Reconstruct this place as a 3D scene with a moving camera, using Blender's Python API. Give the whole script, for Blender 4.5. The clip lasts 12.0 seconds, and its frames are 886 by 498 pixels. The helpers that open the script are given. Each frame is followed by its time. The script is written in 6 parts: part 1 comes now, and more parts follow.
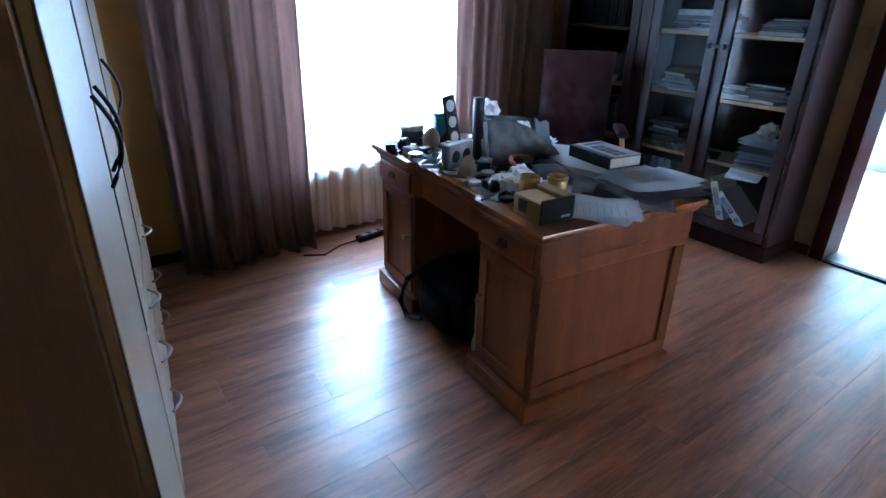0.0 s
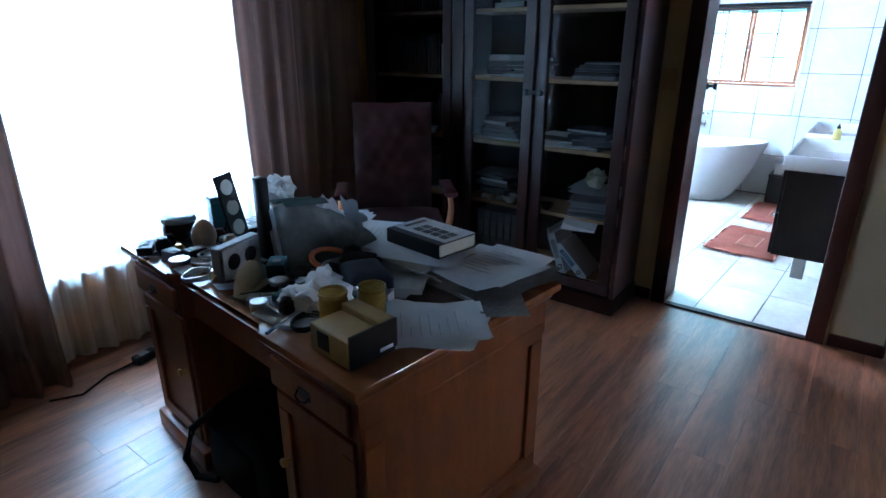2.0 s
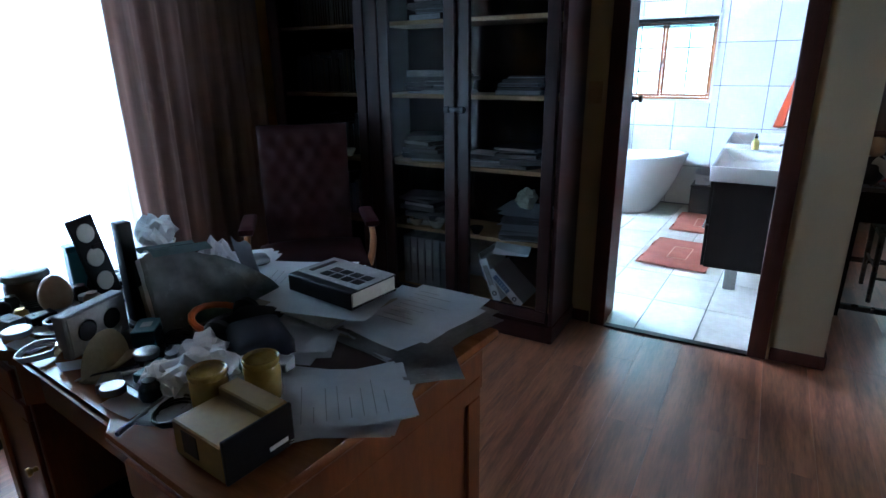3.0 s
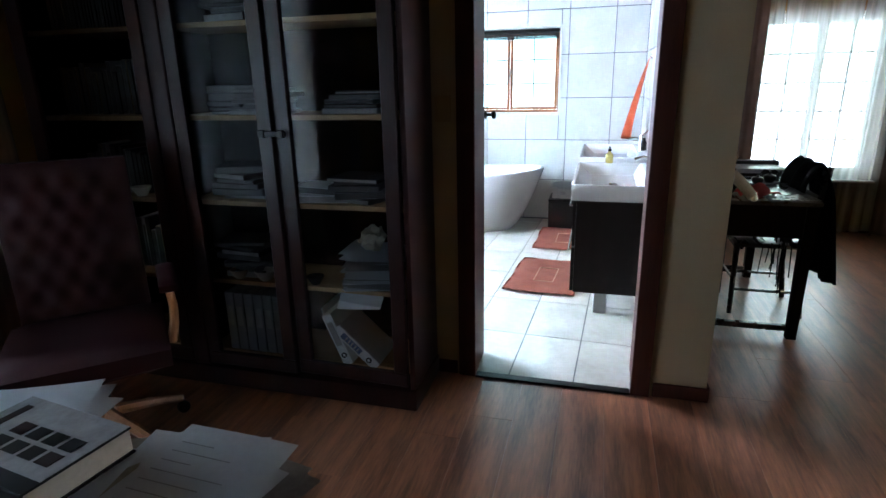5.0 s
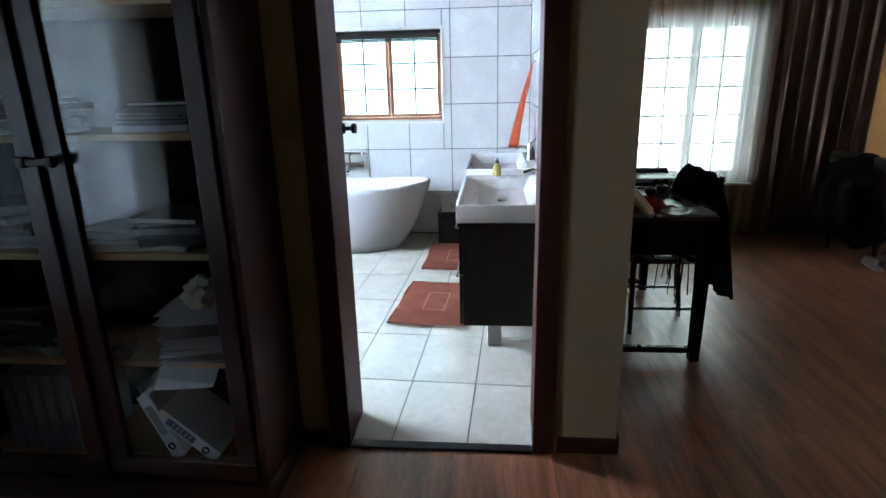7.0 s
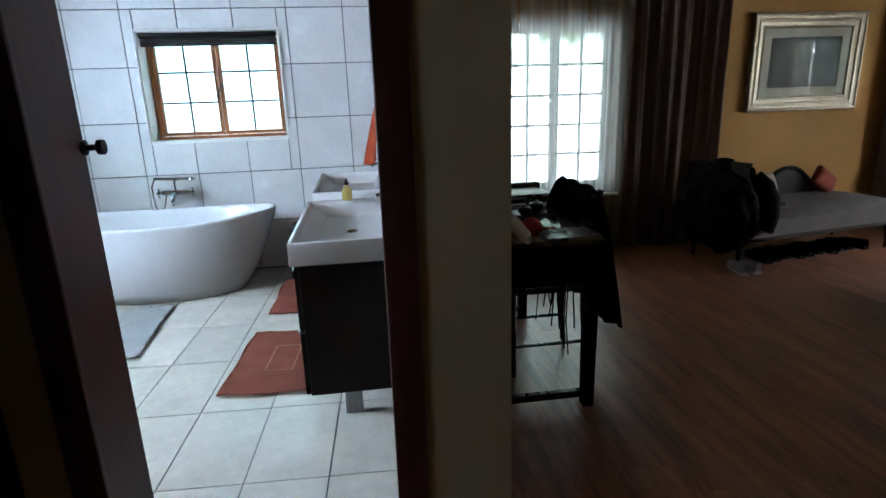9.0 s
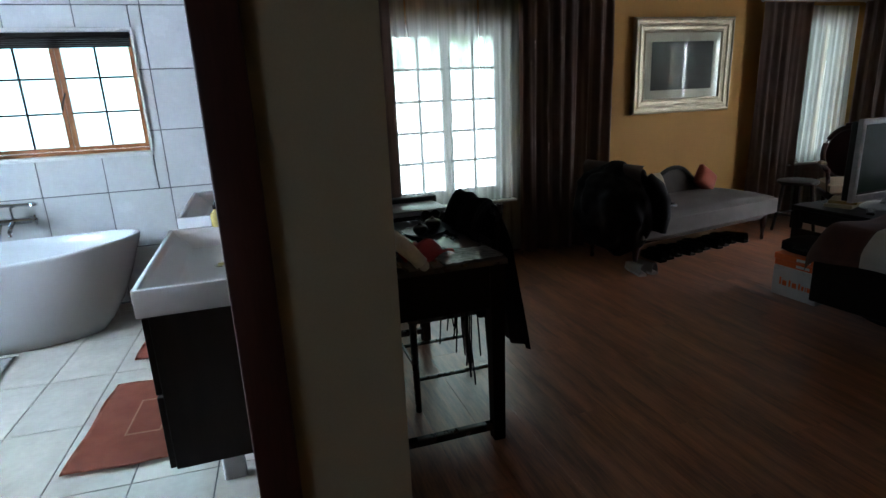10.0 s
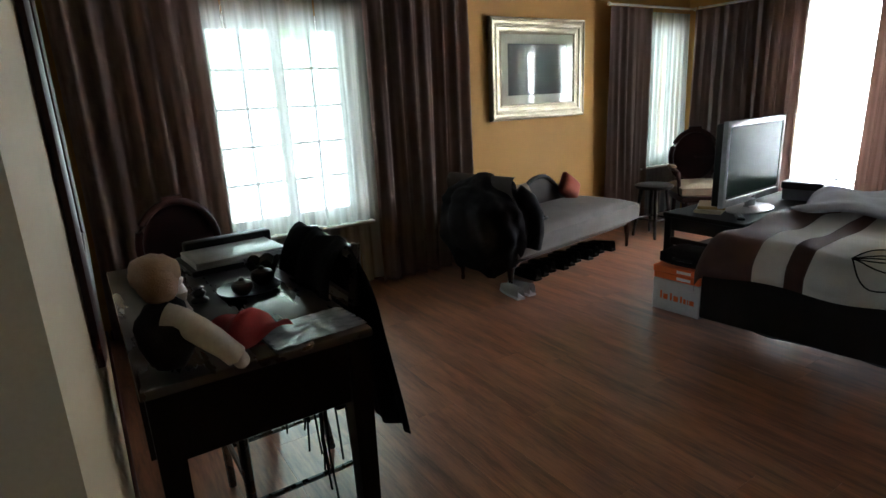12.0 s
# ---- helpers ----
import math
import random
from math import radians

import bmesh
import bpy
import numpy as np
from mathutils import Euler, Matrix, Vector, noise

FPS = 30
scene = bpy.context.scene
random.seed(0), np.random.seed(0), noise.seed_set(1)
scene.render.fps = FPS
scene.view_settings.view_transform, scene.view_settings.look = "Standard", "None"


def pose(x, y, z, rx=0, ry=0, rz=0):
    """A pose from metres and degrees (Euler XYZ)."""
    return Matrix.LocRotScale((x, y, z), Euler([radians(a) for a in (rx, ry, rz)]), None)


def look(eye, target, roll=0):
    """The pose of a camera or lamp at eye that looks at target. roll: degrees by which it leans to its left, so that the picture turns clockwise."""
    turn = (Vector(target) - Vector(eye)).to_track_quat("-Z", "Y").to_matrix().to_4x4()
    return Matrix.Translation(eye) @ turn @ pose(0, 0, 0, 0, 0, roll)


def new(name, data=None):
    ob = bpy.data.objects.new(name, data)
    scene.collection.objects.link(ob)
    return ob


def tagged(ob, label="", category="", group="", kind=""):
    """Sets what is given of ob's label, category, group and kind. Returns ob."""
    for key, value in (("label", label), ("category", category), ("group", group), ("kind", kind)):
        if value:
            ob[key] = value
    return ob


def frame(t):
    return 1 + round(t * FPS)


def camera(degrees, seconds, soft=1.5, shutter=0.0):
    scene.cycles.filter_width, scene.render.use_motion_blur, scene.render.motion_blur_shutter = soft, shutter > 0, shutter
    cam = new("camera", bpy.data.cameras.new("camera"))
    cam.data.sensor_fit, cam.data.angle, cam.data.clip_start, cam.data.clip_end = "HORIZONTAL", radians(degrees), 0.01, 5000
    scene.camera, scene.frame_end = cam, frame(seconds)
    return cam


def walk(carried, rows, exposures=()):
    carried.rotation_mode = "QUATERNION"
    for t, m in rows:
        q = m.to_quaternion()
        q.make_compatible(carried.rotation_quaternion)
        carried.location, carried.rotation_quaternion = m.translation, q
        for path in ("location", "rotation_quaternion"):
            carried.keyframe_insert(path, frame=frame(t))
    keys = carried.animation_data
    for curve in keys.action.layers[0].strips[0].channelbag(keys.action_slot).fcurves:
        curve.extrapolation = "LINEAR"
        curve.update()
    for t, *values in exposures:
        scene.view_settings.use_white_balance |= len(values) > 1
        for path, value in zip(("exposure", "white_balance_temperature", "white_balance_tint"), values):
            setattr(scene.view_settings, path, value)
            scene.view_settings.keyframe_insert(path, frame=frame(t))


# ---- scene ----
cam = camera(76.7, 12.0)
PATH = [
    (0, (0.36, 0.803, 1.478), (1.441, 2.27, 0.653), 1.3),
    (0.5, (0.467, 0.892, 1.46), (1.664, 2.291, 0.679), 1.0),
    (1, (0.624, 1.014, 1.471), (1.943, 2.321, 0.728), 0.9),
    (1.5, (0.753, 1.084, 1.468), (2.153, 2.319, 0.75), 0.6),
    (2, (0.89, 1.181, 1.48), (2.393, 2.31, 0.797), 0.2),
    (2.5, (1.004, 1.25, 1.469), (2.589, 2.277, 0.81), 0.1),
    (2.7, (1.061, 1.273, 1.455), (2.674, 2.268, 0.816), -0.3),
    (4.5, (1.6, 1.422, 1.439), (3.401, 2.065, 0.854), -0.7),
    (5, (1.723, 1.431, 1.434), (3.566, 1.949, 0.855), -1.2),
    (5.5, (1.851, 1.448, 1.446), (3.719, 1.865, 0.867), -1.0),
    (6, (1.995, 1.426, 1.437), (3.88, 1.769, 0.863), -1.3),
    (6.5, (2.119, 1.409, 1.438), (4.016, 1.674, 0.864), -1.3),
    (8.5, (2.689, 1.298, 1.39), (4.609, 1.155, 0.849), -1.8),
    (9, (2.851, 1.26, 1.37), (4.763, 1.001, 0.841), -1.9),
    (9.5, (2.983, 1.204, 1.406), (4.867, 0.801, 0.867), -2.2),
    (10, (3.114, 1.144, 1.389), (4.951, 0.558, 0.858), -2.6),
    (10.5, (3.239, 1.08, 1.379), (5.034, 0.369, 0.857), -2.9),
    (11, (3.395, 0.996, 1.372), (5.147, 0.184, 0.852), -3.0),
    (11.5, (3.52, 0.916, 1.397), (5.23, 0.022, 0.869), -3.5),
    (12, (3.729, 0.86, 1.349), (5.357, -0.179, 0.829), -2.9),
]
LIGHT = [(0.0, 1.1, 4700, 16), (0.5, 0.78, 4650, 13), (1.0, 0.48, 4700, 12), (1.5, 0.25, 4750, 11), (2.5, -0.06, 4850, 11), (4.5, -0.35, 5550, 14), (5.5, -0.55, 5800, 15), (6.5, -0.8, 5850, 15),
         (8.5, -1.35, 5850, 14), (9.5, -1.65, 5800, 14), (10.5, -1.5, 5800, 12), (11.0, -1.2, 5850, 11), (11.5, -0.75, 5900, 11), (12.0, -0.45, 5900, 11)]
walk(cam, [(t, look(eye, target, roll)) for t, eye, target, roll in PATH], LIGHT)

# ---- world and light ----
world = bpy.data.worlds.new("sky")
scene.world = world
world.use_nodes = True
_n = world.node_tree.nodes
_sky = _n.new("ShaderNodeTexSky")
_sky.sky_type, _sky.sun_disc = "NISHITA", False
_sky.sun_elevation, _sky.sun_rotation = radians(50), radians(200)
world.node_tree.links.new(_sky.outputs["Color"], _n["Background"].inputs["Color"])
_n["Background"].inputs["Strength"].default_value = 0.08
sun = new("sun", bpy.data.lights.new("sun", "SUN"))
sun.data.energy, sun.data.angle, sun.data.color = 0.8, radians(12), (1.0, 0.96, 0.9)
sun.matrix_world = look((0, 0, 30), (10, 5, 0))

# ---- materials ----


def mat(name, base, rough=0.5, metal=0.0, dark=None, scale=3.0, stretch=(1, 1, 1), fine=60.0, bump=0.1, mix=0.5, spec=0.5, rnd=0.0, coat=0.0, coat_rough=0.1):
    """Principled surface with two scales of variation: broad stains and fine grain with relief."""
    m = bpy.data.materials.new(name)
    m.use_nodes = True
    t = m.node_tree
    p = t.nodes["Principled BSDF"]
    p.inputs["Roughness"].default_value = rough
    p.inputs["Metallic"].default_value = metal
    p.inputs["Specular IOR Level"].default_value = spec
    p.inputs["Coat Weight"].default_value = coat
    p.inputs["Coat Roughness"].default_value = coat_rough
    dark = dark or tuple(c * 0.72 for c in base)
    geo = t.nodes.new("ShaderNodeNewGeometry")
    mp = t.nodes.new("ShaderNodeMapping")
    mp.inputs["Scale"].default_value = stretch
    t.links.new(geo.outputs["Position"], mp.inputs["Vector"])
    vec = mp.outputs["Vector"]
    info = None
    if rnd:
        info = t.nodes.new("ShaderNodeObjectInfo")
        sh = t.nodes.new("ShaderNodeVectorMath")
        sh.operation = "MULTIPLY_ADD"
        sh.inputs[1].default_value = (17.0, 31.0, 5.0)
        t.links.new(info.outputs["Random"], sh.inputs[0])
        t.links.new(vec, sh.inputs[2])
        vec = sh.outputs[0]
    a = t.nodes.new("ShaderNodeTexNoise")
    a.inputs["Scale"].default_value, a.inputs["Detail"].default_value, a.inputs["Roughness"].default_value = scale, 5, 0.6
    b = t.nodes.new("ShaderNodeTexNoise")
    b.inputs["Scale"].default_value, b.inputs["Detail"].default_value = fine, 3
    t.links.new(vec, a.inputs["Vector"])
    t.links.new(vec, b.inputs["Vector"])
    add = t.nodes.new("ShaderNodeMath")
    add.operation = "MULTIPLY_ADD"
    add.inputs[1].default_value, add.inputs[2].default_value = 0.35, 0.0
    t.links.new(b.outputs["Fac"], add.inputs[0])
    t.links.new(a.outputs["Fac"], add.inputs[2])
    ramp = t.nodes.new("ShaderNodeValToRGB")
    ramp.color_ramp.elements[0].position, ramp.color_ramp.elements[1].position = 0.67 - 0.3 * mix, 0.67 + 0.3 * mix
    ramp.color_ramp.elements[0].color, ramp.color_ramp.elements[1].color = (*dark, 1), (*base, 1)
    t.links.new(add.outputs[0], ramp.inputs["Fac"])
    col = ramp.outputs["Color"]
    if rnd:
        hsv = t.nodes.new("ShaderNodeHueSaturation")
        mr = t.nodes.new("ShaderNodeMapRange")
        mr.inputs["To Min"].default_value, mr.inputs["To Max"].default_value = 1 - rnd, 1 + rnd
        t.links.new(info.outputs["Random"], mr.inputs["Value"])
        t.links.new(mr.outputs["Result"], hsv.inputs["Value"])
        t.links.new(col, hsv.inputs["Color"])
        col = hsv.outputs["Color"]
    t.links.new(col, p.inputs["Base Color"])
    if bump:
        bp = t.nodes.new("ShaderNodeBump")
        bp.inputs["Strength"].default_value, bp.inputs["Distance"].default_value = bump, 0.01
        t.links.new(add.outputs[0], bp.inputs["Height"])
        t.links.new(bp.outputs["Normal"], p.inputs["Normal"])
    rr = t.nodes.new("ShaderNodeMapRange")
    rr.inputs["To Min"].default_value, rr.inputs["To Max"].default_value = max(0.02, rough - 0.08), min(1, rough + 0.08)
    t.links.new(a.outputs["Fac"], rr.inputs["Value"])
    t.links.new(rr.outputs["Result"], p.inputs["Roughness"])
    return m


def glass(name, tint=(1, 1, 1), rough=0.0, clear=0.9, ior=1.5):
    """Thin pane: clear straight through, with a mirror gloss on top."""
    m = bpy.data.materials.new(name)
    m.use_nodes = True
    t = m.node_tree
    t.nodes.remove(t.nodes["Principled BSDF"])
    out = t.nodes["Material Output"]
    tr = t.nodes.new("ShaderNodeBsdfTransparent")
    tr.inputs["Color"].default_value = (*[c * clear for c in tint], 1)
    gl = t.nodes.new("ShaderNodeBsdfGlossy")
    gl.inputs["Roughness"].default_value = rough
    lw = t.nodes.new("ShaderNodeLayerWeight")
    pw = t.nodes.new("ShaderNodeMath")
    pw.operation = "POWER"
    pw.inputs[1].default_value = 5.0
    t.links.new(lw.outputs["Facing"], pw.inputs[0])
    fr = t.nodes.new("ShaderNodeMath")
    fr.operation = "MULTIPLY_ADD"
    f0 = ((ior - 1) / (ior + 1)) ** 2
    fr.inputs[1].default_value, fr.inputs[2].default_value = 0.9 * (1 - f0), f0
    t.links.new(pw.outputs[0], fr.inputs[0])
    mx = t.nodes.new("ShaderNodeMixShader")
    t.links.new(fr.outputs[0], mx.inputs["Fac"])
    t.links.new(tr.outputs[0], mx.inputs[1])
    t.links.new(gl.outputs[0], mx.inputs[2])
    t.links.new(mx.outputs[0], out.inputs["Surface"])
    return m


def sheer_cloth(name, colour, through_part):
    """Net curtain: part of the light goes straight through, part is scattered."""
    m = bpy.data.materials.new(name)
    m.use_nodes = True
    t = m.node_tree
    t.nodes.remove(t.nodes["Principled BSDF"])
    tr = t.nodes.new("ShaderNodeBsdfTransparent")
    tl = t.nodes.new("ShaderNodeBsdfTranslucent")
    df = t.nodes.new("ShaderNodeBsdfDiffuse")
    tl.inputs["Color"].default_value = (*colour, 1)
    df.inputs["Color"].default_value = (*colour, 1)
    m1, m2 = t.nodes.new("ShaderNodeMixShader"), t.nodes.new("ShaderNodeMixShader")
    m1.inputs["Fac"].default_value = 0.4
    t.links.new(tl.outputs[0], m1.inputs[1])
    t.links.new(df.outputs[0], m1.inputs[2])
    geo = t.nodes.new("ShaderNodeNewGeometry")
    mp = t.nodes.new("ShaderNodeMapping")
    mp.inputs["Scale"].default_value = (18, 18, 0.6)
    ns = t.nodes.new("ShaderNodeTexNoise")
    ns.inputs["Scale"].default_value = 1.0
    mr = t.nodes.new("ShaderNodeMapRange")
    mr.inputs["From Min"].default_value, mr.inputs["From Max"].default_value = 0.3, 0.7
    mr.inputs["To Min"].default_value, mr.inputs["To Max"].default_value = through_part - 0.22, through_part + 0.22
    t.links.new(geo.outputs["Position"], mp.inputs["Vector"])
    t.links.new(mp.outputs["Vector"], ns.inputs["Vector"])
    t.links.new(ns.outputs["Fac"], mr.inputs["Value"])
    t.links.new(mr.outputs["Result"], m2.inputs["Fac"])
    t.links.new(m1.outputs[0], m2.inputs[1])
    t.links.new(tr.outputs[0], m2.inputs[2])
    t.links.new(m2.outputs[0], t.nodes["Material Output"].inputs["Surface"])
    return m


def outdoors(name, low, high, green, strength, z0, z1, leaf):
    """Overcast garden beyond a window: pale haze low down, foliage higher up."""
    m = bpy.data.materials.new(name)
    m.use_nodes = True
    t = m.node_tree
    t.nodes.remove(t.nodes["Principled BSDF"])
    em = t.nodes.new("ShaderNodeEmission")
    em.inputs["Strength"].default_value = strength
    geo = t.nodes.new("ShaderNodeNewGeometry")
    sep = t.nodes.new("ShaderNodeSeparateXYZ")
    t.links.new(geo.outputs["Position"], sep.inputs[0])
    ns = t.nodes.new("ShaderNodeTexNoise")
    ns.inputs["Scale"].default_value, ns.inputs["Detail"].default_value = 2.6, 6
    t.links.new(geo.outputs["Position"], ns.inputs["Vector"])
    mr = t.nodes.new("ShaderNodeMapRange")
    mr.inputs["From Min"].default_value, mr.inputs["From Max"].default_value = z0, z1
    t.links.new(sep.outputs["Z"], mr.inputs["Value"])
    mul = t.nodes.new("ShaderNodeMath")
    mul.operation = "MULTIPLY"
    r2 = t.nodes.new("ShaderNodeMapRange")
    r2.inputs["From Min"].default_value, r2.inputs["From Max"].default_value = 0.38, 0.6
    r2.inputs["To Max"].default_value = leaf
    t.links.new(ns.outputs["Fac"], r2.inputs["Value"])
    t.links.new(mr.outputs["Result"], mul.inputs[0])
    t.links.new(r2.outputs["Result"], mul.inputs[1])
    g = t.nodes.new("ShaderNodeMix")
    g.data_type = "RGBA"
    g.inputs["A"].default_value, g.inputs["B"].default_value = (*low, 1), (*high, 1)
    t.links.new(mr.outputs["Result"], g.inputs["Factor"])
    g2 = t.nodes.new("ShaderNodeMix")
    g2.data_type = "RGBA"
    g2.inputs["B"].default_value = (*green, 1)
    t.links.new(g.outputs["Result"], g2.inputs["A"])
    t.links.new(mul.outputs[0], g2.inputs["Factor"])
    t.links.new(g2.outputs["Result"], em.inputs["Color"])
    t.links.new(em.outputs[0], t.nodes["Material Output"].inputs["Surface"])
    return m


# Ceiling is out of view; its dark brown holds down the bounced light.
CEIL = mat("ceiling_low_bounce", (0.20, 0.13, 0.08), 0.7, dark=(0.15, 0.095, 0.055), scale=1.5, fine=150, bump=0.03)
OCHRE = mat("ochre_wall_paint", (0.42, 0.225, 0.052), 0.8, dark=(0.37, 0.195, 0.043), scale=1.2, fine=180, bump=0.04)
CREAM = mat("cream_wall_paint", (0.40, 0.315, 0.195), 0.75, dark=(0.355, 0.275, 0.168), scale=1.2, fine=180, bump=0.04)
WHITEP = mat("white_paint", (0.78, 0.77, 0.74), 0.6, dark=(0.70, 0.69, 0.66), scale=1.5, fine=150, bump=0.03)
LAMINATE = mat("laminate_wood", (0.45, 0.188, 0.094), 0.38, dark=(0.125, 0.041, 0.021), scale=2.2, stretch=(0.75, 6.5, 1), fine=16, bump=0.012, mix=0.56, rnd=0.08, spec=0.6, coat=1.0, coat_rough=0.31)
UNDER = mat("seam_dark", (0.03, 0.015, 0.01), 0.7)
TILE = mat("floor_tile_glaze", (0.60, 0.57, 0.50), 0.20, dark=(0.45, 0.42, 0.36), scale=4, fine=28, bump=0.16, mix=0.9, rnd=0.06)
WTILE = mat("wall_tile_glaze", (0.70, 0.70, 0.68), 0.25, dark=(0.63, 0.63, 0.61), scale=3, fine=40, bump=0.03, rnd=0.03)
GROUT = mat("grout_grey", (0.12, 0.13, 0.14), 0.85, scale=20)
CASEBACK = mat("bookcase_back_board", (0.012, 0.007, 0.006), 0.9, dark=(0.008, 0.005, 0.004), scale=3, fine=60, bump=0.03, spec=0.05)
MAHOG = mat("mahogany_dark", (0.034, 0.008, 0.006), 0.38, dark=(0.011, 0.004, 0.003), scale=2, stretch=(7, 7, 0.6), fine=25, bump=0.03, mix=0.8, spec=0.25)
FRAMEW = mat("door_frame_wood", (0.075, 0.022, 0.014), 0.48, dark=(0.035, 0.011, 0.008), scale=2, stretch=(8, 8, 0.7), fine=25, bump=0.04, mix=0.8, spec=0.25)
OAK = mat("desk_wood", (0.25, 0.080, 0.022), 0.33, dark=(0.13, 0.038, 0.011), scale=2.4, stretch=(5, 5, 0.8), fine=30, bump=0.04, mix=0.8, spec=0.3)
OAKTOP = mat("desk_top_wood", (0.29, 0.11, 0.034), 0.22, dark=(0.17, 0.056, 0.017), scale=2.4, stretch=(7, 0.9, 5), fine=30, bump=0.03, mix=0.8, coat=0.3)
LEATHER = mat("desk_leather", (0.05, 0.022, 0.018), 0.42, dark=(0.03, 0.013, 0.01), scale=6, fine=240, bump=0.08)
PINEY = mat("shelf_pine", (0.50, 0.32, 0.15), 0.5, dark=(0.36, 0.21, 0.09), scale=2.5, stretch=(4, 0.8, 4), fine=30, bump=0.04)
WINWOOD = mat("window_meranti", (0.42, 0.165, 0.05), 0.4, dark=(0.27, 0.095, 0.03), scale=3, stretch=(5, 5, 1), fine=30, bump=0.04)
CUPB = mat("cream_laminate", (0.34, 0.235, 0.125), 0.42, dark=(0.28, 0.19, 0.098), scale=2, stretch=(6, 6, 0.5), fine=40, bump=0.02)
# Cream laminate darkened: the carcass side's shade is in the colour.
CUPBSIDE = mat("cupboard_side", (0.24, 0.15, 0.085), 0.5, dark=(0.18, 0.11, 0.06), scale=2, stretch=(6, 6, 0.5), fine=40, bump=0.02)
DRAPE = mat("drape_taupe", (0.29, 0.20, 0.172), 0.8, dark=(0.17, 0.118, 0.10), scale=2.2, stretch=(9, 9, 0.15), fine=90, bump=0.15, mix=0.7)
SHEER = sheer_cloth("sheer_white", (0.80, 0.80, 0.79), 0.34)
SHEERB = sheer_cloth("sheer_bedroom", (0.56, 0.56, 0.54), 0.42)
CHROME = mat("chrome", (0.78, 0.79, 0.8), 0.12, 1.0, scale=8, bump=0.0)
STEEL = mat("brushed_steel", (0.45, 0.44, 0.43), 0.3, 1.0, scale=8, bump=0.02)
BLACKM = mat("black_metal", (0.018, 0.016, 0.016), 0.4, 0.5, scale=10, bump=0.02)
BLACK = mat("black_plastic", (0.011, 0.010, 0.010), 0.38, scale=10, fine=120, bump=0.02, spec=0.22)
BLACKC = mat("black_cloth", (0.016, 0.014, 0.015), 0.85, dark=(0.008, 0.007, 0.008), scale=9, fine=220, bump=0.25, spec=0.08)
ENAMEL = mat("white_acrylic", (0.80, 0.81, 0.82), 0.14, dark=(0.77, 0.78, 0.79), scale=1.5, bump=0.0, coat=0.3)
WENGE = mat("wenge_cabinet", (0.010, 0.006, 0.005), 0.5, dark=(0.006, 0.004, 0.003), scale=2, stretch=(6, 6, 0.6), fine=30, bump=0.03, spec=0.12)
DARKW = mat("ebonised_wood", (0.022, 0.012, 0.009), 0.28, dark=(0.012, 0.008, 0.006), scale=3, stretch=(1, 5, 5), fine=30, bump=0.006, spec=0.7, coat=1.0, coat_rough=0.12)
RUG = mat("rust_rug_pile", (0.40, 0.125, 0.075), 0.95, dark=(0.30, 0.085, 0.05), scale=9, fine=320, bump=0.5, mix=0.8)
RUGLINE = mat("rug_line", (0.62, 0.30, 0.19), 0.95, scale=9, fine=320, bump=0.5)
MATG = mat("grey_bath_mat", (0.60, 0.60, 0.59), 0.95, dark=(0.46, 0.46, 0.46), scale=5, fine=280, bump=0.5, mix=0.9)
TOWEL = mat("orange_towel", (0.52, 0.095, 0.03), 0.95, dark=(0.40, 0.065, 0.02), scale=8, fine=300, bump=0.5)
BURG = mat("burgundy_upholstery", (0.036, 0.008, 0.009), 0.55, dark=(0.018, 0.005, 0.006), scale=5, fine=200, bump=0.1, spec=0.25)
ARMW = mat("chair_arm_wood", (0.42, 0.20, 0.09), 0.35, dark=(0.26, 0.11, 0.05), scale=3, stretch=(3, 3, 1), fine=40, bump=0.03)
PAPER = mat("paper_white", (0.83, 0.85, 0.89), 0.8, dark=(0.74, 0.76, 0.80), scale=7, fine=90, bump=0.03)
PAPER2 = mat("paper_cream", (0.58, 0.54, 0.45), 0.8, dark=(0.44, 0.40, 0.32), scale=7, fine=90, bump=0.04)
PAPERG = mat("paper_grey_print", (0.44, 0.43, 0.43), 0.8, dark=(0.30, 0.29, 0.29), scale=12, fine=90, bump=0.03)
# Book grey with the dimness inside the bookcase put into the colour.
BOOKG = mat("dimmed_page_block", (0.15, 0.148, 0.15), 0.85, dark=(0.085, 0.083, 0.085), scale=12, fine=90, bump=0.05, mix=0.9)
INK = mat("ink_grey", (0.50, 0.50, 0.53), 0.8, scale=20, bump=0.0)
GOLD = mat("gold_carton", (0.36, 0.23, 0.06), 0.42, dark=(0.22, 0.13, 0.035), scale=7, fine=60, bump=0.03, mix=0.8)
BRASS = mat("brass", (0.48, 0.30, 0.10), 0.34, 1.0, scale=9, bump=0.02)
SILVER = mat("silver_gilt_frame", (0.40, 0.345, 0.25), 0.38, 0.7, dark=(0.25, 0.205, 0.135), scale=6, fine=70, bump=0.08, mix=0.8)
MOUNT = mat("picture_mount", (0.70, 0.65, 0.52), 0.8, scale=3, fine=120, bump=0.03)
GREYUP = mat("grey_velvet", (0.105, 0.090, 0.080), 0.9, dark=(0.072, 0.062, 0.054), scale=4, fine=220, bump=0.15)
REDC = mat("red_cloth", (0.42, 0.03, 0.025), 0.85, dark=(0.27, 0.018, 0.016), scale=6, fine=200, bump=0.3)
ORANGE = mat("orange_carton", (0.80, 0.16, 0.025), 0.5, dark=(0.68, 0.12, 0.02), scale=5, fine=60, bump=0.02)
CARTON = mat("white_carton", (0.62, 0.62, 0.62), 0.6, dark=(0.52, 0.52, 0.53), scale=4, fine=60, bump=0.02)
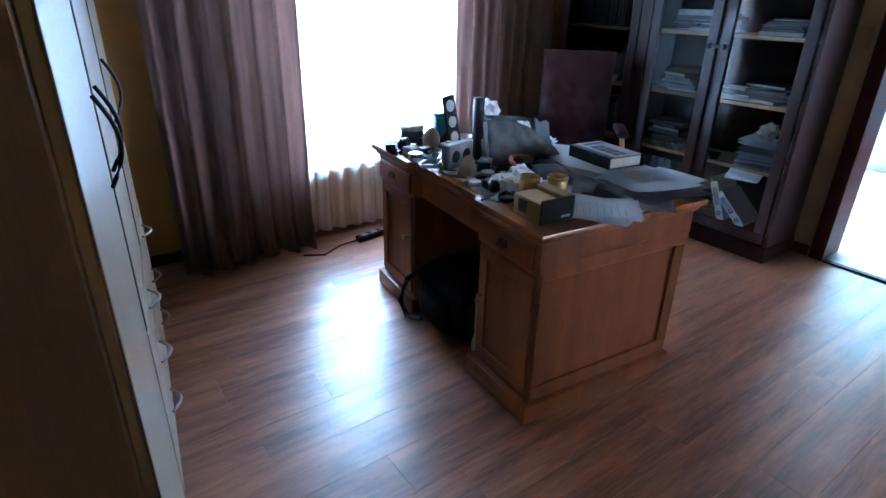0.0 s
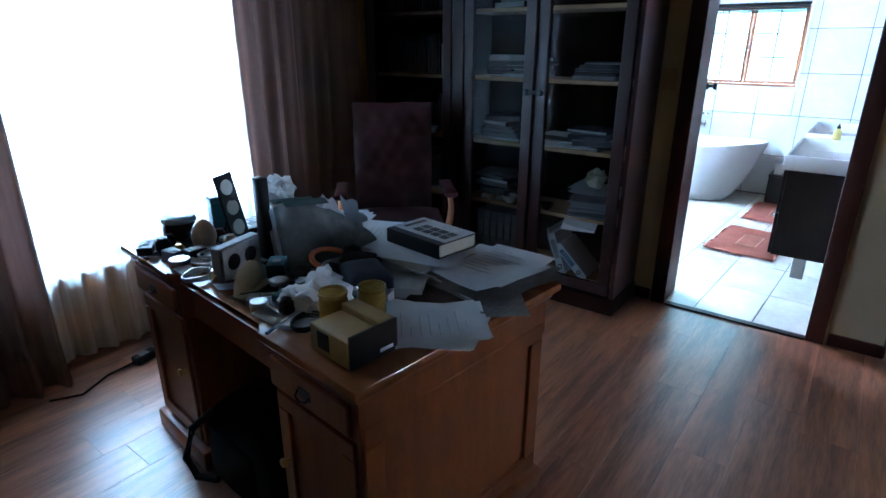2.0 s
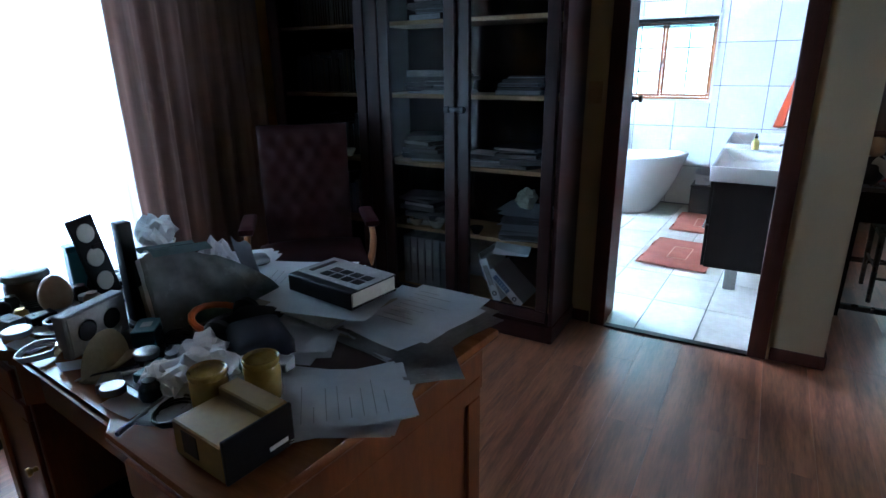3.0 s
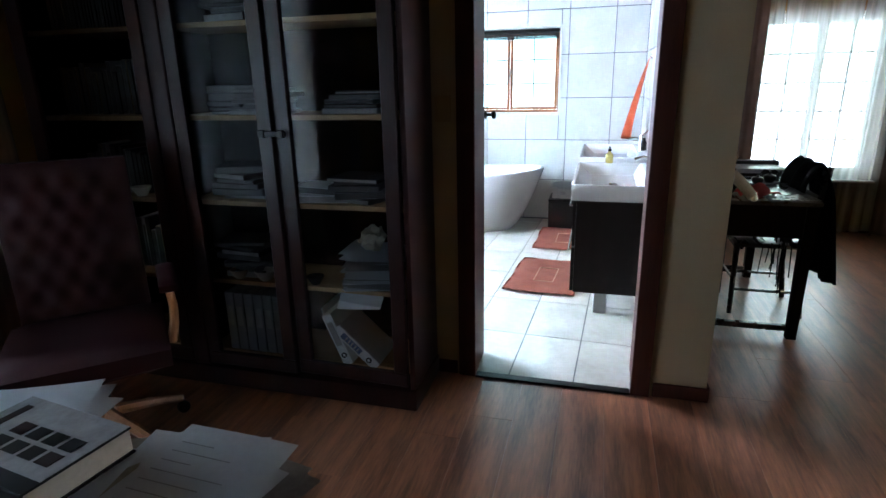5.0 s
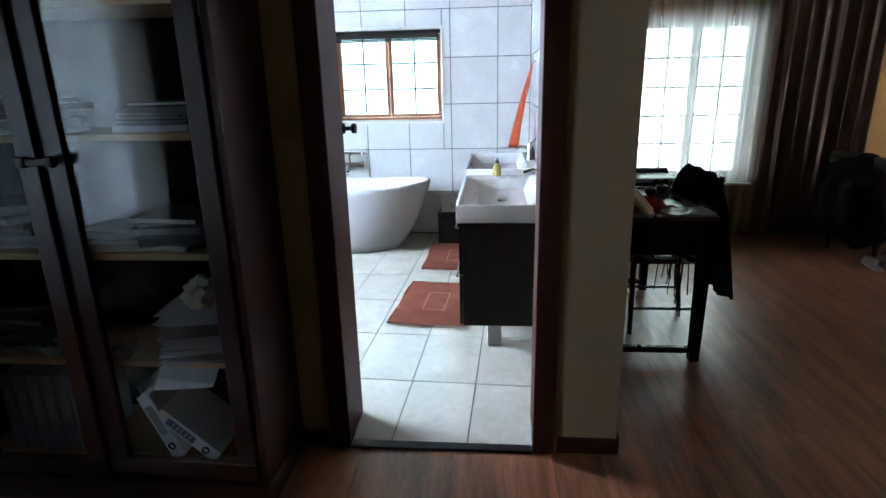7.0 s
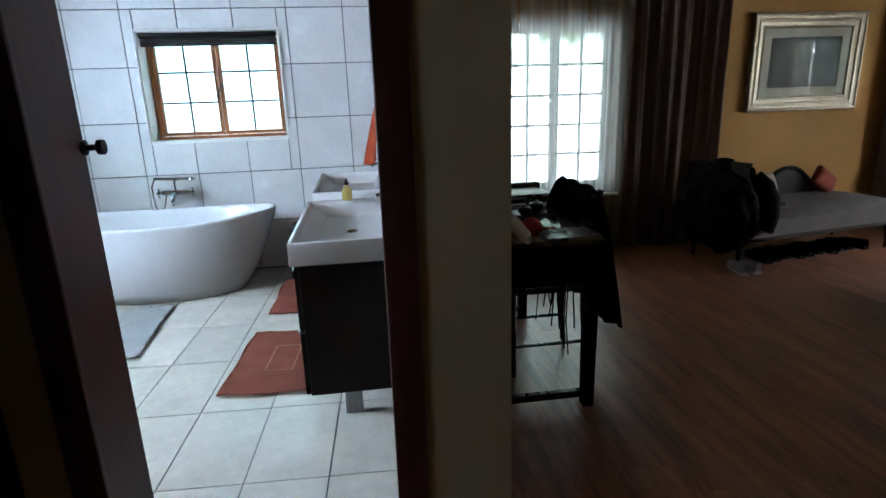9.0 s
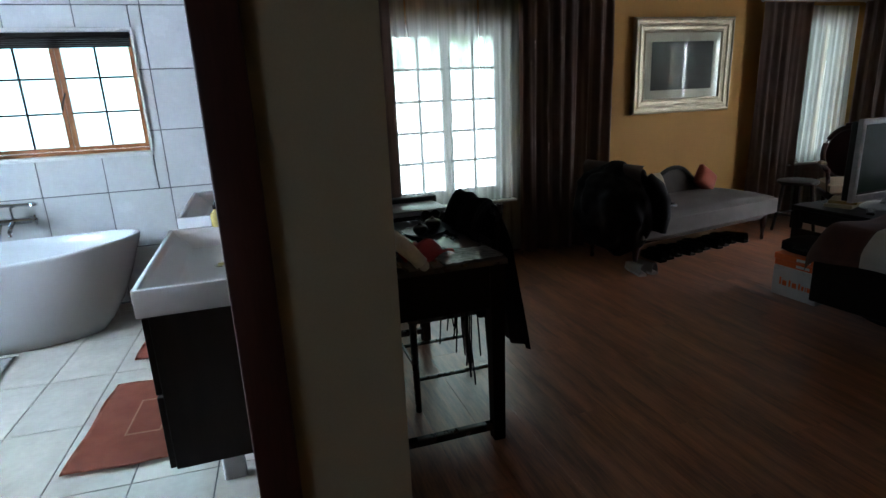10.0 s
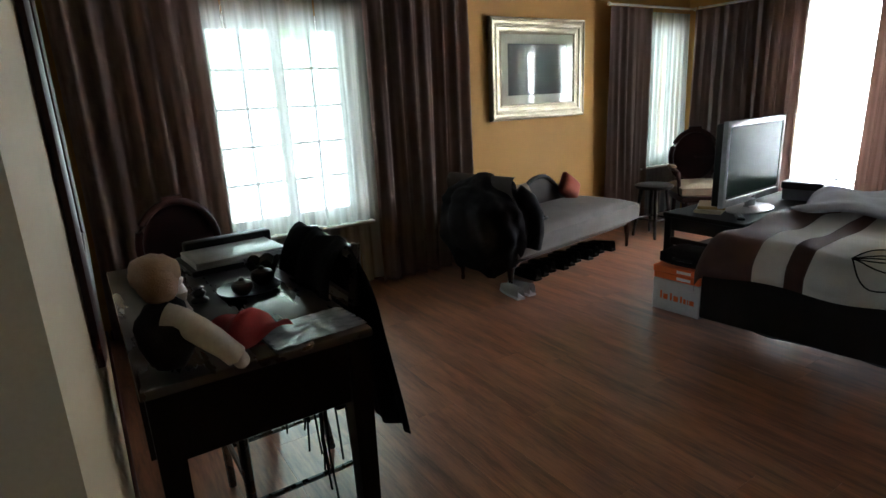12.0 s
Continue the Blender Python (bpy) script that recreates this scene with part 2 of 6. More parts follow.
DOLLC = mat("plush_tan", (0.30, 0.195, 0.115), 0.95, dark=(0.20, 0.125, 0.07), scale=9, fine=300, bump=0.5)
TVG = mat("tv_silver", (0.52, 0.54, 0.56), 0.3, 0.4, scale=9, bump=0.01)
SCREEN = mat("tv_screen_glass", (0.020, 0.034, 0.026), 0.22, scale=2, bump=0.0, spec=0.05)
DUVETB = mat("duvet_brown", (0.095, 0.038, 0.026), 0.85, dark=(0.06, 0.024, 0.017), scale=5, fine=200, bump=0.2)
DUVETW = mat("duvet_cream", (0.66, 0.62, 0.56), 0.85, dark=(0.56, 0.52, 0.46), scale=4, fine=200, bump=0.2)
DUVETG = mat("duvet_sand", (0.42, 0.37, 0.30), 0.85, dark=(0.36, 0.31, 0.25), scale=4, fine=200, bump=0.2)
BLANK = mat("grey_blanket", (0.50, 0.51, 0.54), 0.9, dark=(0.40, 0.41, 0.44), scale=6, fine=220, bump=0.3)
NAVY = mat("navy_cloth", (0.018, 0.020, 0.032), 0.7, scale=8, fine=150, bump=0.15, spec=0.2)
TEAL = mat("teal_plastic", (0.035, 0.13, 0.17), 0.35, scale=8, bump=0.02)
SMOKE = mat("smoky_folder_plastic", (0.26, 0.285, 0.285), 0.26, dark=(0.12, 0.135, 0.135), scale=9, fine=40, bump=0.05, mix=0.9)
TEALG = mat("sea_green_film", (0.22, 0.31, 0.31), 0.25, dark=(0.12, 0.18, 0.18), scale=9, fine=40, bump=0.08, mix=0.9)
TANC = mat("tan_card", (0.40, 0.33, 0.22), 0.6, dark=(0.30, 0.24, 0.15), scale=8, fine=90, bump=0.05)
EGGC = mat("marbled_stone", (0.48, 0.36, 0.25), 0.3, dark=(0.30, 0.19, 0.12), scale=14, fine=60, bump=0.02, mix=0.9)
GREYB = mat("grey_carton", (0.30, 0.31, 0.33), 0.55, dark=(0.20, 0.21, 0.23), scale=7, fine=70, bump=0.04, mix=0.9)
BONE = mat("bone_china", (0.68, 0.66, 0.60), 0.3, dark=(0.56, 0.54, 0.48), scale=9, bump=0.02)
ORGP = mat("orange_plastic", (0.62, 0.12, 0.02), 0.35, scale=9, bump=0.02)
BLUEP = mat("blue_print", (0.10, 0.16, 0.32), 0.6, scale=20, fine=60, bump=0.02, mix=0.9)
PEWTER = mat("dark_pewter", (0.05, 0.045, 0.045), 0.32, 0.6, dark=(0.025, 0.02, 0.02), scale=12, fine=60, bump=0.15)
AMBER = mat("amber_jar", (0.30, 0.20, 0.05), 0.12, dark=(0.20, 0.12, 0.02), scale=9, bump=0.0, coat=0.5)
CUSH = mat("cream_cushion", (0.36, 0.29, 0.20), 0.9, dark=(0.27, 0.21, 0.14), scale=6, fine=200, bump=0.2)
CUSHR = mat("rust_cushion", (0.27, 0.06, 0.03), 0.9, dark=(0.19, 0.04, 0.02), scale=6, fine=200, bump=0.2)
MIRROR = mat("mirror_glass", (0.85, 0.86, 0.86), 0.02, 1.0, scale=1, bump=0.0)
PANE = glass("window_glass", (0.97, 1.0, 0.98), 0.0, 0.95)
CASEGL = glass("bookcase_glass", (0.95, 0.97, 0.97), 0.008, 0.88, 1.40)
# Far door panes: window reflection damped by a low ior and darker tint.
CASEGLDIM = glass("bookcase_glass_low_gloss", (0.95, 0.97, 0.97), 0.03, 0.80, 1.10)
FROST = glass("privacy_glass", (0.90, 0.98, 1.0), 0.1, 0.95)
OUT_N = outdoors("outdoors_north", (0.68, 0.84, 1.0), (0.74, 0.88, 1.0), (0.5, 0.7, 0.6), 26, 1.4, 3.0, 0.5)
OUT_E = outdoors("outdoors_east", (0.90, 0.96, 1.0), (0.60, 0.74, 0.66), (0.03, 0.065, 0.010), 28, 1.25, 2.0, 1.0)
OUT_B = outdoors("outdoors_bath", (0.86, 0.95, 0.97), (0.80, 0.98, 0.95), (0.50, 0.86, 0.74), 10, 1.0, 2.4, 0.8)
OUT_BN = outdoors("outdoors_bath_north", (0.76, 0.84, 0.99), (0.80, 0.88, 1.0), (0.5, 0.7, 0.65), 225, 1.2, 2.6, 0.5)
OUT_S = outdoors("outdoors_south", (0.97, 0.98, 1.0), (0.93, 0.97, 1.0), (0.5, 0.65, 0.35), 120, 1.6, 3.4, 0.6)

# ---- mesh helpers ----


def bx(bm, c, s, bev=0.004, rot=None, seg=1):
    """Bevelled box centred at c with size s; rot: degrees about z, or a matrix."""
    m = Matrix.Translation(c)
    if rot is not None:
        m = m @ (rot if isinstance(rot, Matrix) else Matrix.Rotation(radians(rot), 4, "Z"))
    g = bmesh.ops.create_cube(bm, size=1, matrix=m @ Matrix.Diagonal((*s, 1)))
    bev = min(bev, min(s) * 0.45)
    if bev > 0:
        es = {e for v in g["verts"] for e in v.link_edges}
        bmesh.ops.bevel(bm, geom=list(es), offset=bev, segments=seg, affect="EDGES", profile=0.5)
    return bm


def lathe(bm, prof, n=24, c=(0, 0, 0), m=None, sx=1.0, sy=1.0):
    """Turns (radius, height) pairs about the z axis."""
    m = m or Matrix.Translation(c)
    rings = []
    for r, z in prof:
        if r < 1e-5:
            rings.append([bm.verts.new(m @ Vector((0, 0, z)))])
        else:
            rings.append([bm.verts.new(m @ Vector((r * sx * math.cos(2 * math.pi * i / n), r * sy * math.sin(2 * math.pi * i / n), z))) for i in range(n)])
    for a, b in zip(rings, rings[1:]):
        for i in range(n):
            j = (i + 1) % n
            if len(a) == 1 and len(b) == 1:
                continue
            if len(a) == 1:
                bm.faces.new((a[0], b[j], b[i]))
            elif len(b) == 1:
                bm.faces.new((a[i], a[j], b[0]))
            else:
                bm.faces.new((a[i], a[j], b[j], b[i]))
    return bm


def tube(bm, pts, r, n=8, r1=None):
    """Round bar along a line of points, tapering from r to r1."""
    pts = [Vector(p) for p in pts]
    r1 = r if r1 is None else r1
    rings = []
    up = Vector((0, 0, 1))
    for k, p in enumerate(pts):
        d = (pts[min(k + 1, len(pts) - 1)] - pts[max(k - 1, 0)]).normalized()
        a = d.cross(up if abs(d.z) < 0.9 else Vector((1, 0, 0))).normalized()
        b = d.cross(a)
        rad = r + (r1 - r) * k / max(1, len(pts) - 1)
        rings.append([bm.verts.new(p + rad * (math.cos(2 * math.pi * i / n) * a + math.sin(2 * math.pi * i / n) * b)) for i in range(n)])
    for u, v in zip(rings, rings[1:]):
        for i in range(n):
            j = (i + 1) % n
            bm.faces.new((u[i], u[j], v[j], v[i]))
    bm.faces.new(rings[0][::-1])
    bm.faces.new(rings[-1])
    return bm


def surf(bm, fn, nu, nv, thick=0.0):
    """Grid of fn(u, v) over the unit square, given thickness."""
    vs = [[bm.verts.new(fn(i / nu, j / nv)) for j in range(nv + 1)] for i in range(nu + 1)]
    fs = [bm.faces.new((vs[i][j], vs[i + 1][j], vs[i + 1][j + 1], vs[i][j + 1])) for i in range(nu) for j in range(nv)]
    if thick:
        bmesh.ops.solidify(bm, geom=fs, thickness=thick)
    return bm


def prism(bm, outline, z0, z1, m=None, bev=0.0):
    """Upright slab over a plan outline."""
    m = m or Matrix.Identity(4)
    lo = [bm.verts.new(m @ Vector((x, y, z0))) for x, y in outline]
    hi = [bm.verts.new(m @ Vector((x, y, z1))) for x, y in outline]
    n = len(outline)
    fs = [bm.faces.new(lo[::-1]), bm.faces.new(hi)]
    fs += [bm.faces.new((lo[i], lo[(i + 1) % n], hi[(i + 1) % n], hi[i])) for i in range(n)]
    if bev:
        es = [e for f in fs[:2] for e in f.edges]
        bmesh.ops.bevel(bm, geom=es, offset=bev, segments=2, affect="EDGES", profile=0.5)
    return bm


def mesh_of(name, bm, material, sharp=35):
    bmesh.ops.recalc_face_normals(bm, faces=bm.faces)
    me = bpy.data.meshes.new(name)
    bm.to_mesh(me)
    bm.free()
    me.materials.append(material)
    me.shade_smooth()
    me.set_sharp_from_angle(angle=radians(sharp))
    return me


def part(name, bm, material, parent=None, label="", sharp=35):
    ob = new(name, mesh_of(name, bm, material, sharp))
    ob.parent = parent
    if label:
        tagged(ob, label)
    return ob


def thing(name, m, label, category, group=""):
    ob = new(name)
    ob.empty_display_size = 0.1
    ob.matrix_basis = m
    return tagged(ob, label, category, group)


def solo(name, bm, material, label, category, group="", m=None, sharp=35, kind=""):
    ob = part(name, bm, material, None, "", sharp)
    if m is not None:
        ob.matrix_basis = m
    return tagged(ob, label, category, group, kind)


def B(*args, **kw):
    return bx(bmesh.new(), *args, **kw)

# ---- the shell: an L of study and bedroom round a bathroom ----
XW, XE, YN, YS, XD, YP, H = -0.6, 7.565, 4.15, -4.80, 4.20, 0.90, 2.60
T = 0.24


def wall(name, axis, at, thick, a0, a1, holes, material, label, z1=H):
    """Wall along an axis with openings (from, to, sill, head) cut right through."""
    bm = bmesh.new()
    cuts = sorted(holes)

    def slab(u0, u1, z0, zz):
        if u1 - u0 < 1e-4 or zz - z0 < 1e-4:
            return
        lo, hi = sorted((at, at + thick))
        if axis == "x":
            bx(bm, ((u0 + u1) / 2, (lo + hi) / 2, (z0 + zz) / 2), (u1 - u0, hi - lo, zz - z0), 0)
        else:
            bx(bm, ((lo + hi) / 2, (u0 + u1) / 2, (z0 + zz) / 2), (hi - lo, u1 - u0, zz - z0), 0)

    u = a0
    for h0, h1, s0, s1 in cuts:
        slab(u, h0, 0, z1)
        slab(h0, h1, 0, s0)
        slab(h0, h1, s1, z1)
        u = h1
    slab(u, a1, 0, z1)
    return solo(name, bm, material, label, "wall", kind="structure")


SW = (1.42, 2.98, 0.45, 2.10)      # study window
BW = (1.845, 2.885, 1.080, 1.905)  # bathroom window
W1 = (-0.93, 0.12, 0.50, 1.93)     # bedroom window by the writing table
W2 = (-4.69, -4.00, 0.55, 1.96)    # bedroom window in the corner
FW = (4.55, 6.42, 0.05, 2.02)      # glazed garden door
NW = (4.9, 6.5, 1.0, 2.1)          # bathroom window beside the shower
DOOR = (1.161, 2.032, 0.0, 2.104)

wall("wall_north", "x", YN, T, XW, XD + 0.24, [SW], OCHRE, "ochre painted plaster wall with the study window")
wall("wall_north_bath", "x", YN, T, XD + 0.24, XE, [NW], WHITEP, "plain plaster wall behind the bathroom")
wall("wall_east", "y", XE, T, YS, YP, [W1, W2], OCHRE, "ochre painted plaster wall with two bedroom windows")
wall("wall_east_bath", "y", XE + 0.012, T - 0.012, YP, YN + T, [BW], GROUT, "grouted bathroom wall behind the tiles")
wall("wall_south", "x", YS, -T, 3.0 - T, XE + T, [FW], OCHRE, "ochre painted plaster wall with the garden door")
wall("wall_west", "y", XW, -T, -0.5 - T, YN + T, [], OCHRE, "plain ochre wall behind the wardrobe")
wall("wall_study_south", "x", -0.5, -T, XW, 3.0, [], OCHRE, "plain ochre wall closing the study")
wall("wall_bedroom_west", "y", 3.0, -T, YS, -0.5 - T, [], OCHRE, "plain ochre wall behind the bed head")
wall("wall_door", "y", XD, 0.24, YP, YN, [DOOR], CREAM, "cream painted wall with the bathroom doorway")
wall("wall_bath_south", "x", YP, 0.14, XD + 0.24, XE, [], CREAM, "cream painted wall between bedroom and bathroom")
bm = bmesh.new()
bx(bm, ((XW + XE) / 2, (YS + YN) / 2, H + 0.06), (XE - XW + 2 * T, YN - YS + 2 * T, 0.12), 0)
solo("ceiling", bm, CEIL, "plain ceiling out of view, browned to cut bounced light", "ceiling", kind="structure")


def skirting(bm, x0, y0, x1, y1, side):
    """Rounded timber skirting 70 mm high; side: which way it stands off the wall."""
    cx, cy = (x0 + x1) / 2 + side[0] * 0.008, (y0 + y1) / 2 + side[1] * 0.008
    sx, sy = abs(x1 - x0) or 0.014, abs(y1 - y0) or 0.014
    bx(bm, (cx, cy, 0.037), (sx, sy, 0.07), 0.004)


bm = bmesh.new()
skirting(bm, XW, YN, 3.79, YN, (0, -1))
solo("baseboard", bm, FRAMEW, "dark timber skirting under the study window", "skirting", kind="structure")
bm = bmesh.new()
skirting(bm, XD, YP - 0.01, XD, 1.13, (-1, 0))
skirting(bm, XD, 2.06, XD, 2.16, (-1, 0))
solo("baseboard", bm, FRAMEW, "dark timber skirting beside the bathroom doorway", "skirting", kind="structure")
bm = bmesh.new()
skirting(bm, XD, YP, XE, YP, (0, -1))
solo("baseboard", bm, FRAMEW, "dark timber skirting behind the writing table", "skirting", kind="structure")
bm = bmesh.new()
skirting(bm, XE, YS, XE, YP - 0.03, (-1, 0))
solo("baseboard", bm, FRAMEW, "dark timber skirting along the bedroom windows", "skirting", kind="structure")

# doorway lining and the open door
door = thing("door_1", pose(XD, 1.6, 0), "dark timber door frame round the bathroom doorway", "door")
door["kind"] = "structure"
for nm, c, s in (("jamb", (0.03, 0.368 + 0.032, 1.02), (0.10, 0.064, 2.04)), ("jamb", (0.03, -0.375 - 0.032, 1.02), (0.10, 0.064, 2.04)),
                 ("head", (0.03, -0.004, 2.072), (0.10, 0.87, 0.064))):
    part(nm, B(c, s, 0.006), FRAMEW, door)
for nm, c, s in (("architrave", (-0.012, 0.408, 1.04), (0.02, 0.085, 2.08)), ("architrave", (-0.012, -0.415, 1.04), (0.02, 0.085, 2.08)),
                 ("architrave", (-0.012, -0.004, 2.125), (0.02, 0.91, 0.085))):
    part(nm, B(c, s, 0.007, seg=2), FRAMEW, door)
part("threshold", B((0.0, -0.004, 0.005), (0.05, 0.74, 0.012), 0.004), BLACKM, door, "dark metal threshold strip")
for sy in (0.402, -0.409):
    part("reveal", B((0.161, sy, 1.02), (0.158, 0.056, 2.04), 0.002), FRAMEW, door, "dark timber inner lining of the doorway")
bm = bmesh.new()
lathe(bm, [(0, 0), (0.02, 0), (0.02, 0.006), (0.008, 0.01), (0.008, 0.03), (0.019, 0.036), (0.019, 0.05), (0, 0.054)], 16, m=pose(0.215, 0.366, 1.27, 90))
part("knob", bm, BLACKM, door, "dark metal knob")


def window(name, origin, width, height, cols, rows, material, label, glazing, casements=2, bar=0.012, barmat=None, depth=0.06, f=0.05, sw=0.036):
    """Timber window in the plane local x (along) and z (up): frame, sashes, glazing bars and single panes."""
    w = thing(name, origin, label, "window")
    w["kind"] = "structure"
    for nm, c, s in (("window_frame", (width / 2, 0, f / 2), (width, depth, f)), ("window_frame", (width / 2, 0, height - f / 2), (width, depth, f)),
                     ("window_frame", (f / 2, 0, height / 2), (f, depth, height - 2 * f)), ("window_frame", (width - f / 2, 0, height / 2), (f, depth, height - 2 * f))):
        part(nm, B(c, s, 0.004), material, w)
    iw = (width - 2 * f) / casements
    for k in range(casements):
        x0 = f + k * iw
        sash = part("sash", bmesh_frame(x0 + 0.003, f + 0.003, iw - 0.006, height - 2 * f - 0.006, sw, 0.04), material, w)
        gx0, gz0, gw, gh = x0 + sw, f + sw, iw - 2 * sw, height - 2 * f - 2 * sw
        for i in range(cols):
            for j in range(rows):
                p = part("pane", B((gx0 + gw * (i + 0.5) / cols, 0.008, gz0 + gh * (j + 0.5) / rows), (gw / cols - 0.001, 0.004, gh / rows - 0.001), 0), glazing, w)
                p.visible_shadow = False
        for i in range(1, cols):
            part("glazing_bar", B((gx0 + gw * i / cols, -0.004, gz0 + gh / 2), (bar, 0.018, gh), 0.002), barmat or material, sash)
        for j in range(1, rows):
            part("glazing_bar", B((gx0 + gw / 2, -0.006, gz0 + gh * j / rows), (gw, 0.016, bar), 0.002), barmat or material, sash)
    return w


def bmesh_frame(x0, z0, w, h, f, d):
    bm = bmesh.new()
    for c, s in (((x0 + w / 2, 0, z0 + f / 2), (w, d, f)), ((x0 + w / 2, 0, z0 + h - f / 2), (w, d, f)),
                 ((x0 + f / 2, 0, z0 + h / 2), (f, d, h - 2 * f)), ((x0 + w - f / 2, 0, z0 + h / 2), (f, d, h - 2 * f))):
        bx(bm, c, s, 0.003)
    return bm


# local x runs so that local -y faces the room
window("window_1", pose(SW[0], YN + 0.14, SW[2]), SW[1] - SW[0], SW[3] - SW[2], 2, 4, WHITEP, "white timber window with small panes in the study", PANE)
wb = window("window_2", pose(XE + 0.195, BW[1] - 0.012, BW[2] + 0.012, 0, 0, -90), BW[1] - BW[0] - 0.024, BW[3] - BW[2] - 0.024, 2, 3, WINWOOD, "varnished timber window with small panes over the bath", FROST, barmat=BLACKM, bar=0.013, f=0.024, sw=0.028)
BWW, BWH = BW[1] - BW[0] - 0.024, BW[3] - BW[2] - 0.024
for nm, c, s in (("window_sill", (BWW / 2, -0.106, -0.005), (BWW + 0.02, 0.192, 0.012)), ("reveal_board", (BWW / 2, -0.106, BWH + 0.006), (BWW + 0.02, 0.192, 0.010)),
                 ("reveal_board", (-0.006, -0.106, BWH / 2), (0.010, 0.192, BWH)), ("reveal_board", (BWW + 0.006, -0.106, BWH / 2), (0.010, 0.192, BWH))):
    part(nm, B(c, s, 0.002), WHITEP, wb)
for nm, c, s in (("edge_trim", (BWW / 2, -0.205, -0.016), (BWW + 0.044, 0.010, 0.012)), ("edge_trim", (BWW / 2, -0.205, BWH + 0.016), (BWW + 0.044, 0.010, 0.012)),
                 ("edge_trim", (-0.016, -0.205, BWH / 2), (0.012, 0.010, BWH + 0.020)), ("edge_trim", (BWW + 0.016, -0.205, BWH / 2), (0.012, 0.010, BWH + 0.020))):
    part(nm, B(c, s, 0.003), WHITEP, wb)
part("catch", tube(bmesh.new(), [(0.525, -0.03, 0.42), (0.505, -0.045, 0.36), (0.49, -0.045, 0.30)], 0.006), BLACKM, wb)
window("window_6", pose(NW[0], YN + 0.12, NW[2]), NW[1] - NW[0], NW[3] - NW[2], 2, 3, WINWOOD, "varnished timber window beside the shower", FROST, barmat=BLACKM)
window("window_3", pose(XE + 0.12, W1[1], W1[2], 0, 0, -90), W1[1] - W1[0], W1[3] - W1[2], 2, 5, WHITEP, "cream timber window with small panes behind net curtain", PANE, barmat=BLACKM, bar=0.02)
window("window_4", pose(XE + 0.12, W2[1], W2[2], 0, 0, -90), W2[1] - W2[0], W2[3] - W2[2], 2, 5, WHITEP, "narrow cream timber window in the bedroom corner", PANE, casements=1, barmat=BLACKM, bar=0.02)
w5 = window("window_5", pose(FW[1], YS - 0.12, FW[2], 0, 0, 180), FW[1] - FW[0], FW[3] - FW[2], 2, 6, WHITEP, "glazed garden door with small panes behind net curtain", PANE, barmat=BLACKM, bar=0.02)
part("lock_rail", B(((FW[1] - FW[0]) / 2, -0.004, 0.52), (FW[1] - FW[0] - 0.10, 0.045, 0.07), 0.004), BLACKM, w5, "dark middle rail")
for c, s in (((7.55, -0.405, W1[2] - 0.01), (0.2, 1.05, 0.02)), ((7.55, -4.345, W2[2] - 0.01), (0.2, 0.72, 0.02)), ((2.2, 4.165, SW[2] - 0.01), (1.6, 0.2, 0.02))):
    solo("window_sill", B(c, s, 0.005), WHITEP, "white painted inner sill", "window sill", kind="structure")

# bright garden beyond the windows
for nm, c, s, mt, lb in (("backdrop", (2.2, 5.9, 1.6), (5.5, 0.02, 4.2), OUT_N, "pale overcast garden seen through the study window"),
                         ("backdrop", (5.9, 5.2, 1.8), (2.4, 0.02, 3.0), OUT_BN, "pale garden light beside the shower"),
                         ("backdrop", (9.3, 2.55, 1.75), (0.02, 3.4, 3.4), OUT_B, "pale garden light behind the bathroom window"),
                         ("backdrop", (9.6, -2.4, 1.5), (0.02, 6.3, 4.0), OUT_E, "bright garden with foliage behind the bedroom windows"),
                         ("backdrop", (5.4, -6.5, 1.5), (4.6, 0.02, 4.0), OUT_S, "bright overcast garden behind the garden door")):
    solo(nm, B(c, s, 0), mt, lb, "backdrop", kind="structure")
solo("ground", B((3.5, 0, -0.16), (60, 60, 0.1), 0), mat("lawn", (0.10, 0.16, 0.05), 0.9, scale=2, fine=30), "green lawn outside the house", "ground", kind="structure")

# ---- curtains ----


def drape(name, p0, p1, z0, z1, folds, amp, material, label, seed, gather=0.0, thick=0.004, group="", puddle=0.0, nv=26):
    """Hanging cloth between two plan points, with pleats that open out towards the hem."""
    a, b = Vector((*p0, 0)), Vector((*p1, 0))
    along = b - a
    side = Vector((-along.y, along.x, 0)).normalized()
    rng = random.Random(seed)
    ph = [rng.uniform(0, 6.28) for _ in range(6)]
    bm = bmesh.new()

    def f(u, v):
        h = 1 - v
        w = u + 0.012 * math.sin(6 * u + ph[0] + 2 * v) * (1 - h)
        # pinched at waist height when gathered
        if gather:
            w = 0.5 + (w - 0.5) * (1 - gather * math.exp(-((v - 0.62) / 0.3) ** 2))
        k = 2 * math.pi * folds
        d = amp * (0.45 + 0.55 * v) * (math.sin(k * u + ph[1] + 0.5 * math.sin(3 * v + ph[2])) + 0.35 * math.sin(2.3 * k * u + ph[3] + v))
        d += 0.5 * amp * math.sin(5 * u + ph[4]) * v
        z = z1 + (z0 - z1) * v
        p = a + along * w + side * d
        if puddle and v > 0.93:
            p += side * (-(v - 0.93) / 0.07 * puddle)
        return Vector((p.x, p.y, z + 0.012 * math.sin(9 * u + ph[5]) * (v > 0.97)))

    surf(bm, f, max(24, int(folds * 12)), nv, thick)
    return solo(name, bm, material, label, "curtain", group, sharp=180)


